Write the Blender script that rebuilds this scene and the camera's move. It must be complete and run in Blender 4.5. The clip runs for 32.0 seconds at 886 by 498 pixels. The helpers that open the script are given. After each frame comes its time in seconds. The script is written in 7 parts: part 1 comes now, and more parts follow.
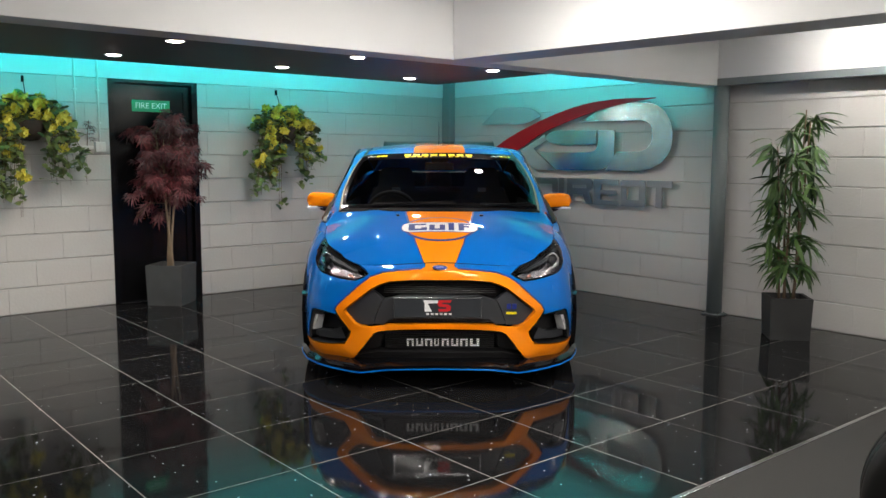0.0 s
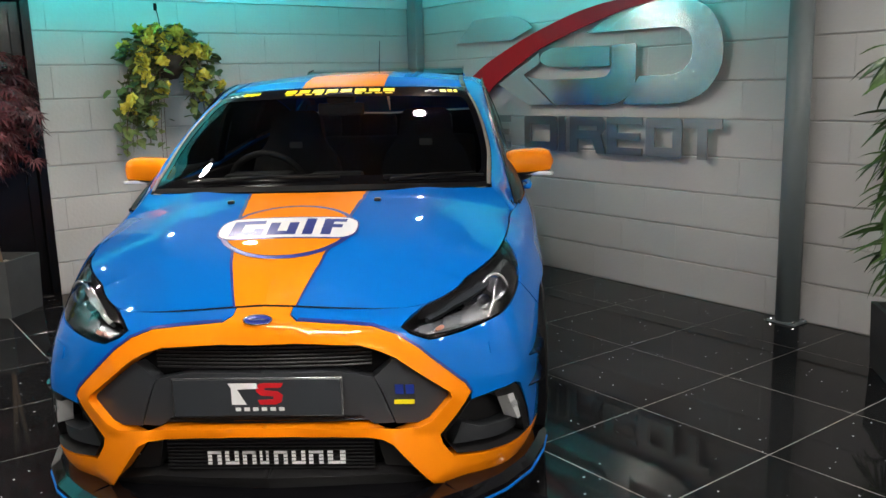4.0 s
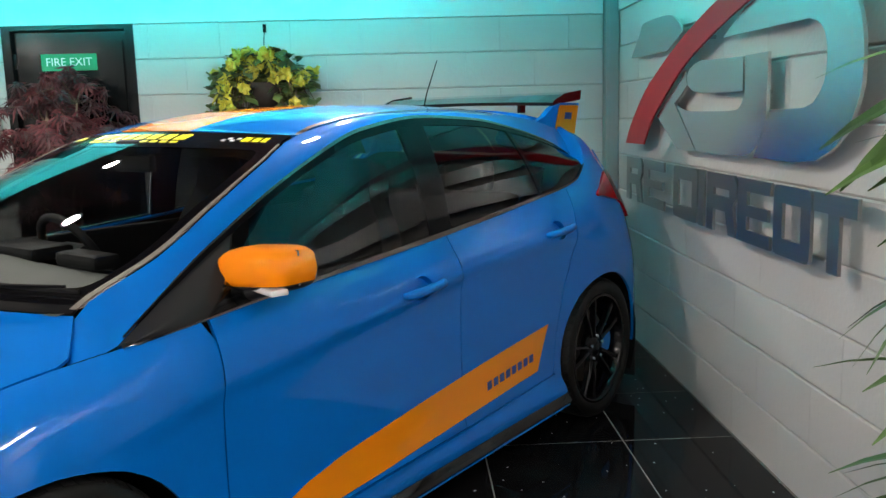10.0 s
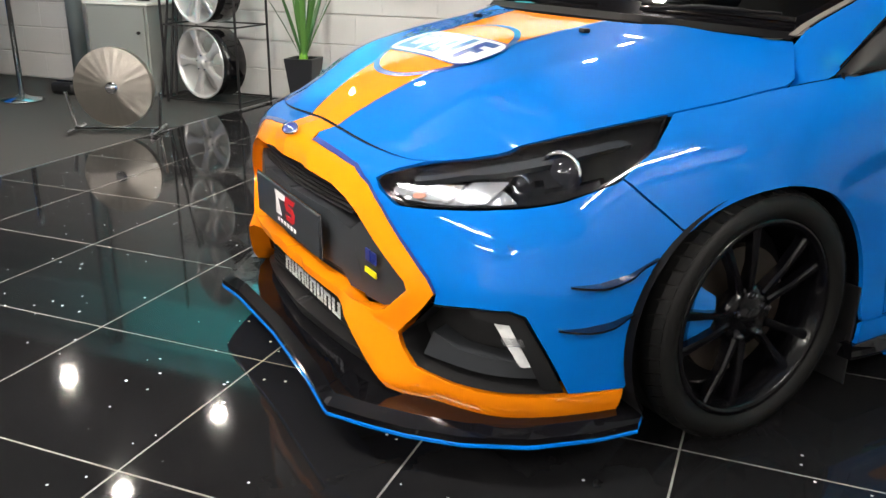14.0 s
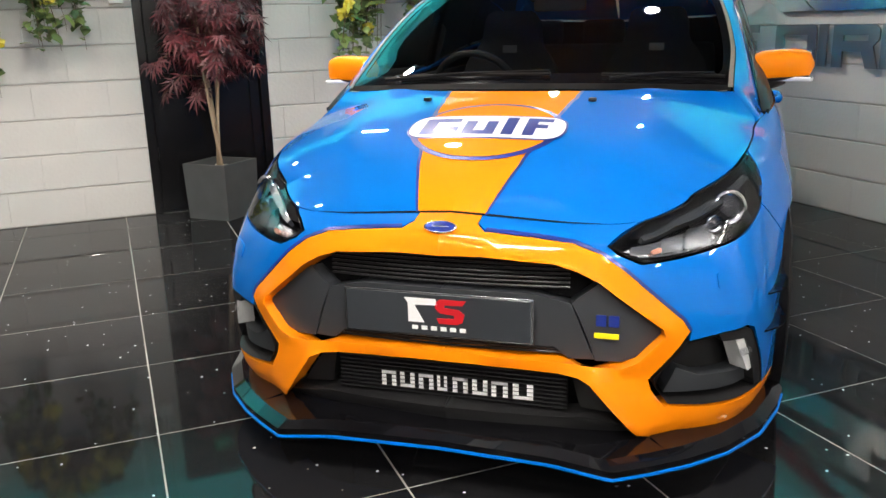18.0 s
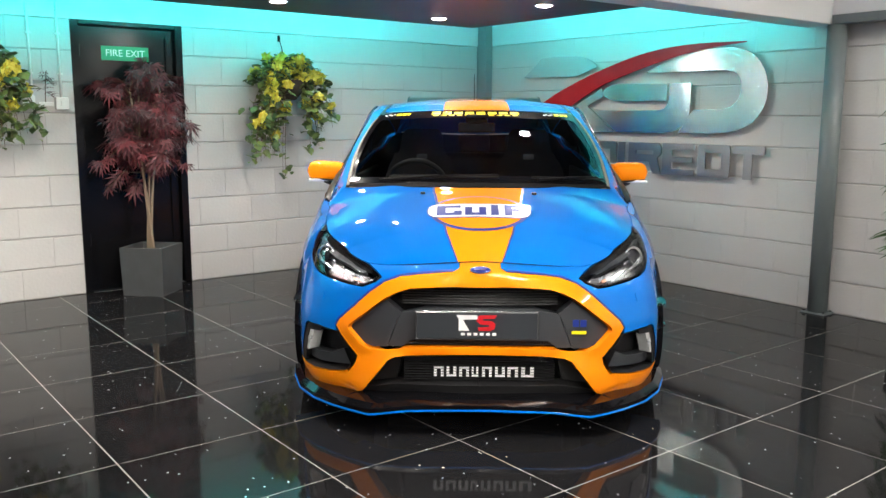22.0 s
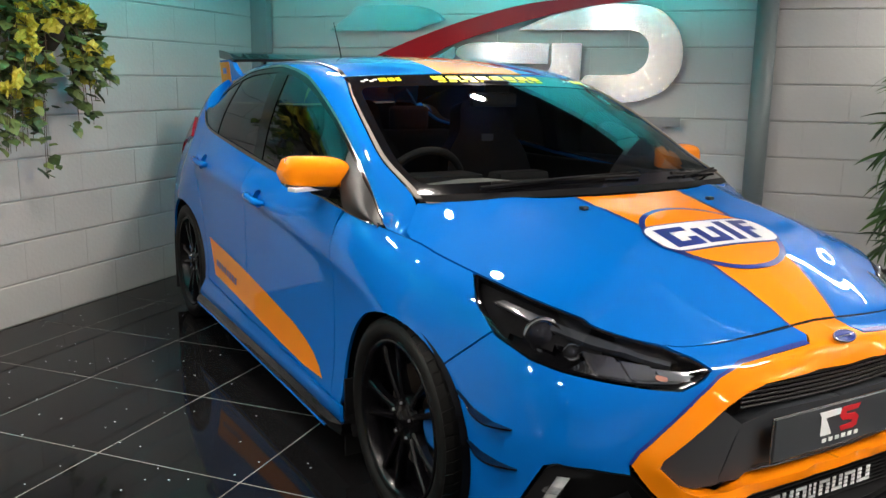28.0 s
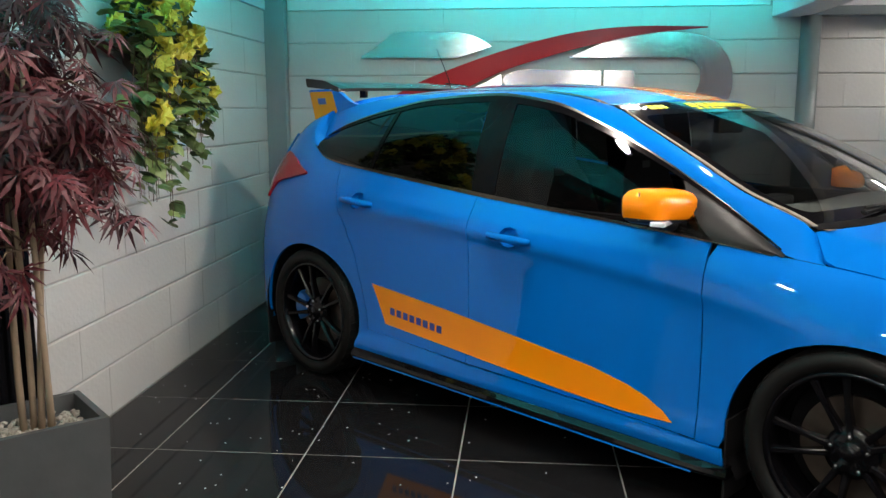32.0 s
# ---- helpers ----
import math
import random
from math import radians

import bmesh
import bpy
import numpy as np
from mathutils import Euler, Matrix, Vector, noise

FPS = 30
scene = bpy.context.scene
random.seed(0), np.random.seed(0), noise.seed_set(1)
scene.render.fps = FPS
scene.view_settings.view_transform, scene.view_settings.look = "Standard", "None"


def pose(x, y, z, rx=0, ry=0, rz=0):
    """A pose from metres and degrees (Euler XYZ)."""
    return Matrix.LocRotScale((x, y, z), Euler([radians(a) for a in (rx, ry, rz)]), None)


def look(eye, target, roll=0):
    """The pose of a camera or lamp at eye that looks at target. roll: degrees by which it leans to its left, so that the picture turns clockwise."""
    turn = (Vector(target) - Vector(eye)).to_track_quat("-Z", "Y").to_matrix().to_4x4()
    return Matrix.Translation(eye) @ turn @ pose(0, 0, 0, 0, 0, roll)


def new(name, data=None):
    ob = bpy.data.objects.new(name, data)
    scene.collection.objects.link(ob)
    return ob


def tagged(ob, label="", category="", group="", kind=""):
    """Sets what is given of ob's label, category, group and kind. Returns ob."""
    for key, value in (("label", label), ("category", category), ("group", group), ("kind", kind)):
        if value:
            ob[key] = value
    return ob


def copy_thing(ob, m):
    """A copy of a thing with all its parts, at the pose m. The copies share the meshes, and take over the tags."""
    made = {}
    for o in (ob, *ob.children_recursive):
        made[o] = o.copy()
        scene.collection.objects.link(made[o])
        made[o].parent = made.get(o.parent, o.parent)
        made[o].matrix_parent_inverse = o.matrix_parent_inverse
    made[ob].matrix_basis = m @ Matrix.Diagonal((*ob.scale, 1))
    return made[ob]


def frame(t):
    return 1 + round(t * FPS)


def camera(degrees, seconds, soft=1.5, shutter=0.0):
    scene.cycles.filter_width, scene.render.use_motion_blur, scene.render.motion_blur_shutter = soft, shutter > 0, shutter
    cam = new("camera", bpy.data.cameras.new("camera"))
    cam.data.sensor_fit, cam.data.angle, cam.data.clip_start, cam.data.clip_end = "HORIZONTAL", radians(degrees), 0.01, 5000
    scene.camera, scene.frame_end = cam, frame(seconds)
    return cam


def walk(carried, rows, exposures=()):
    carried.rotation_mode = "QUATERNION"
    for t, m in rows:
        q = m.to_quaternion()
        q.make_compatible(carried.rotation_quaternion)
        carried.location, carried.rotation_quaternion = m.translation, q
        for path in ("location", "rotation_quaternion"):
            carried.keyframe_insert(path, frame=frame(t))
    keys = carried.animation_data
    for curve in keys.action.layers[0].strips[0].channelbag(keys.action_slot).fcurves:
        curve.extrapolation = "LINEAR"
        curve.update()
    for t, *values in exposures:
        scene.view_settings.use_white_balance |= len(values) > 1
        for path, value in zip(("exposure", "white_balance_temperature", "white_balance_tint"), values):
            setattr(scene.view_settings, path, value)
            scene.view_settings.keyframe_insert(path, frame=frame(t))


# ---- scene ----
cam = camera(55.4, 32.0)
PATH = [
    (0, (0.102, 0.043, 1.341), (1.372, 1.573, 1.122), 0.2),
    (0.5, (0.307, 0.252, 1.331), (1.574, 1.783, 1.102), -0.0),
    (1, (0.584, 0.499, 1.327), (1.832, 2.042, 1.08), 0.1),
    (1.5, (0.803, 0.744, 1.335), (2.054, 2.28, 1.06), -0.1),
    (2, (1.074, 0.951, 1.33), (2.308, 2.494, 1.019), -0.4),
    (2.5, (1.35, 1.116, 1.342), (2.557, 2.675, 1.008), -0.6),
    (3, (1.625, 1.334, 1.344), (2.845, 2.88, 0.999), -1.0),
    (3.5, (1.87, 1.431, 1.344), (3.076, 2.985, 0.983), -1.4),
    (4, (2.19, 1.52, 1.359), (3.358, 3.099, 0.979), -1.6),
    (4.5, (2.456, 1.637, 1.36), (3.602, 3.229, 0.968), -1.5),
    (6.5, (3.557, 1.783, 1.407), (4.462, 3.524, 1.016), -1.0),
    (7, (3.904, 1.788, 1.423), (4.664, 3.596, 1.031), -0.9),
    (7.5, (4.169, 1.82, 1.419), (4.831, 3.664, 1.017), -1.0),
    (8, (4.418, 1.947, 1.415), (5.046, 3.807, 1.035), -1.5),
    (8.5, (4.643, 1.966, 1.417), (5.196, 3.855, 1.062), -1.8),
    (9, (4.853, 1.983, 1.399), (5.263, 3.911, 1.057), -1.5),
    (9.5, (5.029, 2.09, 1.381), (5.308, 4.042, 1.044), -1.5),
    (10, (5.172, 2.154, 1.401), (5.247, 4.128, 1.084), -1.5),
    (10.5, (5.242, 2.133, 1.386), (5.139, 4.106, 1.078), -1.3),
    (11, (5.259, 2.06, 1.332), (5.029, 4.02, 1.009), -1.2),
    (11.5, (5.241, 1.986, 1.28), (4.912, 3.922, 0.902), -1.0),
    (12, (5.115, 1.868, 1.277), (4.72, 3.771, 0.806), -0.1),
    (12.5, (4.939, 1.756, 1.232), (4.498, 3.639, 0.72), 0.9),
    (13, (4.766, 1.715, 1.195), (4.2, 3.55, 0.635), 1.9),
    (13.5, (4.611, 1.761, 1.163), (3.926, 3.537, 0.55), 1.5),
    (14, (4.356, 1.859, 1.155), (3.666, 3.613, 0.483), 0.8),
    (14.5, (4.085, 1.844, 1.147), (3.492, 3.627, 0.463), 0.7),
    (17, (2.891, 1.848, 1.141), (3.237, 3.715, 0.513), -0.7),
    (17.5, (2.71, 1.887, 1.176), (3.222, 3.733, 0.599), -1.2),
    (18, (2.423, 1.824, 1.204), (3.12, 3.625, 0.683), -1.6),
    (18.5, (2.249, 1.859, 1.222), (3.092, 3.611, 0.754), -1.5),
    (19, (2.077, 1.934, 1.254), (3.051, 3.63, 0.838), 0.5),
    (19.5, (1.854, 1.929, 1.281), (2.955, 3.55, 0.879), 0.8),
    (20, (1.663, 1.784, 1.292), (2.823, 3.369, 0.917), 0.2),
    (20.5, (1.455, 1.599, 1.321), (2.626, 3.183, 0.972), -0.0),
    (21, (1.205, 1.434, 1.324), (2.416, 2.992, 0.997), -0.0),
    (21.5, (1.066, 1.256, 1.322), (2.282, 2.812, 1.007), -0.0),
    (22, (0.947, 1.147, 1.327), (2.156, 2.709, 1.017), 0.2),
    (22.5, (0.839, 1.183, 1.31), (2.077, 2.721, 0.989), 0.3),
    (23, (0.667, 1.341, 1.304), (1.975, 2.812, 0.946), -0.3),
    (23.5, (0.594, 1.534, 1.284), (1.953, 2.95, 0.894), 0.1),
    (24, (0.576, 1.812, 1.289), (2.012, 3.149, 0.903), 1.1),
    (24.5, (0.483, 2.072, 1.273), (2.012, 3.308, 0.905), 1.3),
    (26.5, (0.552, 3.183, 1.323), (2.295, 4.071, 0.906), 1.1),
    (27, (0.699, 3.486, 1.31), (2.459, 4.323, 0.86), 0.7),
    (27.5, (0.815, 3.704, 1.323), (2.592, 4.511, 0.885), 0.6),
    (28, (0.829, 3.988, 1.336), (2.661, 4.688, 0.945), 0.8),
    (28.5, (0.827, 4.245, 1.32), (2.684, 4.888, 0.947), 0.7),
    (29, (0.874, 4.522, 1.335), (2.748, 5.125, 0.985), 0.4),
    (29.5, (0.792, 4.751, 1.333), (2.696, 5.269, 1.001), 0.6),
    (30, (0.692, 5.016, 1.337), (2.618, 5.447, 1.012), 0.6),
    (30.5, (0.725, 5.251, 1.33), (2.661, 5.647, 1.017), 0.4),
    (31, (0.645, 5.523, 1.347), (2.598, 5.829, 1.042), 0.2),
    (31.5, (0.559, 5.739, 1.356), (2.521, 5.969, 1.043), -0.2),
    (32, (0.584, 5.935, 1.328), (2.549, 6.117, 1.003), -0.1),
]
EXPOSURES = [(0, -0.65), (2, -0.4), (4, -0.5), (7, 0.05), (9, 0.05), (11, -0.1), (12, 0.05), (14, 0.25), (18, 0.05), (21, 0.2), (23, 0.05), (24, -0.15), (28, -0.3), (32, -0.2)]
DOWNLIGHT, TUBES, COVE = 830.0, 105.0, 74.0      # glow of the lenses and tubes, watts of the cove
walk(cam, [(t, look(eye, target, roll)) for t, eye, target, roll in PATH], EXPOSURES)

# ---- world and light ----
world = bpy.data.worlds.new("world")
scene.world = world
world.use_nodes = True
world.node_tree.nodes["Background"].inputs[0].default_value = (0.5, 0.52, 0.55, 1)
world.node_tree.nodes["Background"].inputs[1].default_value = 0.02

LED = (0.03, 0.62, 0.62)          # the cove strip runs through colours; it stands at a cool cyan-blue


def lamp(name, kind, m, power, colour=(1, 1, 1), size=0.1, size_y=None, spread=180, shape=None):
    data = bpy.data.lights.new(name, kind)
    data.energy, data.color = power, colour
    if kind == "AREA":
        data.shape = shape or ("RECTANGLE" if size_y else "DISK")
        data.size = size
        if size_y:
            data.size_y = size_y
        data.spread = radians(spread)
    ob = new(name, data)
    ob.matrix_world = m
    return ob


# ---- materials ----
def rgb(h):
    """Linear colour from an sRGB hex string."""
    v = [int(h[i:i + 2], 16) / 255 for i in (0, 2, 4)]
    return tuple(c / 12.92 if c <= 0.04045 else ((c + 0.055) / 1.055) ** 2.4 for c in v) + (1,)


def mat(name, colour, rough=0.5, metal=0.0, coat=0.0, vary=0.0, scale=8.0, bump=0.0, bump_scale=60.0, rough_vary=0.0,
        random=0.0, emit=0.0, spec=0.5, trans=0.0, stretch=(1, 1, 1)):
    m = bpy.data.materials.new(name)
    m.use_nodes = True
    nt = m.node_tree
    N, L = nt.nodes, nt.links
    b = N["Principled BSDF"]
    colour = tuple(colour) + ((1,) if len(colour) == 3 else ())
    b.inputs["Base Color"].default_value = colour
    b.inputs["Roughness"].default_value = rough
    b.inputs["Metallic"].default_value = metal
    b.inputs["Coat Weight"].default_value = coat
    b.inputs["Coat Roughness"].default_value = 0.008
    b.inputs["Coat IOR"].default_value = 1.42
    b.inputs["Specular IOR Level"].default_value = spec
    b.inputs["Transmission Weight"].default_value = trans
    if emit:
        b.inputs["Emission Color"].default_value = colour
        b.inputs["Emission Strength"].default_value = emit
    if vary or bump or rough_vary or random:
        tc, mp = N.new("ShaderNodeTexCoord"), N.new("ShaderNodeMapping")
        mp.inputs["Scale"].default_value = stretch
        L.new(tc.outputs["Object"], mp.inputs[0])
        n1, n2 = N.new("ShaderNodeTexNoise"), N.new("ShaderNodeTexNoise")
        n1.inputs["Scale"].default_value, n1.inputs["Detail"].default_value = scale, 6
        n2.inputs["Scale"].default_value, n2.inputs["Detail"].default_value = bump_scale, 4
        for n in (n1, n2):
            L.new(mp.outputs[0], n.inputs["Vector"])
        if vary or random:
            add = N.new("ShaderNodeMath"); add.operation = "ADD"
            mul = N.new("ShaderNodeMath"); mul.operation = "MULTIPLY_ADD"
            mul.inputs[1].default_value, mul.inputs[2].default_value = 2 * vary, 1 - vary
            L.new(n1.outputs[0], mul.inputs[0])
            last = mul.outputs[0]
            if random:
                oi = N.new("ShaderNodeObjectInfo")
                m2 = N.new("ShaderNodeMath"); m2.operation = "MULTIPLY_ADD"
                m2.inputs[1].default_value, m2.inputs[2].default_value = 2 * random, -random
                L.new(oi.outputs["Random"], m2.inputs[0])
                L.new(last, add.inputs[0]); L.new(m2.outputs[0], add.inputs[1])
                last = add.outputs[0]
            sc = N.new("ShaderNodeVectorMath"); sc.operation = "SCALE"
            sc.inputs[0].default_value = colour[:3]
            L.new(last, sc.inputs["Scale"])
            L.new(sc.outputs[0], b.inputs["Base Color"])
        if rough_vary:
            mr = N.new("ShaderNodeMath"); mr.operation = "MULTIPLY_ADD"
            mr.inputs[1].default_value, mr.inputs[2].default_value = 2 * rough_vary, rough - rough_vary
            L.new(n1.outputs[0], mr.inputs[0]); L.new(mr.outputs[0], b.inputs["Roughness"])
        if bump:
            bp = N.new("ShaderNodeBump")
            bp.inputs["Strength"].default_value, bp.inputs["Distance"].default_value = bump, 0.004
            L.new(n2.outputs[0], bp.inputs["Height"]); L.new(bp.outputs[0], b.inputs["Normal"])
    return m


def glow(name, colour, strength):
    m = bpy.data.materials.new(name)
    m.use_nodes = True
    nt = m.node_tree
    nt.nodes.clear()
    e, o = nt.nodes.new("ShaderNodeEmission"), nt.nodes.new("ShaderNodeOutputMaterial")
    e.inputs[0].default_value, e.inputs[1].default_value = tuple(colour[:3]) + (1,), strength
    nt.links.new(e.outputs[0], o.inputs[0])
    return m


def pane_glass(name, tint, ior=1.5):
    """Thin tinted glass: see-through with a mirror gloss."""
    m = bpy.data.materials.new(name)
    m.use_nodes = True
    nt = m.node_tree
    nt.nodes.clear()
    N, L = nt.nodes, nt.links
    t, g, mx, f, o = (N.new("ShaderNode" + k) for k in ("BsdfTransparent", "BsdfGlossy", "MixShader", "Fresnel", "OutputMaterial"))
    t.inputs[0].default_value = tuple(tint) + (1,)
    g.inputs["Roughness"].default_value = 0.0
    f.inputs[0].default_value = ior
    L.new(f.outputs[0], mx.inputs[0]); L.new(t.outputs[0], mx.inputs[1]); L.new(g.outputs[0], mx.inputs[2]); L.new(mx.outputs[0], o.inputs[0])
    return m


def granite():
    m = mat("black_granite", (0.010, 0.010, 0.011), rough=0.06, vary=0.35, scale=5, rough_vary=0.02, random=0.2, spec=0.15)
    nt = m.node_tree
    N, L = nt.nodes, nt.links
    b = N["Principled BSDF"]
    tc = N.new("ShaderNodeTexCoord")
    vo = N.new("ShaderNodeTexVoronoi"); vo.inputs["Scale"].default_value = 34
    geo = N.new("ShaderNodeNewGeometry")
    L.new(geo.outputs["Position"], vo.inputs["Vector"])
    lt = N.new("ShaderNodeMath"); lt.operation = "LESS_THAN"; lt.inputs[1].default_value = 0.14
    L.new(vo.outputs["Distance"], lt.inputs[0])
    sep = N.new("ShaderNodeSeparateColor"); L.new(vo.outputs["Color"], sep.inputs[0])
    gt = N.new("ShaderNodeMath"); gt.operation = "GREATER_THAN"; gt.inputs[1].default_value = 0.90
    L.new(sep.outputs[0], gt.inputs[0])
    mu = N.new("ShaderNodeMath"); mu.operation = "MULTIPLY"
    L.new(lt.outputs[0], mu.inputs[0]); L.new(gt.outputs[0], mu.inputs[1])
    old = b.inputs["Base Color"].links[0].from_socket
    mix = N.new("ShaderNodeMix"); mix.data_type = "RGBA"
    L.new(mu.outputs[0], mix.inputs[0]); L.new(old, mix.inputs[6]); mix.inputs[7].default_value = (0.75, 0.78, 0.82, 1)
    L.new(mix.outputs[2], b.inputs["Base Color"])
    return m


def brushed(name, colour, rough=0.28, along=(1, 1, 1)):
    m = mat(name, colour, rough=rough, metal=1.0, vary=0.06, scale=3, bump=0.12, bump_scale=220, stretch=along)
    b = m.node_tree.nodes["Principled BSDF"]
    b.inputs["Anisotropic"].default_value = 0.65
    up = m.node_tree.nodes.new("ShaderNodeCombineXYZ")        # the brushing runs level, so the gloss spreads up and down
    up.inputs[2].default_value = 1.0
    m.node_tree.links.new(up.outputs[0], b.inputs["Tangent"])
    return m


BLUE = mat("blue_paint", (0.0004, 0.138, 0.53), rough=0.5, coat=1.0, spec=0.02)
ORANGE = mat("orange_paint", (0.95, 0.255, 0.004), rough=0.5, coat=1.0, spec=0.02)
NAVY = mat("navy_vinyl", (0.012, 0.03, 0.22), rough=0.3, coat=0.8)
WHITE_V = mat("white_vinyl", (0.85, 0.85, 0.86), rough=0.3, coat=0.6)
YELLOW_V = mat("yellow_vinyl", (0.85, 0.72, 0.01), rough=0.4)
RED_V = mat("red_vinyl", (0.55, 0.012, 0.02), rough=0.35, coat=0.4)
GLOSS_BLACK = mat("gloss_black", (0.004, 0.004, 0.005), rough=0.12, coat=0.7, spec=0.2)
SATIN_BLACK = mat("satin_black_plastic", (0.012, 0.012, 0.013), rough=0.42, spec=0.3, bump=0.05, bump_scale=400)
MATT_BLACK = mat("matt_black", (0.004, 0.004, 0.005), rough=0.8, spec=0.15)
DARK_GREY = mat("dark_grey_plastic", (0.028, 0.031, 0.036), rough=0.45, bump=0.05, bump_scale=400)
PLATE_GREY = mat("plate_grey", (0.03, 0.034, 0.04), rough=0.3, coat=0.5)
RUBBER = mat("tyre_rubber", (0.006, 0.006, 0.006), rough=0.55, spec=0.25, vary=0.2, scale=30, bump=0.1, bump_scale=300)
RIM_BLACK = mat("gloss_black_alloy", (0.003, 0.003, 0.004), rough=0.22, coat=0.2, spec=0.2)
CHROME = mat("chrome", (0.75, 0.76, 0.78), rough=0.08, metal=1.0)
ALLOY = mat("machined_alloy_paint", (0.66, 0.66, 0.66), rough=0.3, metal=0.6, coat=0.5, vary=0.05, scale=6)
DISC_STEEL = mat("turned_steel", (0.46, 0.43, 0.39), rough=0.28, metal=1.0, vary=0.1, scale=9)
SILVER = mat("silver_alloy", (0.62, 0.63, 0.65), rough=0.2, metal=1.0)
LAMP_SILVER = mat("lamp_silver", (0.72, 0.73, 0.75), rough=0.12, metal=1.0, vary=0.3, scale=40, bump=1.0, bump_scale=38)
LAMP_CLEAR = mat("pressed_lamp_glass", (0.88, 0.89, 0.90), rough=0.2, metal=0.15, coat=1.0, bump=0.5, bump_scale=90)
DISC_IRON = mat("brake_iron", (0.16, 0.13, 0.11), rough=0.4, metal=1.0, vary=0.2, scale=30)
CALIPER = mat("blue_caliper", (0.005, 0.16, 0.55), rough=0.3, coat=0.6)
GLASS = pane_glass("car_glass", (0.44, 0.48, 0.48))
SIDE_GLASS = pane_glass("side_glass", (0.20, 0.21, 0.21), 1.42)
PILLAR_BLACK = mat("black_pillar_film", (0.004, 0.004, 0.005), rough=0.16, spec=0.1)
PRIVACY = pane_glass("privacy_glass", (0.05, 0.055, 0.055), 1.42)
LAMP_GLASS = pane_glass("lamp_glass", (0.9, 0.92, 0.95))
PROJECTOR = mat("dark_projector_glass", (0.02, 0.02, 0.025), rough=0.03, coat=1.0)
LENS = mat("lamp_lens", (0.9, 0.92, 0.95), rough=0.04, trans=0.9)
TAIL_RED = mat("tail_red", (0.42, 0.005, 0.01), rough=0.12, coat=0.3, spec=0.3)
AMBER = mat("amber_lens", (0.50, 0.24, 0.18), rough=0.15, coat=0.5)
TRIM = mat("satin_window_trim", (0.20, 0.19, 0.18), rough=0.25, metal=1.0)
TRIM_BRIGHT = mat("bright_satin_trim", (0.20, 0.18, 0.16), rough=0.5, spec=0.2)
CABIN = mat("cabin_black", (0.008, 0.008, 0.009), rough=0.7, spec=0.25, bump=0.1, bump_scale=200)
DASH = mat("dash_grey", (0.10, 0.105, 0.10), rough=0.6, bump=0.1, bump_scale=300)
SEAT = mat("seat_cloth", (0.009, 0.009, 0.010), rough=0.9, spec=0.15, bump=0.2, bump_scale=400)
BLOCK = mat("grey_painted_block", (0.56, 0.55, 0.54), rough=0.62, vary=0.06, scale=2.2, bump=0.5, bump_scale=42, random=0.012)
MORTAR = mat("painted_mortar", (0.47, 0.46, 0.45), rough=0.7, vary=0.08, scale=6, bump=0.4, bump_scale=60)
FAR_PAINT = mat("pale_grey_wall_paint", (0.50, 0.49, 0.48), rough=0.6, vary=0.06, scale=2, bump=0.3, bump_scale=42)
WHITE_PAINT = mat("white_paint", (0.78, 0.79, 0.8), rough=0.55, vary=0.03, scale=1.5, bump=0.2, bump_scale=24)
DARK_CEIL = mat("dark_ceiling", (0.035, 0.033, 0.035), rough=0.6, vary=0.15, scale=2)
TILE = granite()
GROUT = mat("grey_grout", (0.27, 0.26, 0.24), rough=0.8, vary=0.15, scale=20)
CARPET = mat("grey_carpet", (0.026, 0.026, 0.025), rough=0.95, vary=0.35, scale=120, bump=0.6, bump_scale=350)
POST_GREY = mat("pale_blue_grey_steel", (0.26, 0.29, 0.30), rough=0.5, vary=0.06, scale=4, bump=0.1, bump_scale=30)
STEEL_GREY = mat("blue_grey_steel", (0.16, 0.19, 0.20), rough=0.45, vary=0.08, scale=4, bump=0.1, bump_scale=30)
DOOR_BLACK = mat("black_gloss_door", (0.005, 0.005, 0.006), rough=0.22, spec=0.25, vary=0.3, scale=3, rough_vary=0.08, bump=0.15, bump_scale=14)
SIGN_GREEN = mat("sign_green", (0.005, 0.30, 0.12), rough=0.4)
SIGN_WHITE = mat("sign_white", (0.8, 0.82, 0.8), rough=0.5)
WHITE_PVC = mat("white_pvc", (0.74, 0.74, 0.72), rough=0.4, vary=0.04, scale=10)
BRUSHED = brushed("brushed_steel", (0.68, 0.68, 0.68), 0.22, (1, 1, 40))
mat_letters = brushed("satin_steel_letters", (0.33, 0.33, 0.33), 0.42, (1, 1, 40))
LOGO_RED = mat("logo_red", (0.50, 0.008, 0.016), rough=0.33, spec=0.25, vary=0.05, scale=4)
POT_GREY = mat("slate_pot", (0.062, 0.065, 0.068), rough=0.55, vary=0.3, scale=7, bump=0.3, bump_scale=30)
POT_DARK = mat("dark_slate_pot", (0.026, 0.027, 0.028), rough=0.5, vary=0.3, scale=7, bump=0.3, bump_scale=30)
POT_BLACK = mat("black_pot", (0.012, 0.013, 0.016), rough=0.4, vary=0.1)
PEBBLE = mat("pebbles", (0.42, 0.38, 0.33), rough=0.7, vary=0.35, scale=40)
BARK = mat("pale_stem", (0.30, 0.22, 0.15), rough=0.75, vary=0.25, scale=18, bump=0.5, bump_scale=50)
BARK_DK = mat("brown_stem", (0.12, 0.08, 0.05), rough=0.8, vary=0.3, scale=18, bump=0.5, bump_scale=50)


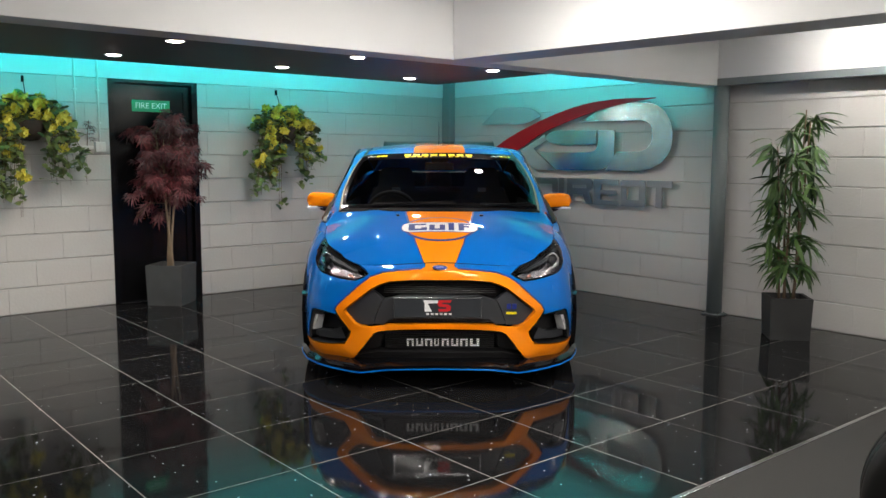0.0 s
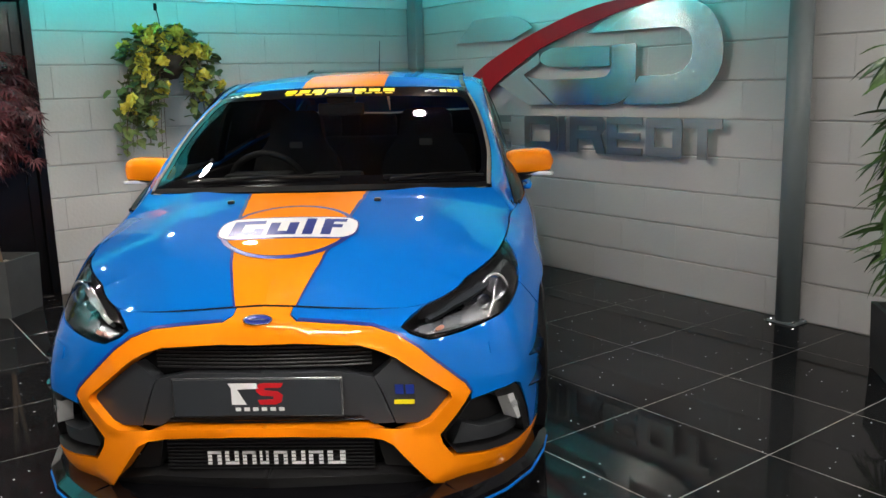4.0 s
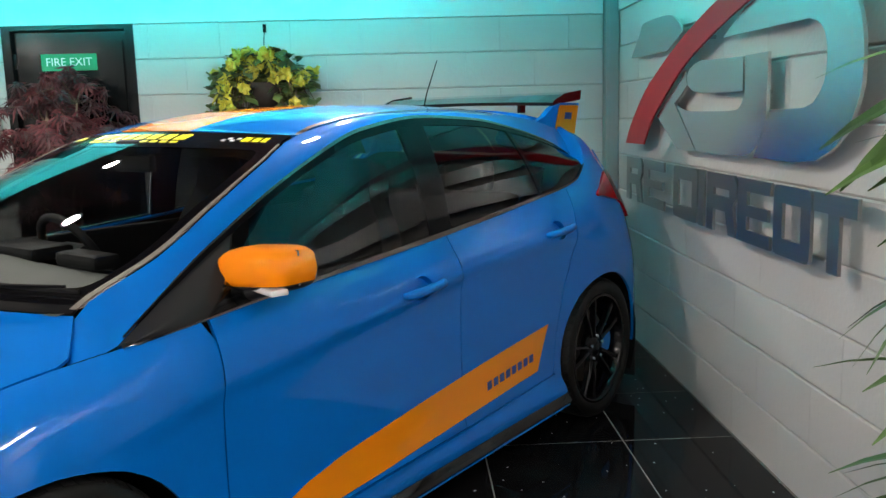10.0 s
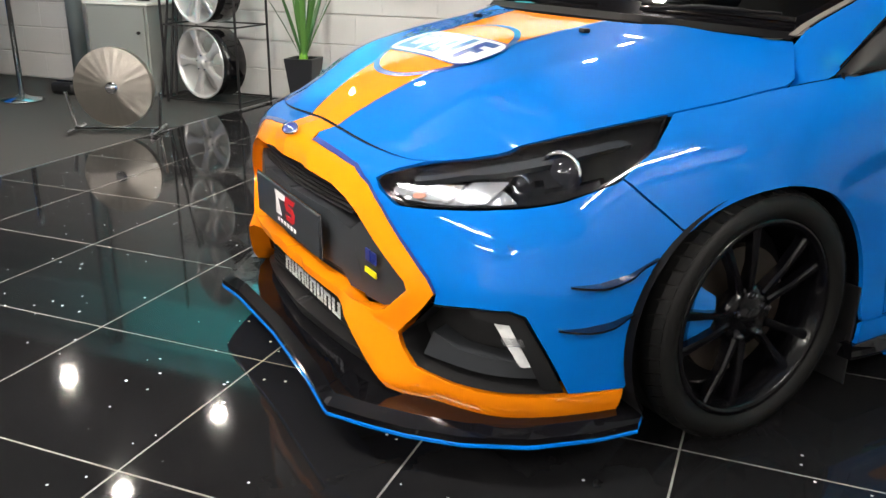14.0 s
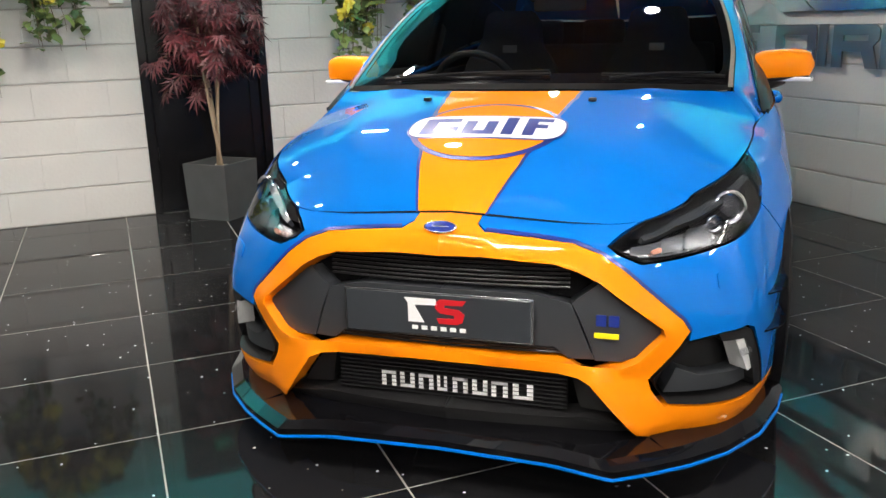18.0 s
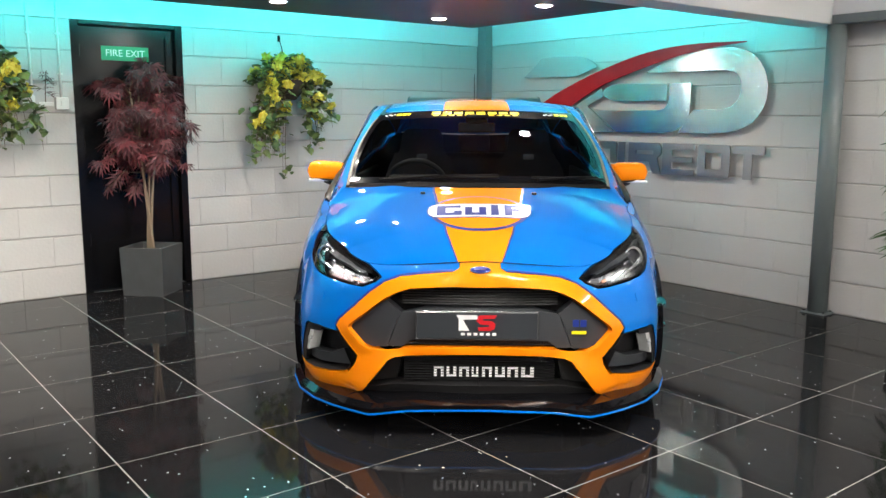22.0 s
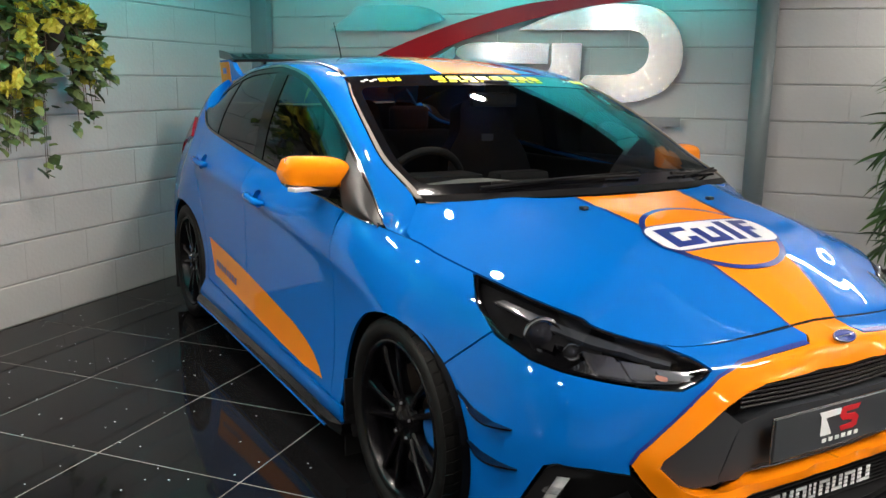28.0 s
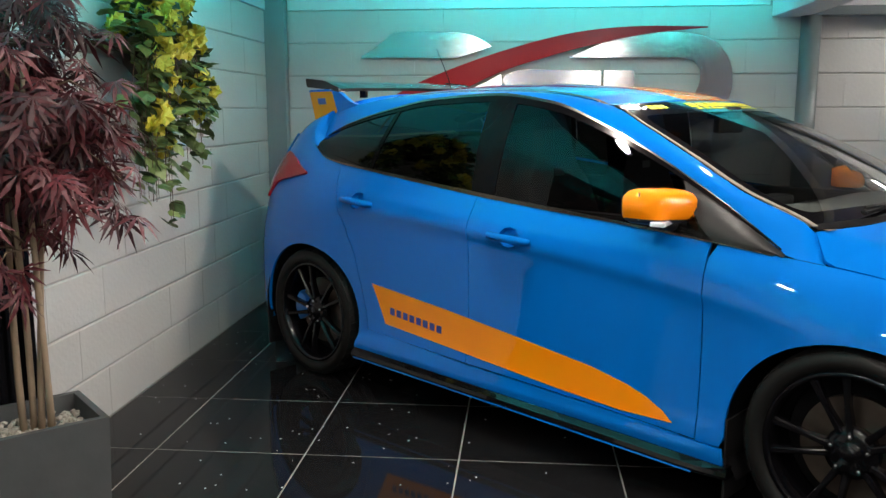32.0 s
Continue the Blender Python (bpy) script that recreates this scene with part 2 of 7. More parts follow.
def leafy(name, a, b, rough=0.45):
    """Leaf colour that varies from leaf to leaf between a and b."""
    m = bpy.data.materials.new(name)
    m.use_nodes = True
    N, L = m.node_tree.nodes, m.node_tree.links
    p = N["Principled BSDF"]
    geo, ramp = N.new("ShaderNodeNewGeometry"), N.new("ShaderNodeValToRGB")
    ramp.color_ramp.elements[0].color, ramp.color_ramp.elements[1].color = tuple(a) + (1,), tuple(b) + (1,)
    L.new(geo.outputs["Random Per Island"], ramp.inputs[0])
    L.new(ramp.outputs[0], p.inputs["Base Color"])
    p.inputs["Roughness"].default_value = rough
    return m


LEAF_RED = leafy("red_leaf", (0.024, 0.005, 0.008), (0.155, 0.026, 0.034))
LEAF_IVY = leafy("ivy_leaf", (0.022, 0.05, 0.018), (0.19, 0.26, 0.075))
LEAF_GREEN = leafy("long_green_leaf", (0.012, 0.04, 0.012), (0.10, 0.20, 0.045))
LEAF_SPIKE = leafy("spiky_leaf", (0.02, 0.07, 0.03), (0.10, 0.24, 0.05))
FLOWER = leafy("yellow_flower", (0.60, 0.50, 0.03), (0.86, 0.80, 0.16), 0.6)
WICKER = mat("dark_wicker", (0.03, 0.022, 0.016), rough=0.8, vary=0.3, scale=40)
CAB_GREY = mat("grey_cabinet_paint", (0.22, 0.235, 0.225), rough=0.5, vary=0.04, scale=3)
LED_MAT = glow("led_strip", LED, 9.0)
DOWN_MAT = glow("downlight_glow", (1.0, 0.91, 0.81), DOWNLIGHT)
TUBE_MAT = glow("tube_glow", (1.0, 0.94, 0.86), TUBES)
CREAM = mat("white_trim_ring", (0.8, 0.8, 0.79), rough=0.4)

# ---- mesh helpers ----
from mathutils.geometry import delaunay_2d_cdt


def mesh_ob(name, bm, material, parent=None, label="", smooth=False, m=None):
    me = bpy.data.meshes.new(name)
    lay = bm.verts.layers.float_vector.get("outward")
    if lay is None:
        bmesh.ops.recalc_face_normals(bm, faces=bm.faces)
    bm.to_mesh(me)
    outward = [tuple(v[lay]) for v in bm.verts] if lay is not None and smooth else None
    bm.free()
    me.materials.append(material)
    if smooth:
        me.polygons.foreach_set("use_smooth", [True] * len(me.polygons))
    if outward:
        me.normals_split_custom_set_from_vertices(outward)
    if "outward" in me.attributes:
        me.attributes.remove(me.attributes["outward"])
    ob = new(name, me)
    if parent:
        ob.parent = parent
    if m is not None:
        ob.matrix_basis = m
    if label:
        ob["label"] = label
    return ob


def part(name, bm, material, parent, label="", smooth=False, m=None):
    return mesh_ob(name, bm, material, parent, label, smooth, m)


def data_ob(name, me, parent=None, m=None):
    ob = new(name, me)
    if parent:
        ob.parent = parent
    if m is not None:
        ob.matrix_basis = m
    return ob


def empty(name, m, label, category, group="", kind=""):
    ob = new(name)
    ob.empty_display_size = 0.1
    ob.matrix_basis = m
    return tagged(ob, label, category, group, kind)


def box(size, at=(0, 0, 0), bevel=0.0, bm=None, turn=None, seg=2):
    """A box with its centre at the place given; bevelled edges."""
    b = bmesh.new()
    bmesh.ops.create_cube(b, size=1, matrix=Matrix.Diagonal((*size, 1)))
    if bevel:
        bmesh.ops.bevel(b, geom=b.edges[:], offset=bevel, segments=seg, affect="EDGES", profile=0.6)
    m = Matrix.Translation(at) @ (turn if turn is not None else Matrix())
    bmesh.ops.transform(b, matrix=m, verts=b.verts)
    return join(bm, b)


def join(bm, b):
    if bm is None:
        return b
    me = bpy.data.meshes.new("tmp")
    b.to_mesh(me)
    b.free()
    bm.from_mesh(me)
    bpy.data.meshes.remove(me)
    return bm


def span(x0, x1, y0, y1, z0, z1, bevel=0.0, bm=None):
    return box((x1 - x0, y1 - y0, z1 - z0), ((x0 + x1) / 2, (y0 + y1) / 2, (z0 + z1) / 2), bevel, bm)


def lathe(profile, n=32, axis="z", bm=None, close=False):
    """A turned body from (radius, height) points."""
    b = bmesh.new()
    rings = []
    for r, h in profile:
        ring = []
        for i in range(n):
            a = 2 * math.pi * i / n
            c = (r * math.cos(a), r * math.sin(a), h)
            if axis == "y":
                c = (c[0], c[2], c[1])
            ring.append(b.verts.new(c))
        rings.append(ring)
    pairs = list(zip(rings, rings[1:])) + ([(rings[-1], rings[0])] if close else [])
    for r0, r1 in pairs:
        for i in range(n):
            j = (i + 1) % n
            b.faces.new((r0[i], r0[j], r1[j], r1[i]))
    if not close:
        for ring, (r, _) in ((rings[0], profile[0]), (rings[-1], profile[-1])):
            if r > 1e-4:
                b.faces.new(ring)
    return join(bm, b)


def tube(points, radius, n=8, bm=None, closed=False):
    """A round bar along points; radius may be a list."""
    b = bmesh.new()
    pts = [Vector(p) for p in points]
    rad = [float(v) for v in radius] if isinstance(radius, (list, tuple)) else [radius] * len(pts)
    rings = []
    up = Vector((0.13, 0.21, 0.97))
    for i, p in enumerate(pts):
        a, c = pts[max(i - 1, 0)], pts[min(i + 1, len(pts) - 1)]
        if closed:
            a, c = pts[i - 1], pts[(i + 1) % len(pts)]
        d = (c - a).normalized()
        s = d.cross(up)
        s = s.normalized() if s.length > 1e-4 else Vector((1, 0, 0))
        t = s.cross(d)
        rings.append([b.verts.new(p + rad[i] * (math.cos(2 * math.pi * k / n) * s + math.sin(2 * math.pi * k / n) * t)) for k in range(n)])
    for r0, r1 in list(zip(rings, rings[1:])) + ([(rings[-1], rings[0])] if closed else []):
        for k in range(n):
            j = (k + 1) % n
            b.faces.new((r0[k], r0[j], r1[j], r1[k]))
    if not closed:
        b.faces.new(rings[0]); b.faces.new(rings[-1])
    return join(bm, b)


def plate(outline, depth, bevel=0.0, bm=None, m=None, holes=()):
    """A flat plate of any outline in x, y, from z = 0 up to depth."""
    loops = [list(outline)] + [list(h) for h in holes]
    verts, edges = [], []
    for lp in loops:
        s = len(verts)
        verts += [Vector(p) for p in lp]
        edges += [(s + i, s + (i + 1) % len(lp)) for i in range(len(lp))]
    r = delaunay_2d_cdt(verts, edges, [], 0, 1e-6)
    b = bmesh.new()
    lo = [b.verts.new((p.x, p.y, 0)) for p in r[0]]
    hi = [b.verts.new((p.x, p.y, depth)) for p in r[0]]
    count = {}
    for f in r[2]:
        c = sum((r[0][i] for i in f), Vector((0, 0))) / len(f)
        if not inside(c, loops[0]) or any(inside(c, h) for h in loops[1:]):
            continue
        a = [r[0][i] for i in f]
        area = sum(a[i].x * a[(i + 1) % len(a)].y - a[(i + 1) % len(a)].x * a[i].y for i in range(len(a)))
        f = list(f) if area > 0 else list(reversed(f))
        b.faces.new([hi[i] for i in f]); b.faces.new([lo[i] for i in reversed(f)])
        for i in range(len(f)):
            e = (f[i], f[(i + 1) % len(f)])
            count[e] = count.get(e, 0) + 1
    for (i, j) in list(count):
        if (j, i) not in count:
            b.faces.new((lo[i], lo[j], hi[j], hi[i]))
    for v in [v for v in b.verts if not v.link_faces]:
        b.verts.remove(v)
    if m is not None:
        bmesh.ops.transform(b, matrix=m, verts=b.verts)
    return join(bm, b)


def inside(p, poly):
    x, y, ok = p[0], p[1], False
    n = len(poly)
    for i in range(n):
        x0, y0 = poly[i][0], poly[i][1]
        x1, y1 = poly[i - 1][0], poly[i - 1][1]
        if (y0 > y) != (y1 > y) and x < (x1 - x0) * (y - y0) / (y1 - y0) + x0:
            ok = not ok
    return ok


def inside_all(P, poly):
    """Which of many points lie in the polygon."""
    P, q = np.asarray(P, float), np.asarray(poly, float)
    r = np.roll(q, 1, axis=0)
    x, y = P[:, 0:1], P[:, 1:2]
    dy = np.where(r[:, 1] == q[:, 1], 1e-12, r[:, 1] - q[:, 1])
    hit = ((q[:, 1] > y) != (r[:, 1] > y)) & (x < (r[:, 0] - q[:, 0]) * (y - q[:, 1]) / dy + q[:, 0])
    return hit.sum(axis=1) % 2 == 1


def within(P, loops):
    ok = inside_all(P, loops[0])
    for h in loops[1:]:
        ok &= ~inside_all(P, h)
    return ok


def curve(xs, ys):
    """A smooth, monotone curve through points, as a function."""
    x, y = np.array(xs, float), np.array(ys, float)
    h, d = np.diff(x), np.diff(y) / np.diff(x)
    m = np.zeros(len(x))
    m[0], m[-1] = d[0], d[-1]
    for i in range(1, len(x) - 1):
        m[i] = 0 if d[i - 1] * d[i] <= 0 else 2 * d[i - 1] * d[i] / (d[i - 1] + d[i])

    def f(t):
        t = np.clip(t, x[0], x[-1])
        i = np.clip(np.searchsorted(x, t) - 1, 0, len(x) - 2)
        s = (t - x[i]) / h[i]
        return ((1 + 2 * s) * (1 - s) ** 2 * y[i] + s * (1 - s) ** 2 * h[i] * m[i] + s * s * (3 - 2 * s) * y[i + 1] + s * s * (s - 1) * h[i] * m[i + 1])
    return f


def dense(poly, step, closed=True):
    """Points along a polygon, no further apart than step."""
    out = []
    n = len(poly)
    for i in range(n if closed else n - 1):
        a, c = np.array(poly[i], float), np.array(poly[(i + 1) % n], float)
        k = max(1, int(math.ceil(np.hypot(*(c - a)) / step)))
        out += [tuple(a + (c - a) * j / k) for j in range(k)]
    if not closed:
        out.append(tuple(poly[-1]))
    return out


def rounded(poly, r, seg=5):
    """The polygon with its corners rounded."""
    out, n = [], len(poly)
    for i in range(n):
        p, a, c = (np.array(poly[k % n], float) for k in (i, i - 1, i + 1))
        la, lc = np.linalg.norm(a - p), np.linalg.norm(c - p)
        k = min(r, 0.45 * la, 0.45 * lc)
        s, e = p + (a - p) / la * k, p + (c - p) / lc * k
        for j in range(seg + 1):
            t = j / seg
            out.append(tuple((1 - t) ** 2 * s + 2 * t * (1 - t) * p + t * t * e))
    return out


def patch(surface, outline, step=0.03, holes=(), lift=0.0, lip=0.012, mirror=1, bm=None):
    """A trimmed piece of a surface: surface(a, b) gives a point, the outline and holes lie in (a, b). The edge turns in by lip."""
    loops = [dense(outline, step)] + [dense(h, step) for h in holes]
    verts, edges = [], []
    for lp in loops:
        s = len(verts)
        verts += [Vector(p) for p in lp]
        edges += [(s + i, s + (i + 1) % len(lp)) for i in range(len(lp))]
    xs, ys = [p[0] for p in loops[0]], [p[1] for p in loops[0]]
    border = np.array([p for lp in loops for p in lp])
    gx, gy = np.meshgrid(np.arange(min(xs) + step / 2, max(xs), step), np.arange(min(ys) + step / 2, max(ys), step))
    P = np.stack([gx.ravel(), gy.ravel()], axis=1)
    if len(P):
        near = np.min(np.hypot(border[None, :, 0] - P[:, 0:1], border[None, :, 1] - P[:, 1:2]), axis=1) > 0.45 * step
        verts += [Vector(p) for p in P[within(P, loops) & near]]
    r = delaunay_2d_cdt(verts, edges, [], 0, 1e-6)
    pts, nor = [], []
    e = 0.010
    for v in r[0]:
        p = surface(v.x, v.y)
        da, db = surface(v.x + e, v.y) - surface(v.x - e, v.y), surface(v.x, v.y + e) - surface(v.x, v.y - e)
        n = np.cross(da, db)
        ln = np.linalg.norm(n)
        nor.append(n / ln if ln > 1e-12 else np.array((0, 0, 1.0)))
        pts.append(p)
    mid = np.mean(np.array(nor), axis=0)
    c = np.mean(np.array(pts), axis=0) - np.array((2.1, 0.0, 0.55))
    sign = 1 if np.dot(mid, c * np.array((0.25, 1, 1.2))) > 0 else -1
    pts = [p + sign * lift * n for p, n in zip(pts, nor)]
    b = bmesh.new()
    lay = b.verts.layers.float_vector.new("outward")
    top = [b.verts.new((p[0], mirror * p[1], p[2])) for p in pts]
    for v, n in zip(top, nor):
        v[lay] = Vector((sign * n[0], sign * mirror * n[1], sign * n[2]))
    low = {}
    seen = {}
    V2 = np.array([(v.x, v.y) for v in r[0]])
    keep = within([V2[list(f)].mean(axis=0) for f in r[2]], loops)
    for f, ok in zip(r[2], keep):
        if not ok:
            continue
        b.faces.new([top[i] for i in f])
        for i in range(len(f)):
            k = (f[i], f[(i + 1) % len(f)])
            seen[k] = 1
    if lip:
        for (i, j) in list(seen):
            if (j, i) not in seen:
                for k in (i, j):
                    if k not in low:
                        p = pts[k] - sign * lip * nor[k]
                        low[k] = [b.verts.new((q[0], mirror * q[1], q[2])) for q in (pts[k], p)]
                b.faces.new((low[i][0], low[i][1], low[j][1], low[j][0]))
    for v in [v for v in b.verts if not v.link_faces]:
        b.verts.remove(v)
    b.normal_update()
    if sum(f.normal.dot(f.verts[0][lay]) for f in b.faces) < 0:
        for f in b.faces:
            f.normal_flip()
    return join(bm, b)


# ---- the room ----
XW, YW = 6.53, 7.72            # the two block walls
Z_DROP, Z_BEAM, Z_HIGH = 2.05, 1.93, 2.32
X_LOW, Y_LOW, X_FAR = -3.2, -3.6, 6.53


def wall(name, x0, x1, y0, y1, z0, z1, material, label):
    return tagged(mesh_ob(name, span(x0, x1, y0, y1, z0, z1), material), label, "wall", kind="structure")


DX0, DX1, DZ = 2.635, 3.458, 2.035
bm = bmesh.new()
for x0, x1, z0 in ((X_LOW - 0.2, DX0, -0.1), (DX1, XW + 0.25, -0.1), (DX0, DX1, DZ)):
    span(x0, x1, YW + 0.012, YW + 0.25, z0, 2.6, 0, bm)
wall_north = tagged(mesh_ob("wall_north", bm, MORTAR), "grey painted concrete block wall with a fire door", "wall", kind="structure")
wall_east = wall("wall_east", XW + 0.012, XW + 0.25, Y_LOW - 0.2, YW + 0.012, -0.1, 2.6, MORTAR, "grey painted concrete block wall behind the steel logo")
# two unseen walls, added; their pale tone bounces light onto the car's front
wall("wall_south", X_LOW - 0.2, XW + 0.25, Y_LOW - 0.2, Y_LOW, -0.1, 2.6, FAR_PAINT, "plain pale grey painted wall, added out of view to close the showroom")
wall("wall_west", X_LOW - 0.2, X_LOW, Y_LOW, YW + 0.012, -0.1, 2.6, FAR_PAINT, "plain pale grey painted wall, added out of view at the end")
ceiling = tagged(mesh_ob("ceiling", span(X_LOW, XW, Y_LOW, YW, Z_HIGH + 0.2, Z_HIGH + 0.35), WHITE_PAINT), "white painted upper ceiling", "ceiling", kind="structure")
ceiling_front = tagged(mesh_ob("ceiling_front", span(X_LOW, XW, Y_LOW, 4.08, Z_HIGH, Z_HIGH + 0.18), WHITE_PAINT), "white painted ceiling over the display floor", "ceiling", kind="structure")
ceiling_drop = tagged(mesh_ob("ceiling_drop", span(X_LOW, 5.53, 4.30, 6.67, Z_DROP, Z_DROP + 0.12, 0.004), DARK_CEIL), "dark dropped ceiling panel with round downlights", "ceiling", kind="structure")
# beams
tagged(mesh_ob("beam_1", span(X_LOW, XW - 0.02, 4.08, 4.30, Z_BEAM, Z_HIGH + 0.2, 0.006), WHITE_PAINT), "white boxed ceiling beam along the display", "beam", kind="structure")
bm = box((0.3, 7.4, 0.5), (0, 0, 0), 0.006)
tagged(mesh_ob("beam_2", bm, WHITE_PAINT, m=pose(3.9 + 0.15 - 0.025, 0.4, Z_BEAM + 0.25, 0, 0, 5.5)), "white boxed ceiling beam crossing the room", "beam", kind="structure")
tagged(mesh_ob("beam_3", span(6.42, XW, Y_LOW, 4.078, Z_BEAM + 0.06, Z_HIGH, 0.006), WHITE_PAINT), "white boxed beam on the block wall", "beam", kind="structure")
tagged(mesh_ob("beam_steel", span(6.40, XW - 0.002, Y_LOW, 4.07, Z_BEAM, Z_BEAM + 0.058, 0.003), STEEL_GREY), "dark grey steel beam flange", "beam", kind="structure")
# white boards at the head of the two walls, washed by the cove light
tagged(mesh_ob("cove_board_north", span(X_LOW, 6.455, YW - 0.012, YW + 0.011, 2.012, 2.52, 0.002), WHITE_PAINT), "white board above the block wall", "trim", kind="structure")
tagged(mesh_ob("cove_board_east", span(XW - 0.012, XW + 0.011, 4.31, 7.57, 2.012, 2.52, 0.002), WHITE_PAINT), "white board above the block wall", "trim", kind="structure")
# led strips on the edge of the dropped ceiling
tagged(mesh_ob("led_strip", span(X_LOW, 5.52, 6.58, 6.592, Z_DROP + 0.121, Z_DROP + 0.129), LED_MAT), "glowing cyan-blue strip light on the ceiling edge", "strip light")
tagged(mesh_ob("led_strip", span(5.44, 5.452, 4.31, 6.56, Z_DROP + 0.121, Z_DROP + 0.129), LED_MAT), "glowing cyan-blue strip light on the ceiling edge", "strip light")
lamp("cove_light", "AREA", look((2.2, 6.61, Z_DROP + 0.145), (2.2, 7.7, Z_DROP + 0.30)), COVE, LED, 6.4, 0.03, 150)
lamp("cove_light", "AREA", look((5.47, 5.5, Z_DROP + 0.145), (6.5, 5.5, Z_DROP + 0.30)), COVE * 0.4, LED, 2.3, 0.03, 150)

# steel pillar by the wall and the pipe in the corner
pillar = empty("steel_pillar", pose(6.464, 4.06, 0), "blue-grey painted round steel pillar on a base plate", "pillar")
part("shaft", lathe([(0.064, 0.012), (0.064, 1.93)], 32), STEEL_GREY, pillar, smooth=True)
part("base_plate", box((0.13, 0.17, 0.012), (0, 0, 0.006), 0.002), STEEL_GREY, pillar)
for sx in (-1, 1):
    for sy in (-1, 1):
        part("bolt", lathe([(0.009, 0.012), (0.009, 0.022), (0.004, 0.024)], 6), CHROME, pillar, m=pose(sx * 0.05, sy * 0.068, 0))
post = empty("corner_post", pose(6.494, 7.655, 0), "pale blue-grey painted steel post in the wall corner", "pillar")
part("shaft", box((0.068, 0.155, 2.5), (0, 0.0, 1.25), 0.004), POST_GREY, post)
part("flange", box((0.014, 0.012, 2.5), (-0.041, -0.0715, 1.25), 0.002), POST_GREY, post)

# downlights
# the last four are unseen, added by guess to carry the rows on
DOWN = [(3.6, 5.23), (3.52, 6.2), (4.89, 6.3), (4.97, 5.27), (2.25, 5.26), (2.2, 6.25), (0.9, 5.26), (0.9, 6.25), (-0.5, 5.26), (-0.5, 6.25)]
first = None
for x, y in DOWN:
    if first is None:
        first = empty("downlight", pose(x, y, Z_DROP), "round white recessed downlight, lit", "downlight", "ceiling downlights")
        part("trim_ring", lathe([(0.047, -0.002), (0.052, -0.005), (0.060, -0.004), (0.062, 0.0), (0.047, 0.0)], 28), CREAM, first, smooth=True)
        part("lens", lathe([(0.0, -0.008), (0.025, -0.007), (0.040, -0.0045), (0.0465, -0.002), (0.0, -0.001)], 24), DOWN_MAT, first)
    else:
        copy_thing(first, pose(x, y, Z_DROP))
# twin tube fittings in the front bay
# all but the last are out of view, added to light the car's front
first = None
for x, y, turn, wide in ((2.6, 2.7, 90, 1.0), (2.6, 0.2, 90, 1.0), (-0.6, 0.2, 90, 1.0), (2.6, -2.3, 90, 1.0), (5.3, -1.8, 0, 1.0), (5.95, 2.43, 0, 0.4)):
    if first is None:
        first = empty("tube_light", pose(x, y, Z_HIGH - 0.001, 0, 0, turn), "white fluorescent batten with a wide diffuser, lit", "ceiling light", "tube lights")
        part("body", box((0.17, 1.5, 0.035), (0, 0, -0.018), 0.006), CREAM, first)
        part("diffuser", box((0.155, 1.44, 0.03), (0, 0, -0.051), 0.012), TUBE_MAT, first)
        for s in (-1, 1):
            part("cap", box((0.165, 0.025, 0.04), (0, s * 0.735, -0.05), 0.004), CREAM, first)
    else:
        copy_thing(first, pose(x, y, Z_HIGH - 0.001, 0, 0, turn) @ Matrix.Diagonal((wide, 1, 1, 1)))

# floor
GX, GY, PX, PY = 0.041, 0.124, 0.601, 0.6035
X_TILE, Y_TILE = GX + PX, GY + 3 * PY
floor_tiled = tagged(mesh_ob("floor", span(X_TILE, XW + 0.01, Y_TILE, YW + 0.01, -0.08, -0.0009), GROUT), "polished black sparkle granite tiles with grey grout", "floor", kind="structure")
bm = bmesh.new()
span(X_LOW, X_TILE - 0.02, Y_LOW, YW, -0.08, -0.004, 0, bm)
span(X_TILE - 0.02, XW, Y_LOW, Y_TILE - 0.02, -0.08, -0.004, 0, bm)
tagged(mesh_ob("floor_carpet", bm, CARPET), "dark grey short-pile carpet", "carpet", kind="structure")
bm = bmesh.new()
span(X_TILE - 0.02, XW, Y_TILE - 0.02, Y_TILE - 0.001, -0.03, 0.001, 0.002, bm)
span(X_TILE - 0.02, X_TILE - 0.001, Y_TILE - 0.001, YW, -0.03, 0.001, 0.002, bm)
tagged(mesh_ob("trim", bm, SILVER), "thin metal edging between tiles and carpet", "trim", kind="structure")

# ---- the car: x runs back from the badge, y to its side, z up ----
TURN_CAR = 50.75
car = empty("car", pose(3.1643, 3.7593, 0, 0, 0, TURN_CAR), "bright blue hot hatchback with orange stripes and black wheels", "car")

# plan outline at the widest height, from the middle of the nose to the middle of the tail
PLAN_X = [-0.02, 0.0, 0.04, 0.105, 0.2, 0.33, 0.5, 0.7, 0.853, 1.3, 1.8, 2.35, 3.05, 3.444, 3.75, 3.94, 4.05, 4.11, 4.13]
PLAN_Y = [0.0, 0.25, 0.45, 0.615, 0.745, 0.812, 0.852, 0.888, 0.9, 0.893, 0.887, 0.886, 0.889, 0.905, 0.882, 0.822, 0.72, 0.44, 0.0]
_s = np.concatenate(([0], np.cumsum(np.hypot(np.diff(PLAN_X), np.diff(PLAN_Y)))))
plan_x, plan_y = curve(_s, PLAN_X), curve(_s, PLAN_Y)
A_END = float(_s[-1])


def at_plan(x):
    """Run along the outline at which the plan has this x."""
    return float(np.interp(x, PLAN_X, _s))


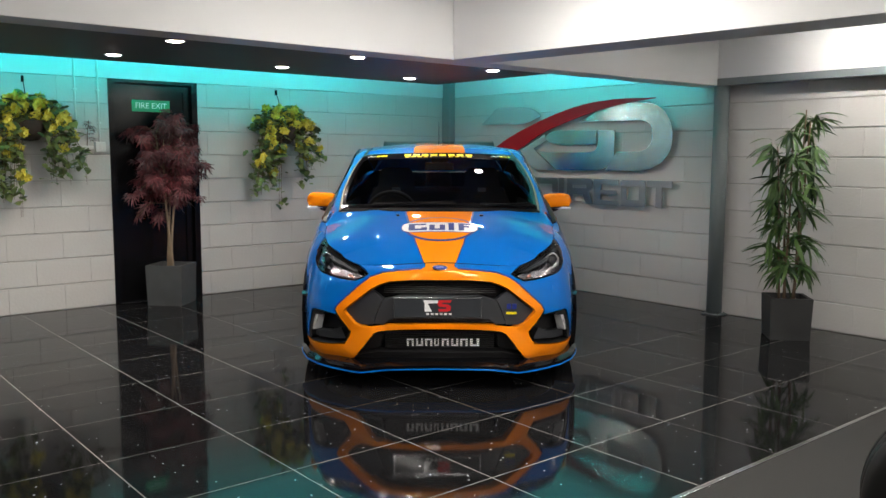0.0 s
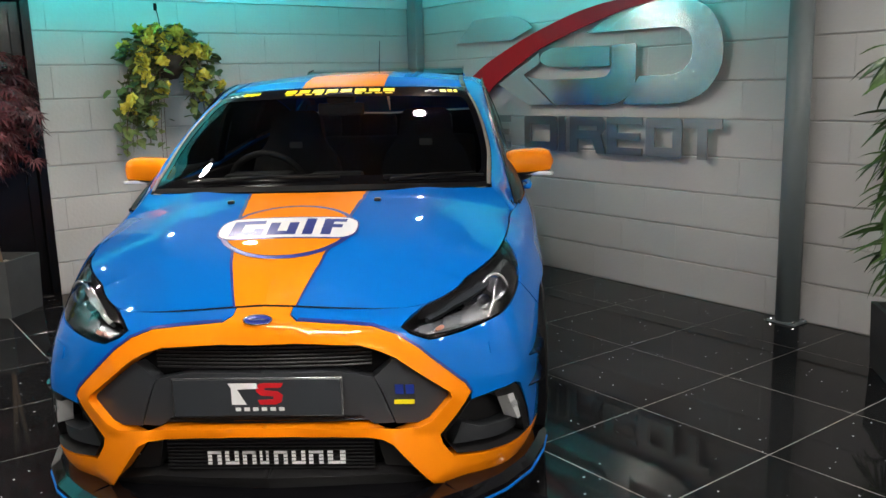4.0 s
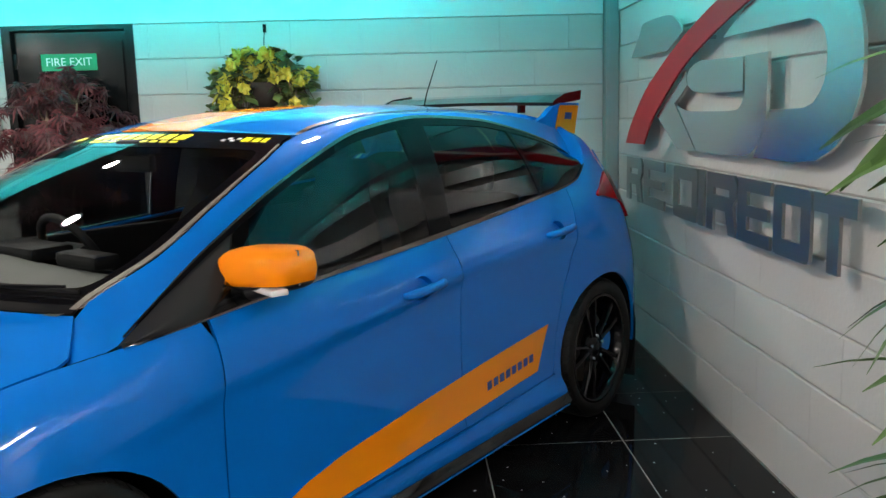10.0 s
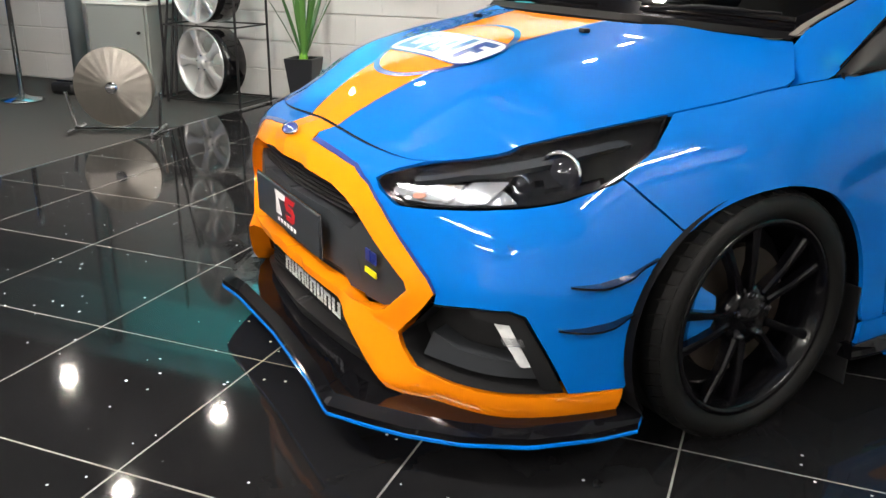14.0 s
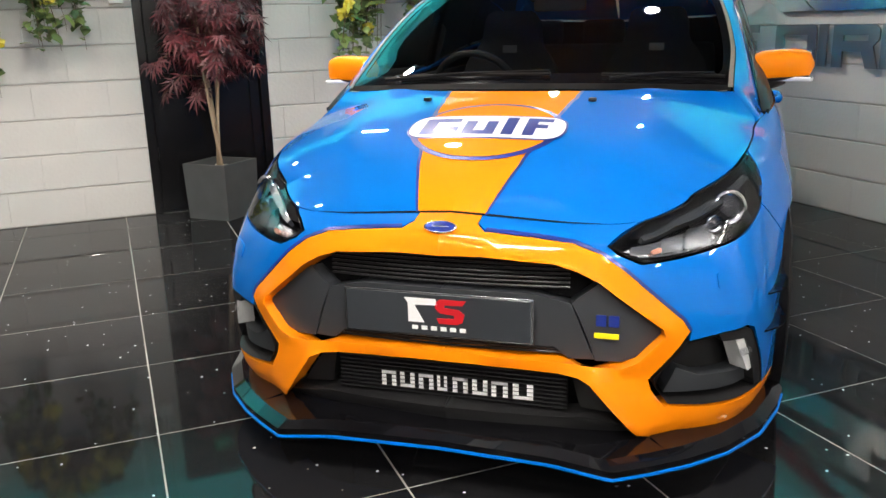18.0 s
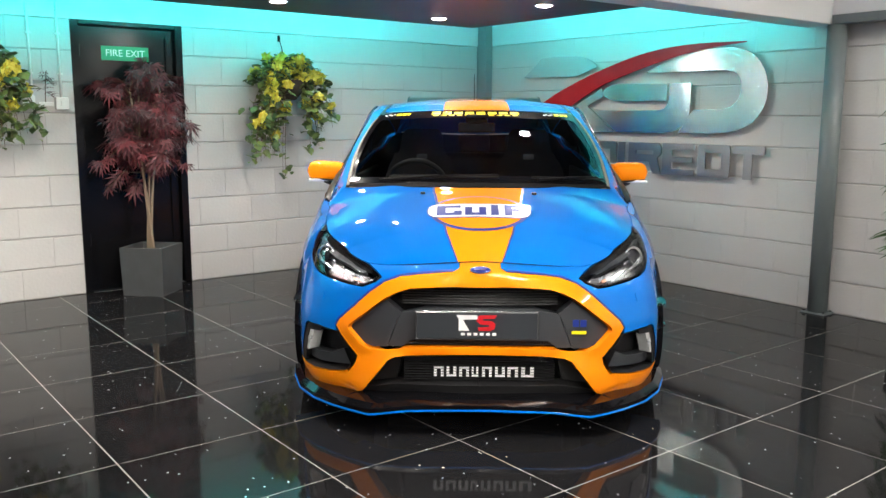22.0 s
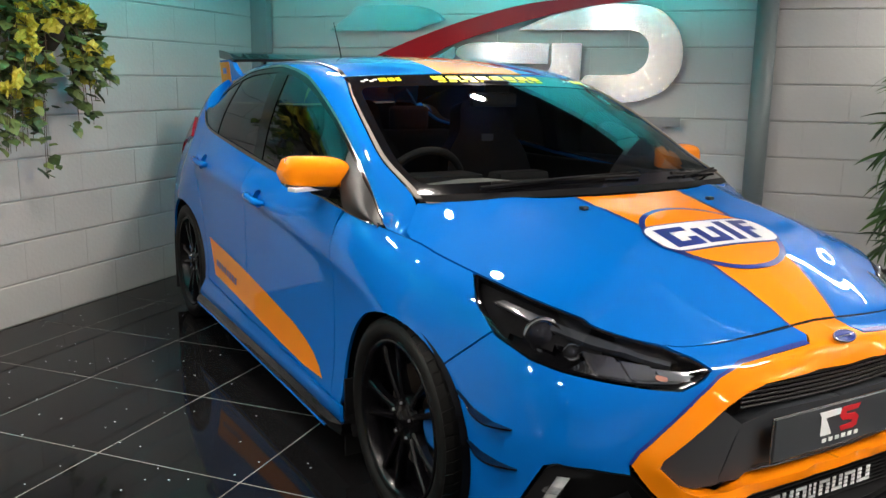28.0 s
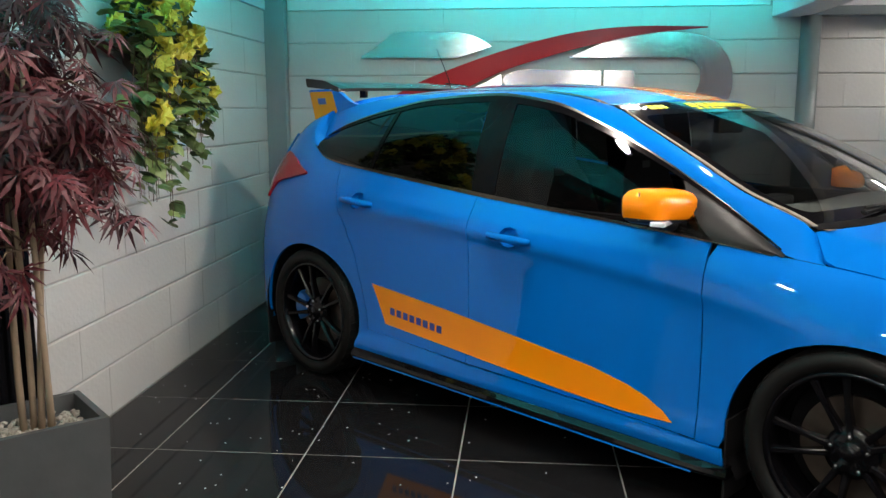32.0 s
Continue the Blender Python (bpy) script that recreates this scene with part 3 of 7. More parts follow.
# section of the body side at stations along the outline: inset and height, from sill to shoulder
STATIONS = [
    (0.0, [(0.05, 0.12), (0.012, 0.20), (0.0, 0.32), (0.0, 0.45), (0.0, 0.56), (0.004, 0.64), (0.018, 0.688), (0.06, 0.708), (0.115, 0.72)]),
    (float(_s[2]), [(0.05, 0.12), (0.012, 0.20), (0.0, 0.32), (0.0, 0.45), (0.004, 0.54), (0.012, 0.60), (0.03, 0.652), (0.06, 0.680), (0.10, 0.698)]),
    (float(_s[4]), [(0.05, 0.12), (0.012, 0.20), (0.0, 0.32), (0.0, 0.43), (0.018, 0.53), (0.045, 0.60), (0.09, 0.665), (0.14, 0.708), (0.19, 0.738)]),
    (float(_s[6]), [(0.04, 0.12), (0.006, 0.20), (0.0, 0.32), (0.0, 0.43), (0.012, 0.54), (0.035, 0.63), (0.065, 0.71), (0.10, 0.768), (0.135, 0.80)]),
    (float(_s[8]), [(0.02, 0.15), (0.0, 0.25), (0.0, 0.35), (0.0, 0.46), (0.0, 0.57), (0.006, 0.66), (0.04, 0.755), (0.085, 0.815), (0.135, 0.845)]),
    (float(_s[9]), [(0.05, 0.16), (0.0, 0.25), (0.012, 0.36), (0.017, 0.50), (0.014, 0.67), (0.001, 0.735), (0.004, 0.785), (0.024, 0.85), (0.052, 0.903)]),
    (float(_s[11]), [(0.05, 0.16), (0.0, 0.26), (0.013, 0.38), (0.018, 0.56), (0.014, 0.775), (0.001, 0.838), (0.012, 0.88), (0.042, 0.93), (0.077, 0.985)]),
    (float(_s[12]), [(0.04, 0.17), (0.0, 0.27), (0.008, 0.39), (0.010, 0.56), (0.010, 0.80), (0.004, 0.87), (0.022, 0.925), (0.055, 0.985), (0.092, 1.052)]),
    (float(_s[13]), [(0.02, 0.17), (0.0, 0.28), (0.0, 0.40), (0.0, 0.53), (0.0, 0.67), (0.012, 0.81), (0.045, 0.92), (0.09, 1.01), (0.155, 1.092)]),
    (float(_s[14]), [(0.03, 0.20), (0.0, 0.30), (0.0, 0.42), (0.0, 0.55), (0.005, 0.68), (0.03, 0.80), (0.07, 0.92), (0.13, 1.06), (0.205, 1.205)]),
    (float(_s[16]), [(0.03, 0.20), (0.0, 0.30), (0.0, 0.42), (0.0, 0.55), (0.01, 0.68), (0.03, 0.80), (0.06, 0.92), (0.13, 1.06), (0.22, 1.20)]),
    (A_END, [(0.03, 0.20), (0.0, 0.30), (0.0, 0.42), (0.0, 0.55), (0.02, 0.68), (0.05, 0.80), (0.08, 0.92), (0.14, 1.05), (0.2, 1.18)]),
]
_sa = [s for s, _ in STATIONS]
_inset = [curve(_sa, [p[k][0] for _, p in STATIONS]) for k in range(9)]
_level = [curve(_sa, [p[k][1] for _, p in STATIONS]) for k in range(9)]
NA, NK = 700, 129
_ga = np.linspace(0, A_END, NA)
_px, _py = plan_x(_ga), plan_y(_ga)
_tx, _ty = np.gradient(_px, _ga), np.gradient(_py, _ga)
_tx[0], _ty[0] = 0.0, 1.0
_tx[-1], _ty[-1] = 0.0, -1.0
_ln = np.hypot(_tx, _ty)
_nx, _ny = -_ty / _ln, _tx / _ln        # outward
_kk = np.linspace(0, 8, NK)
_I = np.array([curve(range(9), [f(a) for f in _inset])(_kk) for a in _ga])
_Z = np.array([curve(range(9), [f(a) for f in _level])(_kk) for a in _ga])
GRID = np.stack([_px[:, None] - _nx[:, None] * _I, _py[:, None] - _ny[:, None] * _I, _Z], axis=2)
_py_ok = np.clip(GRID[:, :, 1], 0, None)
GRID[:, :, 1] = _py_ok
KS = 0.11                                # metres for one step of k, so that outlines keep their shape


def belt(a, b):
    """Point of the body side at run a and level b (b / KS counts the steps of the section)."""
    fa, fk = min(max(a / A_END, 0), 1) * (NA - 1), min(max(b / KS / 8, 0), 1) * (NK - 1)
    i, k = min(int(fa), NA - 2), min(int(fk), NK - 2)
    u, v = fa - i, fk - k
    return (1 - u) * (1 - v) * GRID[i, k] + u * (1 - v) * GRID[i + 1, k] + (1 - u) * v * GRID[i, k + 1] + u * v * GRID[i + 1, k + 1]


def level(a, z):
    i = int(round(min(max(a / A_END, 0), 1) * (NA - 1)))
    return float(np.interp(z, GRID[i, :, 2], _kk)) * KS


def by_x(x, z):
    """(a, b) of the body side at this x and height, along the flank."""
    a = at_plan(x)
    for _ in range(5):
        b = level(a, z)
        a = float(np.clip(a + (x - belt(a, b)[0]), 0, A_END))
    return (a, level(a, z))


def by_y(y, z):
    """(a, b) of the nose at this y and height."""
    lo, hi = 0.0, at_plan(0.6)
    for _ in range(26):
        a = (lo + hi) / 2
        if belt(a, level(a, z))[1] < y:
            lo = a
        else:
            hi = a
    return (a, level(a, z))


def xz(points, step=0.03):
    return [by_x(*p) for p in dense(points, step)]


def yz(points, step=0.03):
    return [by_y(*p) for p in dense(points, step)]


SIDES = (1, -1)
TOP = 8 * KS
HUBS, HUB_Z, TYRE_R = (0.853, 3.444), 0.322, 0.322


def arch(i, grow=0.0, lo=0.0):
    """Wheel arch outline over the hub, in x and z."""
    x0, rx, rz = ((HUBS[0], 0.375, 0.336), (HUBS[1], 0.385, 0.352))[i]
    return [(x0 + (rx + grow) * math.cos(t), HUB_Z + (rz + grow) * math.sin(t)) for t in np.linspace(math.pi + 0.55, -0.55, 40)]


def sill(x):
    return float(np.interp(x, [0.4, 1.2, 3.1, 4.1], [0.16, 0.175, 0.215, 0.25]))


# --- dark shell behind the panel gaps
for s in SIDES:
    bm = bmesh.new()
    cols = []
    for a in np.linspace(0, A_END, 110):
        col = []
        for b in np.linspace(0.4 * KS, TOP, 24):
            p = belt(a, b)
            i = int(round(a / A_END * (NA - 1)))
            p = p - 0.03 * np.array((_nx[i], _ny[i], 0)) - np.array((0, 0, 0.012))
            col.append((p[0], s * max(p[1], 0), p[2]))
        cols.append(col)
    verts = [[bm.verts.new(p) for p in col] for col in cols]
    for c0, c1 in zip(verts, verts[1:]):
        for k in range(23):
            mx, mz = (c0[k].co.x + c1[k].co.x) / 2, c0[k].co.z
            if any(((mx - HUBS[i]) / 0.40) ** 2 + ((mz - HUB_Z) / 0.365) ** 2 < 1 for i in (0, 1)):
                continue
            if mx < 0.6 and abs(c0[k].co.y) < 0.86 and mz < 0.66:
                continue
            bm.faces.new((c0[k], c0[k + 1], c1[k + 1], c1[k]))
    part("inner_shell", bm, MATT_BLACK, car, smooth=True)

# --- wings, doors, rear quarters
G = 0.0022


_topx = GRID[:, -1, 0]


def at_plan_top(x):
    i0 = int(np.argmax(_ga > 0.62))
    return float(np.interp(x, _topx[i0:i0 + 520], _ga[i0:i0 + 520]))


def lamp_outline(grow=0.0):
    """Headlamp outline on the body side, by points of x, y and height."""
    a0, a1 = by_y(0.525, 0.70)[0], at_plan_top(0.625)
    top = [by_y(0.420, 0.657), by_y(0.446, 0.678), by_y(0.482, 0.697)] + [(a0 + (a1 - a0) * k / 5, TOP - 0.004) for k in range(6)]
    low = [by_x(0.552 + grow, 0.750), by_x(0.462 + 0.6 * grow, 0.692 - 0.6 * grow), by_x(0.347, 0.655 - grow), by_x(0.225, 0.636 - grow), by_y(0.565, 0.622 - grow), by_y(0.50, 0.618 - grow), by_y(0.447 - 0.6 * grow, 0.641)]
    return top, low


def smooth_loop(points, step=0.02, sharp=()):
    """A closed, rounded run through points (Catmull-Rom)."""
    out, n = [], len(points)
    P = [np.array(p) for p in points]
    for i in range(n):
        p0, p1, p2, p3 = P[i - 1], P[i], P[(i + 1) % n], P[(i + 2) % n]
        if i in sharp:
            p0 = p1
        if (i + 1) % n in sharp:
            p3 = p2
        k = max(2, int(np.linalg.norm(p2 - p1) / step))
        for j in range(k):
            t = j / k
            out.append(tuple(0.5 * (2 * p1 + (p2 - p0) * t + (2 * p0 - 5 * p1 + 4 * p2 - p3) * t * t + (3 * p1 - p0 - 3 * p2 + p3) * t ** 3)))
    return out


lt, ll = lamp_outline()
LAMP_LOOP = smooth_loop(lt + ll, 0.02, sharp=(0, 8))
ac, bc = np.mean([p[0] for p in LAMP_LOOP]), np.mean([p[1] for p in LAMP_LOOP])

F_ARC, R_ARC = arch(0), arch(1)
DOOR_F, DOOR_B, DOOR_R = 1.325, 2.372, 3.02


def run(points):
    return [by_x(*p) for p in points]


def top_run(x0, x1, n=12, inset=0.0):
    return [(at_plan_top(x), TOP - inset) for x in np.linspace(x0, x1, n)]



HANDLES = ((2.145, 0.838), (3.07, 0.912))


def cup(i):
    x, z = HANDLES[i]
    return smooth_loop(run([(x - 0.05, z), (x - 0.02, z + 0.034), (x + 0.03, z + 0.034), (x + 0.055, z), (x + 0.03, z - 0.035), (x - 0.02, z - 0.035)]), 0.02)


for s in SIDES:
    # front wing
    wing = run([(0.602, 0.578), (0.555, 0.622), (0.518, 0.656), (0.478, 0.696), (0.515, 0.722), (0.562, 0.752)]) + [(at_plan_top(x), TOP - 0.004) for x in np.linspace(0.64, 1.30, 12)]
    wing += run([(DOOR_F - G, 0.85), (DOOR_F - G, 0.5), (DOOR_F - G, 0.30), (DOOR_F - G, 0.245)]) + run([(1.24, 0.245)])
    wing += [by_x(*p) for p in reversed([q for q in F_ARC if q[1] > 0.255 and q[0] > 0.606])]
    part("front_wing", patch(belt, wing, 0.035, mirror=s), BLUE, car, smooth=True)
    # doors
    fd = run([(DOOR_F + G, 0.25), (DOOR_F + G, 0.5), (DOOR_F + G, 0.85)]) + [(at_plan_top(x), TOP - 0.003) for x in np.linspace(DOOR_F + G, DOOR_B - G, 18)]
    fd += run([(DOOR_B - G, 0.8), (DOOR_B - G, 0.5), (DOOR_B - 0.002, 0.285)]) + run([(2.0, 0.275), (1.6, 0.262)])
    part("front_door", patch(belt, fd, 0.045, mirror=s, holes=[cup(0)]), BLUE, car, smooth=True)
    rd = run([(DOOR_B + G, 0.285), (DOOR_B + G, 0.5), (DOOR_B + G, 0.85)]) + [(at_plan_top(x), TOP - 0.003) for x in np.linspace(DOOR_B + G, 3.30, 16)]
    rd += run([(3.26, 0.98), (3.20, 0.86), (3.135, 0.74), (3.09, 0.66), (3.045, 0.52), (3.01, 0.40), (2.99, 0.315)])
    part("rear_door", patch(belt, rd, 0.045, mirror=s, holes=[cup(1)]), BLUE, car, smooth=True)
    # rear quarter with tail lamp cut-out edge
    rq = run([(2.995, 0.325), (3.016, 0.40), (3.05, 0.52), (3.095, 0.66), (3.14, 0.74), (3.205, 0.86), (3.265, 0.98)]) + [(at_plan_top(x), TOP - 0.002) for x in np.linspace(3.304, 3.62, 8)]
    rq += [(float(a), TOP) for a in np.linspace(at_plan_top(3.64), at_plan(4.03), 8)] + [(at_plan(4.03), 0.2)] + run([(3.82, 0.27)])
    rq += [by_x(*p) for p in reversed([q for q in R_ARC if q[1] > 0.27])]
    part("rear_quarter", patch(belt, rq, 0.045, mirror=s), BLUE, car, smooth=True)
    # sill panel under the doors
    sl = run([(1.232, 0.24), (1.6, 0.257), (2.0, 0.27), (2.37, 0.28), (2.99, 0.318), (3.05, 0.30), (3.07, 0.21), (2.4, 0.195), (1.6, 0.178), (1.22, 0.172)])
    def flared(a, b):
        q = belt(a, b)
        return q + np.array((0, 0.034 * min(1.0, max(0.0, (0.235 + 0.025 * (q[0] - 1.2) - q[2]) / 0.06)) ** 0.8, 0))
    part("sill", patch(flared, sl, 0.03, mirror=s, lift=0.006), BLUE, car, "blue sill flaring out below the doors", smooth=True)
    # tail bumper wrap
    tb = [(float(a), 0.3 * KS) for a in np.linspace(at_plan(3.83), A_END, 14)] + [(float(a), 7.9 * KS) for a in np.linspace(A_END, at_plan(4.031), 10)]
    part("tail_panel", patch(belt, tb, 0.06, mirror=s), BLUE, car, smooth=True)
    # tail lamp
    tl = smooth_loop(run([(3.545, 1.012), (3.65, 1.055), (3.77, 1.105), (3.86, 1.092), (3.925, 0.99), (3.955, 0.90), (3.93, 0.868), (3.895, 0.905), (3.82, 0.955), (3.68, 0.985)]), 0.02)
    part("tail_lamp", patch(belt, tl, 0.02, mirror=s, lift=0.012, lip=0.02), TAIL_RED, car, "dark red tail lamp", smooth=True)

# --- front bumper: blue corner, orange ring and legs, black insets
RING_IN = [(0.0, 0.632), (0.16, 0.632), (0.29, 0.622), (0.35, 0.602), (0.40, 0.575), (0.555, 0.452), (0.562, 0.432), (0.50, 0.368), (0.46, 0.352), (0.30, 0.368), (0.14, 0.374), (0.0, 0.375)]
RING_OUT = [(0.085, 0.7185), (0.085, 0.703), (0.11, 0.690), (0.235, 0.678), (0.33, 0.666), (0.40, 0.640), (0.46, 0.598), (0.60, 0.468), (0.618, 0.437)]
LEG = [(0.598, 0.405), (0.575, 0.375), (0.522, 0.315), (0.53, 0.285), (0.562, 0.235), (0.66, 0.222), (0.80, 0.213)]
FOG = [(0.615, 0.408), (0.585, 0.37), (0.535, 0.315), (0.545, 0.283), (0.572, 0.243), (0.66, 0.230), (0.79, 0.225)]


def both(name, maker, material, label="", smooth=True):
    for s in SIDES:
        part(name, maker(s), material, car, label, smooth)


orange = yz(RING_OUT, 0.02)[:1] + [by_y(*p) for p in dense(RING_OUT, 0.03, False)] + [by_y(*p) for p in dense(LEG, 0.03, False)] + [by_x(0.36, 0.212), by_x(0.476, 0.216), by_x(0.476, 0.155), by_x(0.36, 0.145)]
orange += [by_y(*p) for p in dense([(0.74, 0.142), (0.62, 0.138), (0.545, 0.14), (0.50, 0.165), (0.44, 0.245), (0.385, 0.318), (0.355, 0.330), (0.2, 0.342), (0.0, 0.347)], 0.03, False)]
orange += [by_y(*p) for p in dense(list(reversed(RING_IN)), 0.03, False)] + [by_y(0.0, 0.66), by_y(0.0, 0.69), (0.0, TOP - 0.004)]
orange += [(a, TOP - 0.004) for a in np.linspace(0.02, 0.08, 4)]
LEG_IN = [(0.50, 0.165), (0.44, 0.245), (0.385, 0.318)]


def reach(y, z, line):
    """Distance in the front view from a point to a run of points."""
    best = 9.0
    for (y0, z0), (y1, z1) in zip(line, line[1:]):
        dy, dz = y1 - y0, z1 - z0
        t = min(max(((y - y0) * dy + (z - z0) * dz) / (dy * dy + dz * dz), 0), 1)
        best = min(best, math.hypot(y - y0 - t * dy, z - z0 - t * dz))
    return best


def proud(a, b):
    """The bumper skin where the orange surround swells forward to its inner edge."""
    p = belt(a, b)
    f = 0.014 * max(0.0, 1 - reach(p[1], p[2], RING_IN[1:-1]) / 0.055) ** 1.3
    g = 0.038 * max(0.0, 1 - reach(p[1], p[2], LEG_IN) / 0.10) ** 1.3
    return p - np.array((max(f, g), 0, 0))


both("orange_bumper_trim", lambda s: patch(proud, orange, 0.02, mirror=s, lip=0.06), ORANGE, "orange grille surround and bumper legs")
blue = [by_y(0.0875, 0.704)] + [by_y(*p) for p in dense([(0.112, 0.6925), (0.235, 0.680), (0.33, 0.668), (0.402, 0.642), (0.462, 0.600), (0.602, 0.470), (0.622, 0.437), (0.618, 0.412)], 0.03, False)]
blue += [by_y(0.70, 0.425), by_x(0.215, 0.428), by_x(0.245, 0.415), by_x(0.30, 0.31), by_x(0.345, 0.222), by_x(0.478, 0.219)] + [by_x(*p) for p in F_ARC if p[0] < 0.596 and p[1] > 0.22]
blue += [by_x(0.598, 0.575), by_x(0.551, 0.619), by_x(0.514, 0.653), by_x(0.474, 0.692)]
blue += [by_x(0.455, 0.684), by_x(0.347, 0.650), by_x(0.225, 0.631), by_y(0.565, 0.616), by_y(0.496, 0.612), by_y(0.439, 0.637), by_y(0.412, 0.658), by_y(0.440, 0.682), by_y(0.478, 0.7015)]
blue += [(a, TOP - 0.004) for a in np.linspace(by_y(0.518, 0.70)[0], 0.095, 12)]
both("front_bumper", lambda s: patch(belt, blue, 0.025, mirror=s, lip=0.015), BLUE)
edge_o = [(y + 0.005, z + 0.006) for y, z in RING_OUT[2:]]
seam = [by_y(*p) for p in dense(RING_OUT[2:], 0.03, False)] + [by_y(*p) for p in dense(edge_o[::-1], 0.03, False)]
both("trim_seam", lambda s: patch(proud, seam, 0.02, mirror=s, lift=0.0025, lip=0.0), NAVY)
# head lamp: dark tray, projectors, clear cover
for s in SIDES:
    head = part("headlamp", patch(belt, LAMP_LOOP, 0.02, lift=-0.045, mirror=s, lip=-0.04), GLOSS_BLACK, car, "smoked dark headlamp with clear cover", smooth=True)
    part("lamp_cover", patch(belt, LAMP_LOOP, 0.02, lift=0.001, mirror=s, lip=0.006), LAMP_GLASS, head, smooth=True).visible_shadow = False
    for (x, z, r), mt in (((0.345, 0.700, 0.052), CHROME), ((0.268, 0.674, 0.024), CHROME)):
        p = belt(*by_x(x, z))
        d = Vector((-0.86, 0.48 * s, 0.06)).normalized()
        q = Vector((p[0], s * p[1], p[2])) - d * 0.03
        rot = d.to_track_quat("Z", "Y").to_matrix().to_4x4()
        part("projector_ring", lathe([(r * 0.78, -0.03), (r, 0.0), (r * 0.93, 0.008), (r * 0.7, -0.004)], 28), mt, head, smooth=True, m=Matrix.Translation(q) @ rot)
        part("projector_lens", lathe([(0.0, 0.012), (r * 0.4, 0.008), (r * 0.68, -0.004), (r * 0.68, -0.02), (0, -0.02)], 24), PROJECTOR, head, smooth=True, m=Matrix.Translation(q) @ rot)
    refl = [by_y(0.452, 0.650), by_y(0.53, 0.668), by_y(0.60, 0.678), by_x(0.235, 0.690), by_x(0.262, 0.652), by_x(0.20, 0.641), by_y(0.56, 0.632), by_y(0.50, 0.630)]
    part("reflector", patch(belt, refl, 0.016, lift=-0.022, mirror=s), LAMP_SILVER, head, smooth=False)
    for y0, y1, z0, z1 in ((0.470, 0.535, 0.636, 0.664), (0.542, 0.592, 0.637, 0.676), (0.599, 0.652, 0.640, 0.688)):
        cell = rounded([by_y(y0, z0), by_y(y1, z0 + 0.003), by_y(y1, z1), by_y(y0, z1 - 0.006)], 0.008)
        part("reflector_cell", patch(belt, cell, 0.012, lift=-0.012, mirror=s, lip=0.012), SILVER, head, "bright reflector cell", smooth=True)
    ind = smooth_loop([by_y(0.520, 0.645), by_y(0.540, 0.650), by_y(0.544, 0.640), by_y(0.525, 0.635)], 0.01)
    part("indicator", patch(belt, ind, 0.01, lift=-0.008, mirror=s), AMBER, head, "small amber indicator bulb", smooth=True)
    rim_l = patch(belt, LAMP_LOOP, 0.02, lift=-0.004, mirror=s, lip=0.03, holes=[[(a + (ac - a) * 0.025, b + (bc - b) * 0.07) for a, b in LAMP_LOOP]])
    part("lamp_bezel", rim_l, GLOSS_BLACK, head, smooth=True)
    drl = [by_y(0.49, 0.68), by_y(0.56, 0.702), by_x(0.36, 0.742), by_x(0.5, 0.775), by_x(0.52, 0.765), by_x(0.37, 0.73), by_y(0.57, 0.692), by_y(0.5, 0.671)]
    part("light_bar", patch(belt, drl, 0.02, lift=-0.012, mirror=s, lip=0.02), PLATE_GREY, head, smooth=True)
    wsh = rounded([by_y(0.672, 0.575), by_y(0.728, 0.585), by_y(0.733, 0.545), by_y(0.680, 0.535)], 0.012)
    part("washer_cover", patch(belt, wsh, 0.02, lift=0.003, mirror=s, lip=0.006), BLUE, car, smooth=True)
    # fog lamp pocket
    fog_o = [by_y(*p) for p in dense(FOG, 0.03, False)] + [by_x(0.335, 0.226), by_x(0.295, 0.31), by_x(0.24, 0.408), by_x(0.215, 0.422), by_y(0.70, 0.420)]
    pocket = part("fog_pocket", patch(belt, fog_o, 0.03, lift=-0.085, mirror=s, lip=-0.085), SATIN_BLACK, car, "black fog lamp surround", smooth=True)
    shelf = [by_y(0.57, 0.26), by_y(0.70, 0.25), by_x(0.30, 0.245), by_x(0.30, 0.285), by_y(0.66, 0.30), by_y(0.60, 0.33)]
    part("surround_shelf", patch(belt, shelf, 0.03, lift=-0.03, mirror=s, lip=0.05), DARK_GREY, pocket, smooth=True)
    rim_out = [by_y(0.69, 0.418), by_x(0.215, 0.421), by_x(0.24, 0.407), by_x(0.334, 0.227), by_x(0.29, 0.231), by_x(0.215, 0.392), by_y(0.70, 0.398)]
    part("surround_edge", patch(belt, rim_out, 0.03, lift=-0.004, mirror=s, lip=0.04), SATIN_BLACK, pocket, smooth=True)
    fl = rounded([by_x(0.185, 0.400), by_x(0.222, 0.398), by_x(0.272, 0.292), by_x(0.240, 0.288)], 0.01)
    fog_l = part("fog_lamp", patch(belt, fl, 0.02, lift=-0.008, mirror=s, lip=0.05), LAMP_CLEAR, pocket, "upright clear fog lamp", smooth=True)
    fl2 = rounded([by_x(0.200, 0.362), by_x(0.240, 0.360), by_x(0.248, 0.342), by_x(0.208, 0.344)], 0.005)
    part("lamp_bar", patch(belt, fl2, 0.02, lift=-0.003, mirror=s, lip=0.01), LENS, pocket, smooth=True)

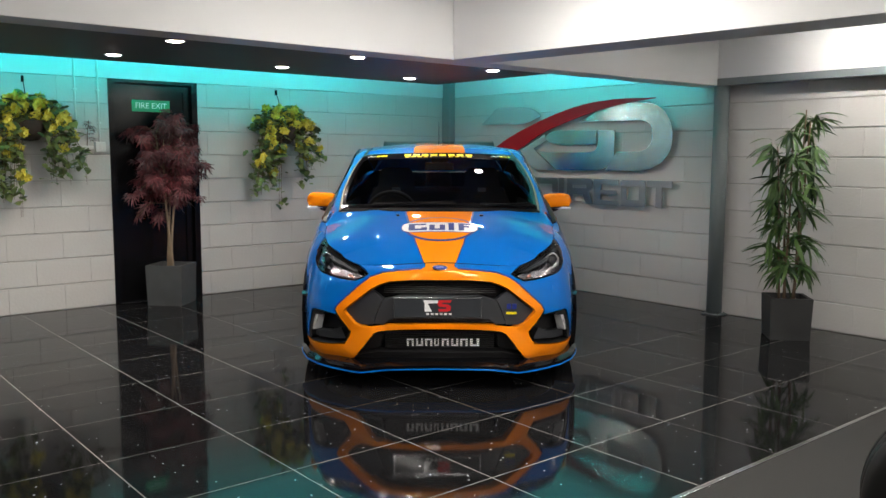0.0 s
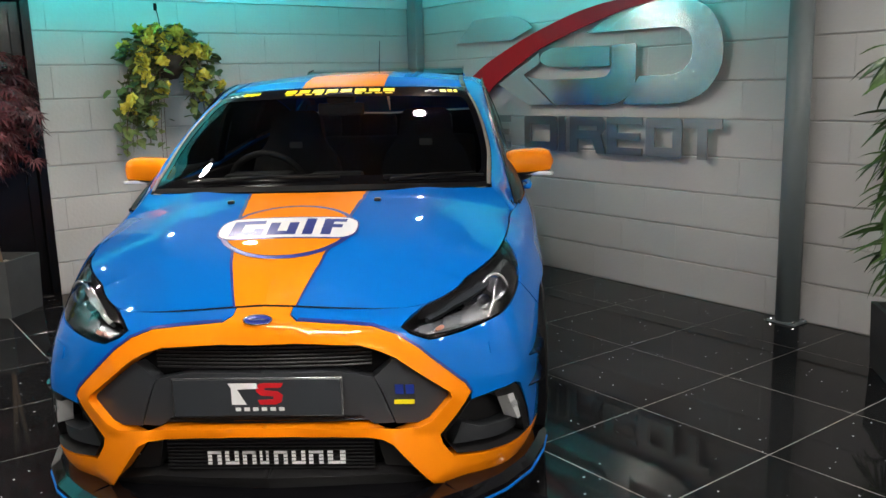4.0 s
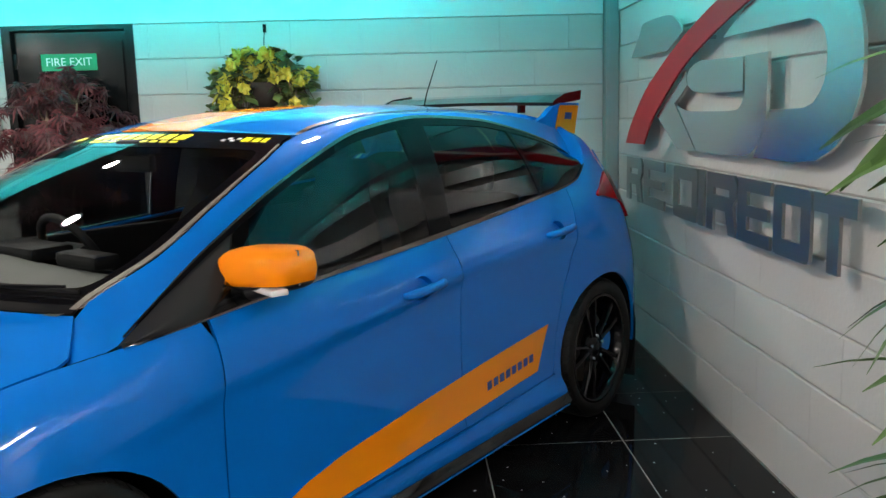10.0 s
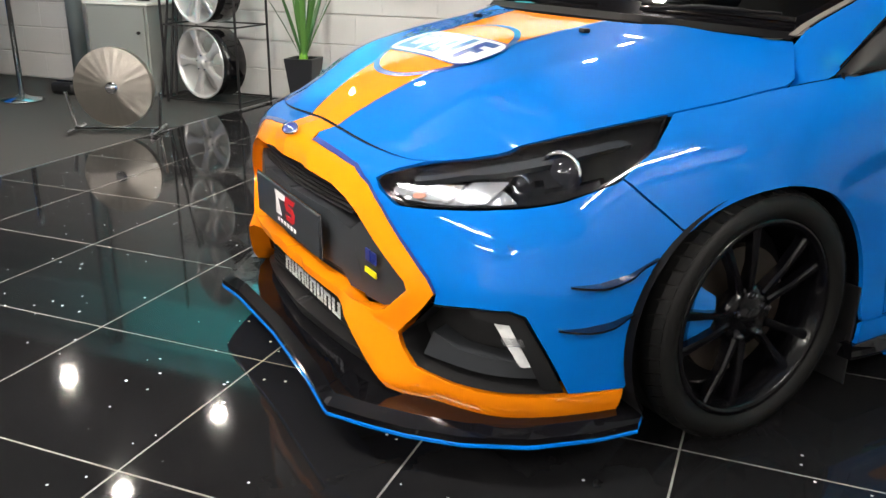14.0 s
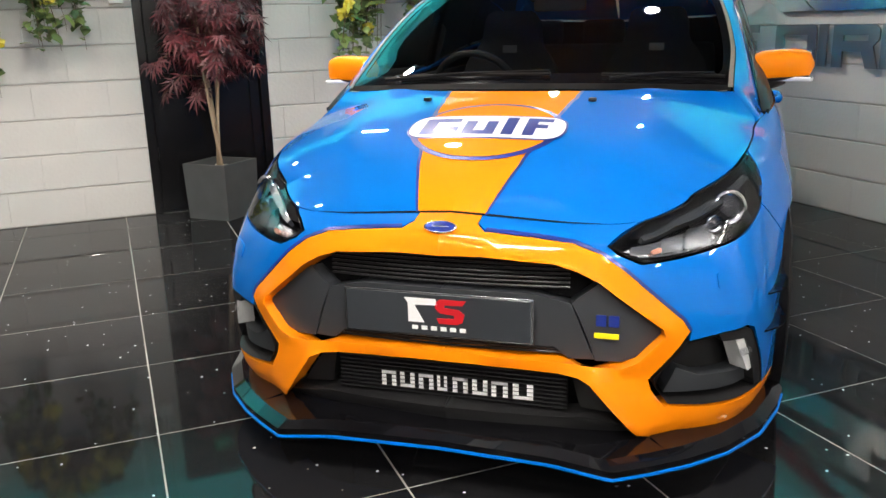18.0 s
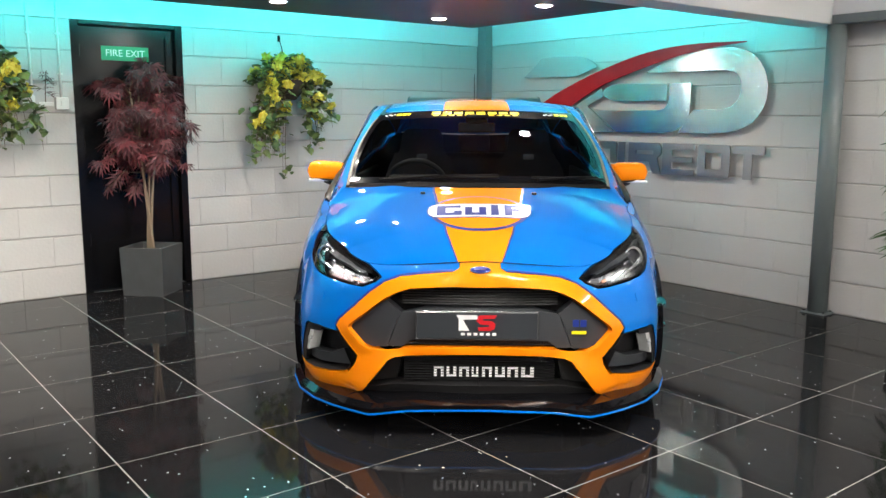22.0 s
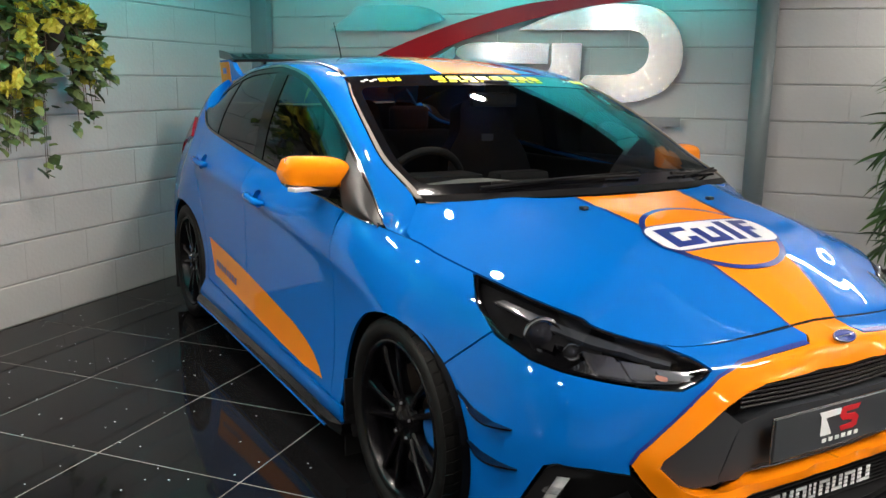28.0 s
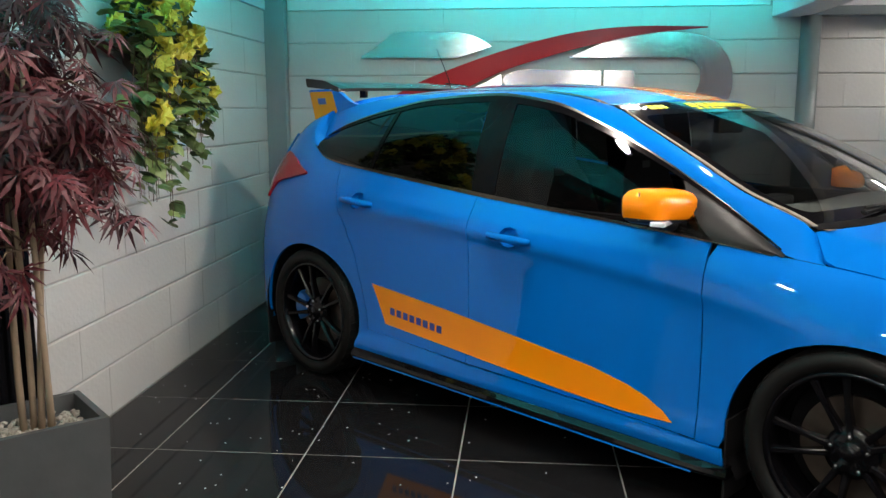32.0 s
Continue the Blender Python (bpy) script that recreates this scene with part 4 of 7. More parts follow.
# mouth: dark tray, slats, carrier, plate
mouth = part("grille", bmesh.new(), MATT_BLACK, car, "black honeycomb and slatted grille")
RB = [(y, z) for y, z in RING_IN]
for s in SIDES:
    loop = [by_y(*p) for p in dense(RB, 0.03, False)]
    part("grille_tray", patch(belt, loop, 0.04, lift=-0.075, mirror=s, lip=0.0), MATT_BLACK, mouth, smooth=True)
    wing_p = [by_y(*p) for p in dense([(0.335, 0.515), (0.40, 0.565), (0.552, 0.448), (0.556, 0.432), (0.495, 0.370), (0.46, 0.358), (0.395, 0.362)], 0.03, False)]
    part("grille_wing", patch(belt, wing_p, 0.03, lift=-0.018, mirror=s, lip=0.05), DARK_GREY, mouth, "dark grey grille side panel", smooth=True)
    car_p = [by_y(*p) for p in dense([(0.0, 0.540), (0.23, 0.537), (0.335, 0.513), (0.392, 0.365), (0.33, 0.366), (0.29, 0.398), (0.0, 0.403)], 0.03, False)]
    part("plate_carrier", patch(belt, car_p, 0.03, lift=-0.02, mirror=s, lip=0.05), DARK_GREY, mouth, smooth=True)
for i in range(7):
    z = 0.552 + 0.0115 * i
    w = 0.325 if z < 0.6 else 0.30
    part("slat", tube([(0.022 + 0.12 * (y / 0.45) ** 2 * 0.35, y, z) for y in np.linspace(-w, w, 9)], 0.0035, 6), SATIN_BLACK, mouth)
for i in range(3):
    part("slat", tube([(0.018 + 0.04 * (y / 0.45) ** 2, y, 0.380 + 0.009 * i) for y in np.linspace(-0.31, 0.31, 7)], 0.0035, 6), SATIN_BLACK, mouth)
# lower intake with intercooler fins and marking
low = part("lower_intake", bmesh.new(), MATT_BLACK, car, "black intercooler opening with pale marking")
for s in SIDES:
    lo = [by_y(*p) for p in dense([(0.0, 0.348), (0.2, 0.343), (0.355, 0.331), (0.385, 0.319), (0.44, 0.246), (0.502, 0.165), (0.40, 0.150), (0.0, 0.150)], 0.03, False)]
    part("intake_tray", patch(belt, lo, 0.04, lift=-0.088, mirror=s, lip=0.0), MATT_BLACK, low, smooth=True)
    cheek = [by_y(*p) for p in dense([(0.335, 0.325), (0.38, 0.312), (0.435, 0.24), (0.47, 0.19), (0.36, 0.215)], 0.03, False)]
    part("intake_cheek", patch(belt, cheek, 0.03, lift=-0.035, mirror=s, lip=0.05), SATIN_BLACK, low, smooth=True)
    floor_p = [by_y(*p) for p in dense([(0.0, 0.205), (0.36, 0.200), (0.50, 0.165), (0.52, 0.142), (0.0, 0.142)], 0.03, False)]
    part("intake_chin", patch(belt, floor_p, 0.03, lift=-0.008, mirror=s, lip=0.06), SATIN_BLACK, low, smooth=True)
for i in range(9):
    z = 0.222 + 0.0115 * i
    part("fin", box((0.03, 0.64, 0.004), (0.055, 0, z), 0.001), SATIN_BLACK, low)
# pale marking on the fins: plain strokes
for i, (y, w, h) in enumerate([(-0.205, 0.055, 0.042), (-0.142, 0.045, 0.042), (-0.088, 0.042, 0.042), (-0.033, 0.042, 0.042), (0.018, 0.028, 0.056), (0.064, 0.042, 0.042), (0.118, 0.042, 0.042), (0.172, 0.042, 0.042)]):
    b2 = bmesh.new()
    for k in range(4):
        span(0.037, 0.0395, y - w / 2, y - w / 2 + w * 0.30, 0.235 + k * 0.0115, 0.2435 + k * 0.0115, 0, b2)
        span(0.037, 0.0395, y + w / 2 - w * 0.30, y + w / 2, 0.235 + k * 0.0115, 0.2435 + k * 0.0115, 0, b2)
    span(0.037, 0.0395, y - w / 2, y + w / 2, 0.2695 if i % 2 else 0.235, 0.278 if i % 2 else 0.2435, 0, b2)
    part("marking", b2, WHITE_V, low)
# number plate panel with plain emblem
pl = empty("number_plate", pose(0, 0, 0), "", "")
pl.parent = car
for k in ("label", "category", "group", "kind"):
    if k in pl:
        del pl[k]
part("plate", box((0.006, 0.50, 0.112), (-0.012, 0.012, 0.470), 0.002), PLATE_GREY, pl, "dark grey showroom plate")
pt = part("plate_border", box((0.004, 0.512, 0.122), (-0.0095, 0.012, 0.470), 0.002), SILVER, pl)


def on_plate(outline, depth, material, name, x=-0.0155):
    m = Matrix(((0, 0, -1, x), (1, 0, 0, 0), (0, 1, 0, 0), (0, 0, 0, 1)))
    return part(name, plate(outline, depth, m=m), material, pl)


on_plate([(0.098, 0.515), (0.012, 0.515), (0.006, 0.498), (0.070, 0.496), (0.044, 0.449), (0.088, 0.449), (0.088, 0.500)], 0.001, WHITE_V, "emblem")
on_plate([(0.000, 0.515), (-0.070, 0.515), (-0.060, 0.501), (-0.012, 0.500), (-0.012, 0.493), (-0.050, 0.490), (-0.066, 0.478), (-0.060, 0.456), (-0.045, 0.449), (0.004, 0.449), (0.010, 0.463), (-0.038, 0.465), (-0.038, 0.474), (0.000, 0.477), (0.014, 0.490), (0.012, 0.506)], 0.001, RED_V, "emblem")
for i in range(6):
    on_plate([(0.078 - i * 0.026, 0.440), (0.062 - i * 0.026, 0.440), (0.062 - i * 0.026, 0.429), (0.078 - i * 0.026, 0.429)], 0.001, SIGN_WHITE, "marking")
# round-ended nose badge
bd = part("nose_badge", lathe([(0.0, 0.0), (0.040, 0.0), (0.042, 0.004), (0.038, 0.007), (0.036, 0.005), (0.0, 0.006)], 32), NAVY, car, "small oval blue badge with chrome rim", smooth=True,
          m=Matrix.Translation((0.0085, 0, 0.6975)) @ Matrix.Rotation(radians(-36), 4, "Y") @ Matrix.Diagonal((0.46, 1, 1, 1)))
part("badge_rim", tube([(0.041 * math.cos(t), 0.041 * math.sin(t), 0.005) for t in np.linspace(0, 2 * math.pi, 32, endpoint=False)], 0.0035, 6, closed=True), CHROME, bd, smooth=True)
part("badge_mark", box((0.007, 0.046, 0.001), (0, 0, 0.0068)), SILVER, bd)
# small badge on the grille wing
q = belt(*by_y(0.42, 0.466))
for k in range(2):
    o = box((0.004, 0.026, 0.030), (q[0] + 0.012, -0.404 - 0.032 * k, 0.470), 0.001)
    part("side_badge", o, NAVY, mouth, "small blue badge shape")
part("badge_strip", box((0.004, 0.062, 0.014), (q[0] + 0.012, -0.418, 0.430), 0.001), YELLOW_V, mouth)

# --- bonnet: a sheet from its middle line to the shut line
_railx, _raily, _railz = (GRID[:, -1, k] for k in range(3))
HOOK_A = at_plan_top(0.985)
COR_A = at_plan(0.04) - 0.02
WSB = np.array((1.054, 0.702, 0.954))       # foot of the windscreen corner
mid_z = curve([0.095, 0.16, 0.30, 0.5, 0.7, 0.835], [0.722, 0.765, 0.838, 0.903, 0.948, 0.972])


def rail(w):
    if w < 0.88:
        a = COR_A + (HOOK_A - COR_A) * w / 0.88
        p = np.array([np.interp(a, _ga, r) for r in (_railx, _raily, _railz)])
        return p
    t = (w - 0.88) / 0.12
    p = np.array([np.interp(HOOK_A, _ga, r) for r in (_railx, _raily, _railz)])
    return p + (WSB - p) * t


def front_edge(y):
    """The shut line of the nose at this y."""
    n = int(np.searchsorted(_ga, COR_A)) + 4
    return np.array([np.interp(y, _raily[:n], r[:n]) for r in (_railx, _raily, _railz)])


def bonnet(w, q, raw=False):
    """w runs from nose to windscreen, q from the middle (0) to the shut line (1), both in metres / 1."""
    w, q = min(max(w, 0), 1), min(max(q, 0), 1)
    d = rail(w)
    cx = 0.097 + (0.835 - 0.097) * w
    c = np.array((cx, 0, float(mid_z(cx))))
    if not raw:
        p0, t0 = bonnet(0.0, q, True), front_edge(rail(0.0)[1] * q)
        return bonnet(w, q, True) + (t0 - p0) * (1 - w) ** 3
    f = q ** 2.1
    z = c[2] + (d[2] - c[2]) * (0.35 * q ** 2 + 0.65 * q ** 4)
    z += 0.010 * math.exp(-((q - 0.62) / 0.10) ** 2) * min(1, 3 * w) * (1 - 0.3 * w)
    return np.array((c[0] + (d[0] - c[0]) * f, d[1] * q, z))


def on_bonnet(x, y):
    lo, hi = 0.0, 1.0
    for _ in range(22):
        w = (lo + hi) / 2
        q = min(y / rail(w)[1], 1)
        if bonnet(w, q)[0] < x:
            lo = w
        else:
            hi = w
    return (w, min(y / rail(w)[1], 1))


def half_w(x):
    """Half width of the orange stripe at x."""
    return float(np.interp(x, [0.09, 0.14, 0.3, 0.6, 0.86], [0.088, 0.105, 0.150, 0.195, 0.222]))


E1 = 0.996
stripe_edge = [on_bonnet(x, half_w(x)) for x in np.linspace(0.105, 0.85, 14)]
stripe_edge = [(0.003, half_w(0.1) / rail(0.003)[1])] + stripe_edge[1:-1] + [(E1, half_w(0.86) / rail(E1)[1])]
for s in SIDES:
    part("bonnet_stripe", patch(bonnet, [(0.003, 0.0)] + [(p[0], p[1] - 0.0) for p in stripe_edge] + [(E1, 0.0)], 0.035, mirror=s, lip=0.0), ORANGE, car, "orange bonnet stripe", smooth=True)
    part("bonnet", patch(bonnet, stripe_edge + [(E1, 0.995)] + [(w, 0.995) for w in np.linspace(0.96, 0.003, 30)], 0.035, mirror=s, lip=0.012), BLUE, car, smooth=True)
    line = stripe_edge + [(w, q + 0.016) for w, q in reversed(stripe_edge)]
    part("stripe_line", patch(bonnet, line, 0.02, mirror=s, lip=0.0, lift=0.0012), NAVY, car, smooth=True)
    # black strip on the skin paints the shade of the shut line
    part("bonnet_gap", patch(bonnet, [(0.0, 0.0), (0.0, 0.985), (0.007, 0.985), (0.007, 0.0)], 0.03, mirror=s, lip=0.0, lift=0.0008), MATT_BLACK, car, "dark strip laid on as the shade in the bonnet shut line", smooth=True)
    nz = bonnet(*on_bonnet(0.745, 0.275))
    part("washer_jet", box((0.022, 0.024, 0.012), (nz[0], s * nz[1], nz[2] + 0.006), 0.004), SATIN_BLACK, car)
# roundel on the bonnet: ring, pale band and plain dark strokes
RC, RX, RY = 0.475, 0.198, 0.232


def whole_bonnet(a, b):
    p = bonnet(*on_bonnet(a, abs(b)))
    return np.array((p[0], p[1] if b >= 0 else -p[1], p[2]))


def ell(k, n=56):
    return [(RC + RX * k * math.cos(t), RY * k * math.sin(t)) for t in np.linspace(0, 2 * math.pi, n, endpoint=False)]


roundel = part("bonnet_roundel", patch(whole_bonnet, ell(1.0), 0.035, lift=0.0022, lip=0), NAVY, car, "orange roundel with navy ring and white band", smooth=True)
part("roundel_face", patch(whole_bonnet, ell(0.915), 0.035, lift=0.0034, lip=0), ORANGE, roundel, smooth=True)
part("band_edge", patch(whole_bonnet, rounded([(0.392, -0.242), (0.392, 0.242), (0.556, 0.242), (0.556, -0.242)], 0.07), 0.035, lift=0.0044, lip=0), NAVY, roundel, smooth=True)
part("band", patch(whole_bonnet, rounded([(0.399, -0.236), (0.399, 0.236), (0.549, 0.236), (0.549, -0.236)], 0.066), 0.035, lift=0.0054, lip=0), WHITE_V, roundel, smooth=True)
# from the camera's side the strokes run from +y to -y
for pts in ([(0.415, 0.195), (0.525, 0.195), (0.525, 0.085), (0.498, 0.085), (0.498, 0.155), (0.442, 0.155), (0.442, 0.115), (0.462, 0.115), (0.462, 0.08), (0.415, 0.08)],
            [(0.415, 0.065), (0.505, 0.065), (0.505, 0.032), (0.440, 0.032), (0.440, 0.0), (0.505, 0.0), (0.505, -0.033), (0.415, -0.033)],
            [(0.415, -0.055), (0.535, -0.055), (0.535, -0.09), (0.415, -0.09)],
            [(0.415, -0.118), (0.535, -0.118), (0.535, -0.195), (0.510, -0.195), (0.510, -0.152), (0.490, -0.152), (0.490, -0.185), (0.465, -0.185), (0.465, -0.152), (0.415, -0.152)]):
    part("stroke", patch(whole_bonnet, pts, 0.03, lift=0.0066, lip=0), NAVY, roundel, smooth=True)

# --- glasshouse: windscreen, pillars, roof, side glass
U_X = [0.985, 1.054, 1.288, 1.487, 1.70, 1.898, 2.3, 2.7, 3.1, 3.45, 3.62]
U_Y = [0.764, 0.702, 0.706, 0.685, 0.645, 0.596, 0.575, 0.57, 0.565, 0.555, 0.545]
U_Z = [0.842, 0.954, 1.059, 1.165, 1.267, 1.347, 1.405, 1.412, 1.392, 1.352, 1.325]
L_X = [1.087, 1.41, 1.84, 2.10, 2.40, 2.75, 3.06, 3.38, 3.609]
L_Y = [0.796, 0.748, 0.698, 0.680, 0.674, 0.672, 0.668, 0.655, 0.645]
L_Z = [0.874, 1.064, 1.264, 1.350, 1.384, 1.369, 1.323, 1.255, 1.182]
u_t, l_t = np.linspace(0, 1, len(U_X)), np.linspace(0, 1, len(L_X))
u_xc = [curve(u_t, c) for c in (U_X, U_Y, U_Z)]
l_y, l_z = curve(L_X, L_Y), curve(L_X, L_Z)


def upper(t):
    return np.array([float(c(t)) for c in u_xc])


def upper_at(x):
    lo, hi = 0.0, 1.0
    for _ in range(24):
        m = (lo + hi) / 2
        lo, hi = (m, hi) if u_xc[0](m) < x else (lo, m)
    return m


def dlo_top(x):
    return np.array((x, float(l_y(x)), float(l_z(x))))


def belt_edge(x):
    a = at_plan_top(x)
    return np.array((x, float(np.interp(a, _ga, _raily)), float(np.interp(a, _ga, _railz))))


def ws(a, b):
    """Windscreen: a across (-1..1), b from foot (0) to top (1)."""
    t = upper_at(1.054) + (upper_at(1.898) - upper_at(1.054)) * b
    e = upper(t)
    cx, cz = 0.845 + (1.782 - 0.845) * b, 0.975 + (1.365 - 0.975) * b + 0.028 * math.sin(math.pi * b)
    k = abs(a) ** 2.2
    return np.array((cx + (e[0] - cx) * k, a * (e[1] - 0.004), cz + (e[2] - cz) * k))


W1, W0 = 0.985, 0.02
scr = part("windscreen", patch(ws, [(-W1, W0), (W1, W0), (W1, 0.992), (-W1, 0.992)], 0.08, lip=0.0), GLASS, car, "windscreen with black sun strip", smooth=True)
scr.visible_shadow = False
fr = patch(ws, [(-W1, W0), (W1, W0), (W1, 0.99), (-W1, 0.99)], 0.05, holes=[rounded([(-0.945, 0.10), (0.945, 0.10), (0.935, 0.85), (-0.935, 0.85)], 0.06)], lift=0.0015, lip=0)
part("glass_border", fr, GLOSS_BLACK, scr, smooth=True)
part("scuttle", patch(ws, [(-0.99, -0.0), (0.99, 0.0), (0.99, 0.035), (-0.99, 0.035)], 0.05, lift=0.003, lip=0.01), MATT_BLACK, scr, smooth=True)


def bars(surface, spec, material, name, parent, lift=0.003):
    for a0, a1, b0, b1 in spec:
        part(name, patch(surface, [(a0, b0), (a1, b0), (a1, b1), (a0, b1)], 0.05, lift=lift, lip=0), material, parent, smooth=True)


for s in SIDES:
    part("pillar_trim", patch(ws, [(0.976 * s, 0.02), (0.998 * s, 0.02), (0.998 * s, 0.90), (0.988 * s, 0.90)], 0.05, lift=0.005, lip=0.004), TRIM_BRIGHT, scr, "bright satin strip beside the windscreen", smooth=True)
bars(ws, [(0.45 - 0.112 * i, 0.45 - 0.112 * i - 0.088, 0.915, 0.965) for i in range(8)], YELLOW_V, "marking", scr)
bars(ws, [(0.43 - 0.078 * i, 0.43 - 0.078 * i - 0.056, 0.888, 0.905) for i in range(11)], YELLOW_V, "marking", scr)
for o in (0.92, -0.66):
    bars(ws, [(o - 0.115, o - 0.165, 0.912, 0.952), (o - 0.175, o - 0.215, 0.912, 0.952), (o - 0.225, o - 0.255, 0.912, 0.952)], YELLOW_V, "marking", scr)
    bars(ws, [(o - 0.027 * k, o - 0.027 * k - 0.025, 0.912 + 0.016 * (k % 2), 0.927 + 0.016 * (k % 2)) for k in range(4)], WHITE_V, "marking", scr)


def cant(a, b):
    """Pillar and roof rail: a is x along the side, b from the window top (0) to the roof edge (1)."""
    a = min(max(a, 0.986), 3.62)
    lo_p = belt_edge(a) if a < 1.087 else dlo_top(min(a, 3.609))
    p = lo_p + (upper(upper_at(a)) - lo_p) * b
    bulge = 0.009 * math.sin(math.pi * b) * min(1, (a - 0.98) / 0.3)
    return p + np.array((0, 0.6 * bulge, 0.8 * bulge))


both("a_pillar_and_roof_rail", lambda s: patch(cant, [(0.990, 0.0)] + [(1.03, 0.0)] + [(x, 0.0) for x in np.linspace(1.1, 3.60, 30)] + [(3.62, 1.0)] + [(x, 1.0) for x in np.linspace(3.4, 0.990, 50)], 0.07, mirror=s, lip=0.0), BLUE)


both("pillar_lining", lambda s: patch(cant, [(x, 0.02) for x in np.linspace(1.1, 3.58, 30)] + [(x, 0.98) for x in np.linspace(3.4, 1.05, 40)], 0.09, lift=-0.012, mirror=s, lip=0.0), CABIN)


def roof(a, b):
    """Roof: a is x, b across (-1..1)."""
    e = upper(upper_at(min(max(a, 1.885), 3.62)))
    f = min(1.0, max(0.0, (a - 1.78) / 0.1))
    cz = float(np.interp(a, [1.78, 1.9, 2.1, 2.4, 2.8, 3.2, 3.5, 3.64], [1.368, 1.398, 1.428, 1.447, 1.449, 1.430, 1.398, 1.378]))
    k = abs(b) ** 2.3
    x0 = a
    if a < 1.95:
        x0 = a + (0.112 * k) * (1.95 - a) / 0.17
    return np.array((x0, b * e[1], cz + (e[2] - cz) * k))


R_STR = 0.335
part("roof_panel", patch(roof, [(1.782, R_STR), (3.62, R_STR), (3.62, 0.985), (1.782, 0.985)], 0.09, lip=0.004), BLUE, car, smooth=True)
part("roof_panel", patch(roof, [(1.782, -R_STR), (3.62, -R_STR), (3.62, -0.985), (1.782, -0.985)], 0.09, lip=0.004), BLUE, car, smooth=True)
part("roof_stripe", patch(roof, [(1.782, -R_STR), (3.62, -R_STR), (3.62, R_STR), (1.782, R_STR)], 0.09, lip=0.002), ORANGE, car, "orange roof stripe", smooth=True)
for s in SIDES:
    part("roof_ditch", patch(roof, [(1.80, 0.955 * s), (3.60, 0.955 * s), (3.60, 0.99 * s), (1.80, 0.99 * s)], 0.06, lift=0.003, lip=0), SATIN_BLACK, car, smooth=True)


# side glass
def side_glass(a, b):
    lo_p, hi_p = belt_edge(a), dlo_top(min(max(a, 1.087), 3.609))
    p = lo_p + (hi_p - lo_p) * b
    return p + np.array((0, 0.018 * math.sin(math.pi * b), 0))


def strip(x0, x1, slope=0.0, b0=0.02, b1=0.97, n=10):
    """Outline between two nearly upright lines; slope leans the lines with height."""
    lo_e = [(x, b0) for x in np.linspace(x0[0], x1[0], n)]
    hi_e = [(x, b1) for x in np.linspace(x1[1], x0[1], n)]
    return lo_e + hi_e


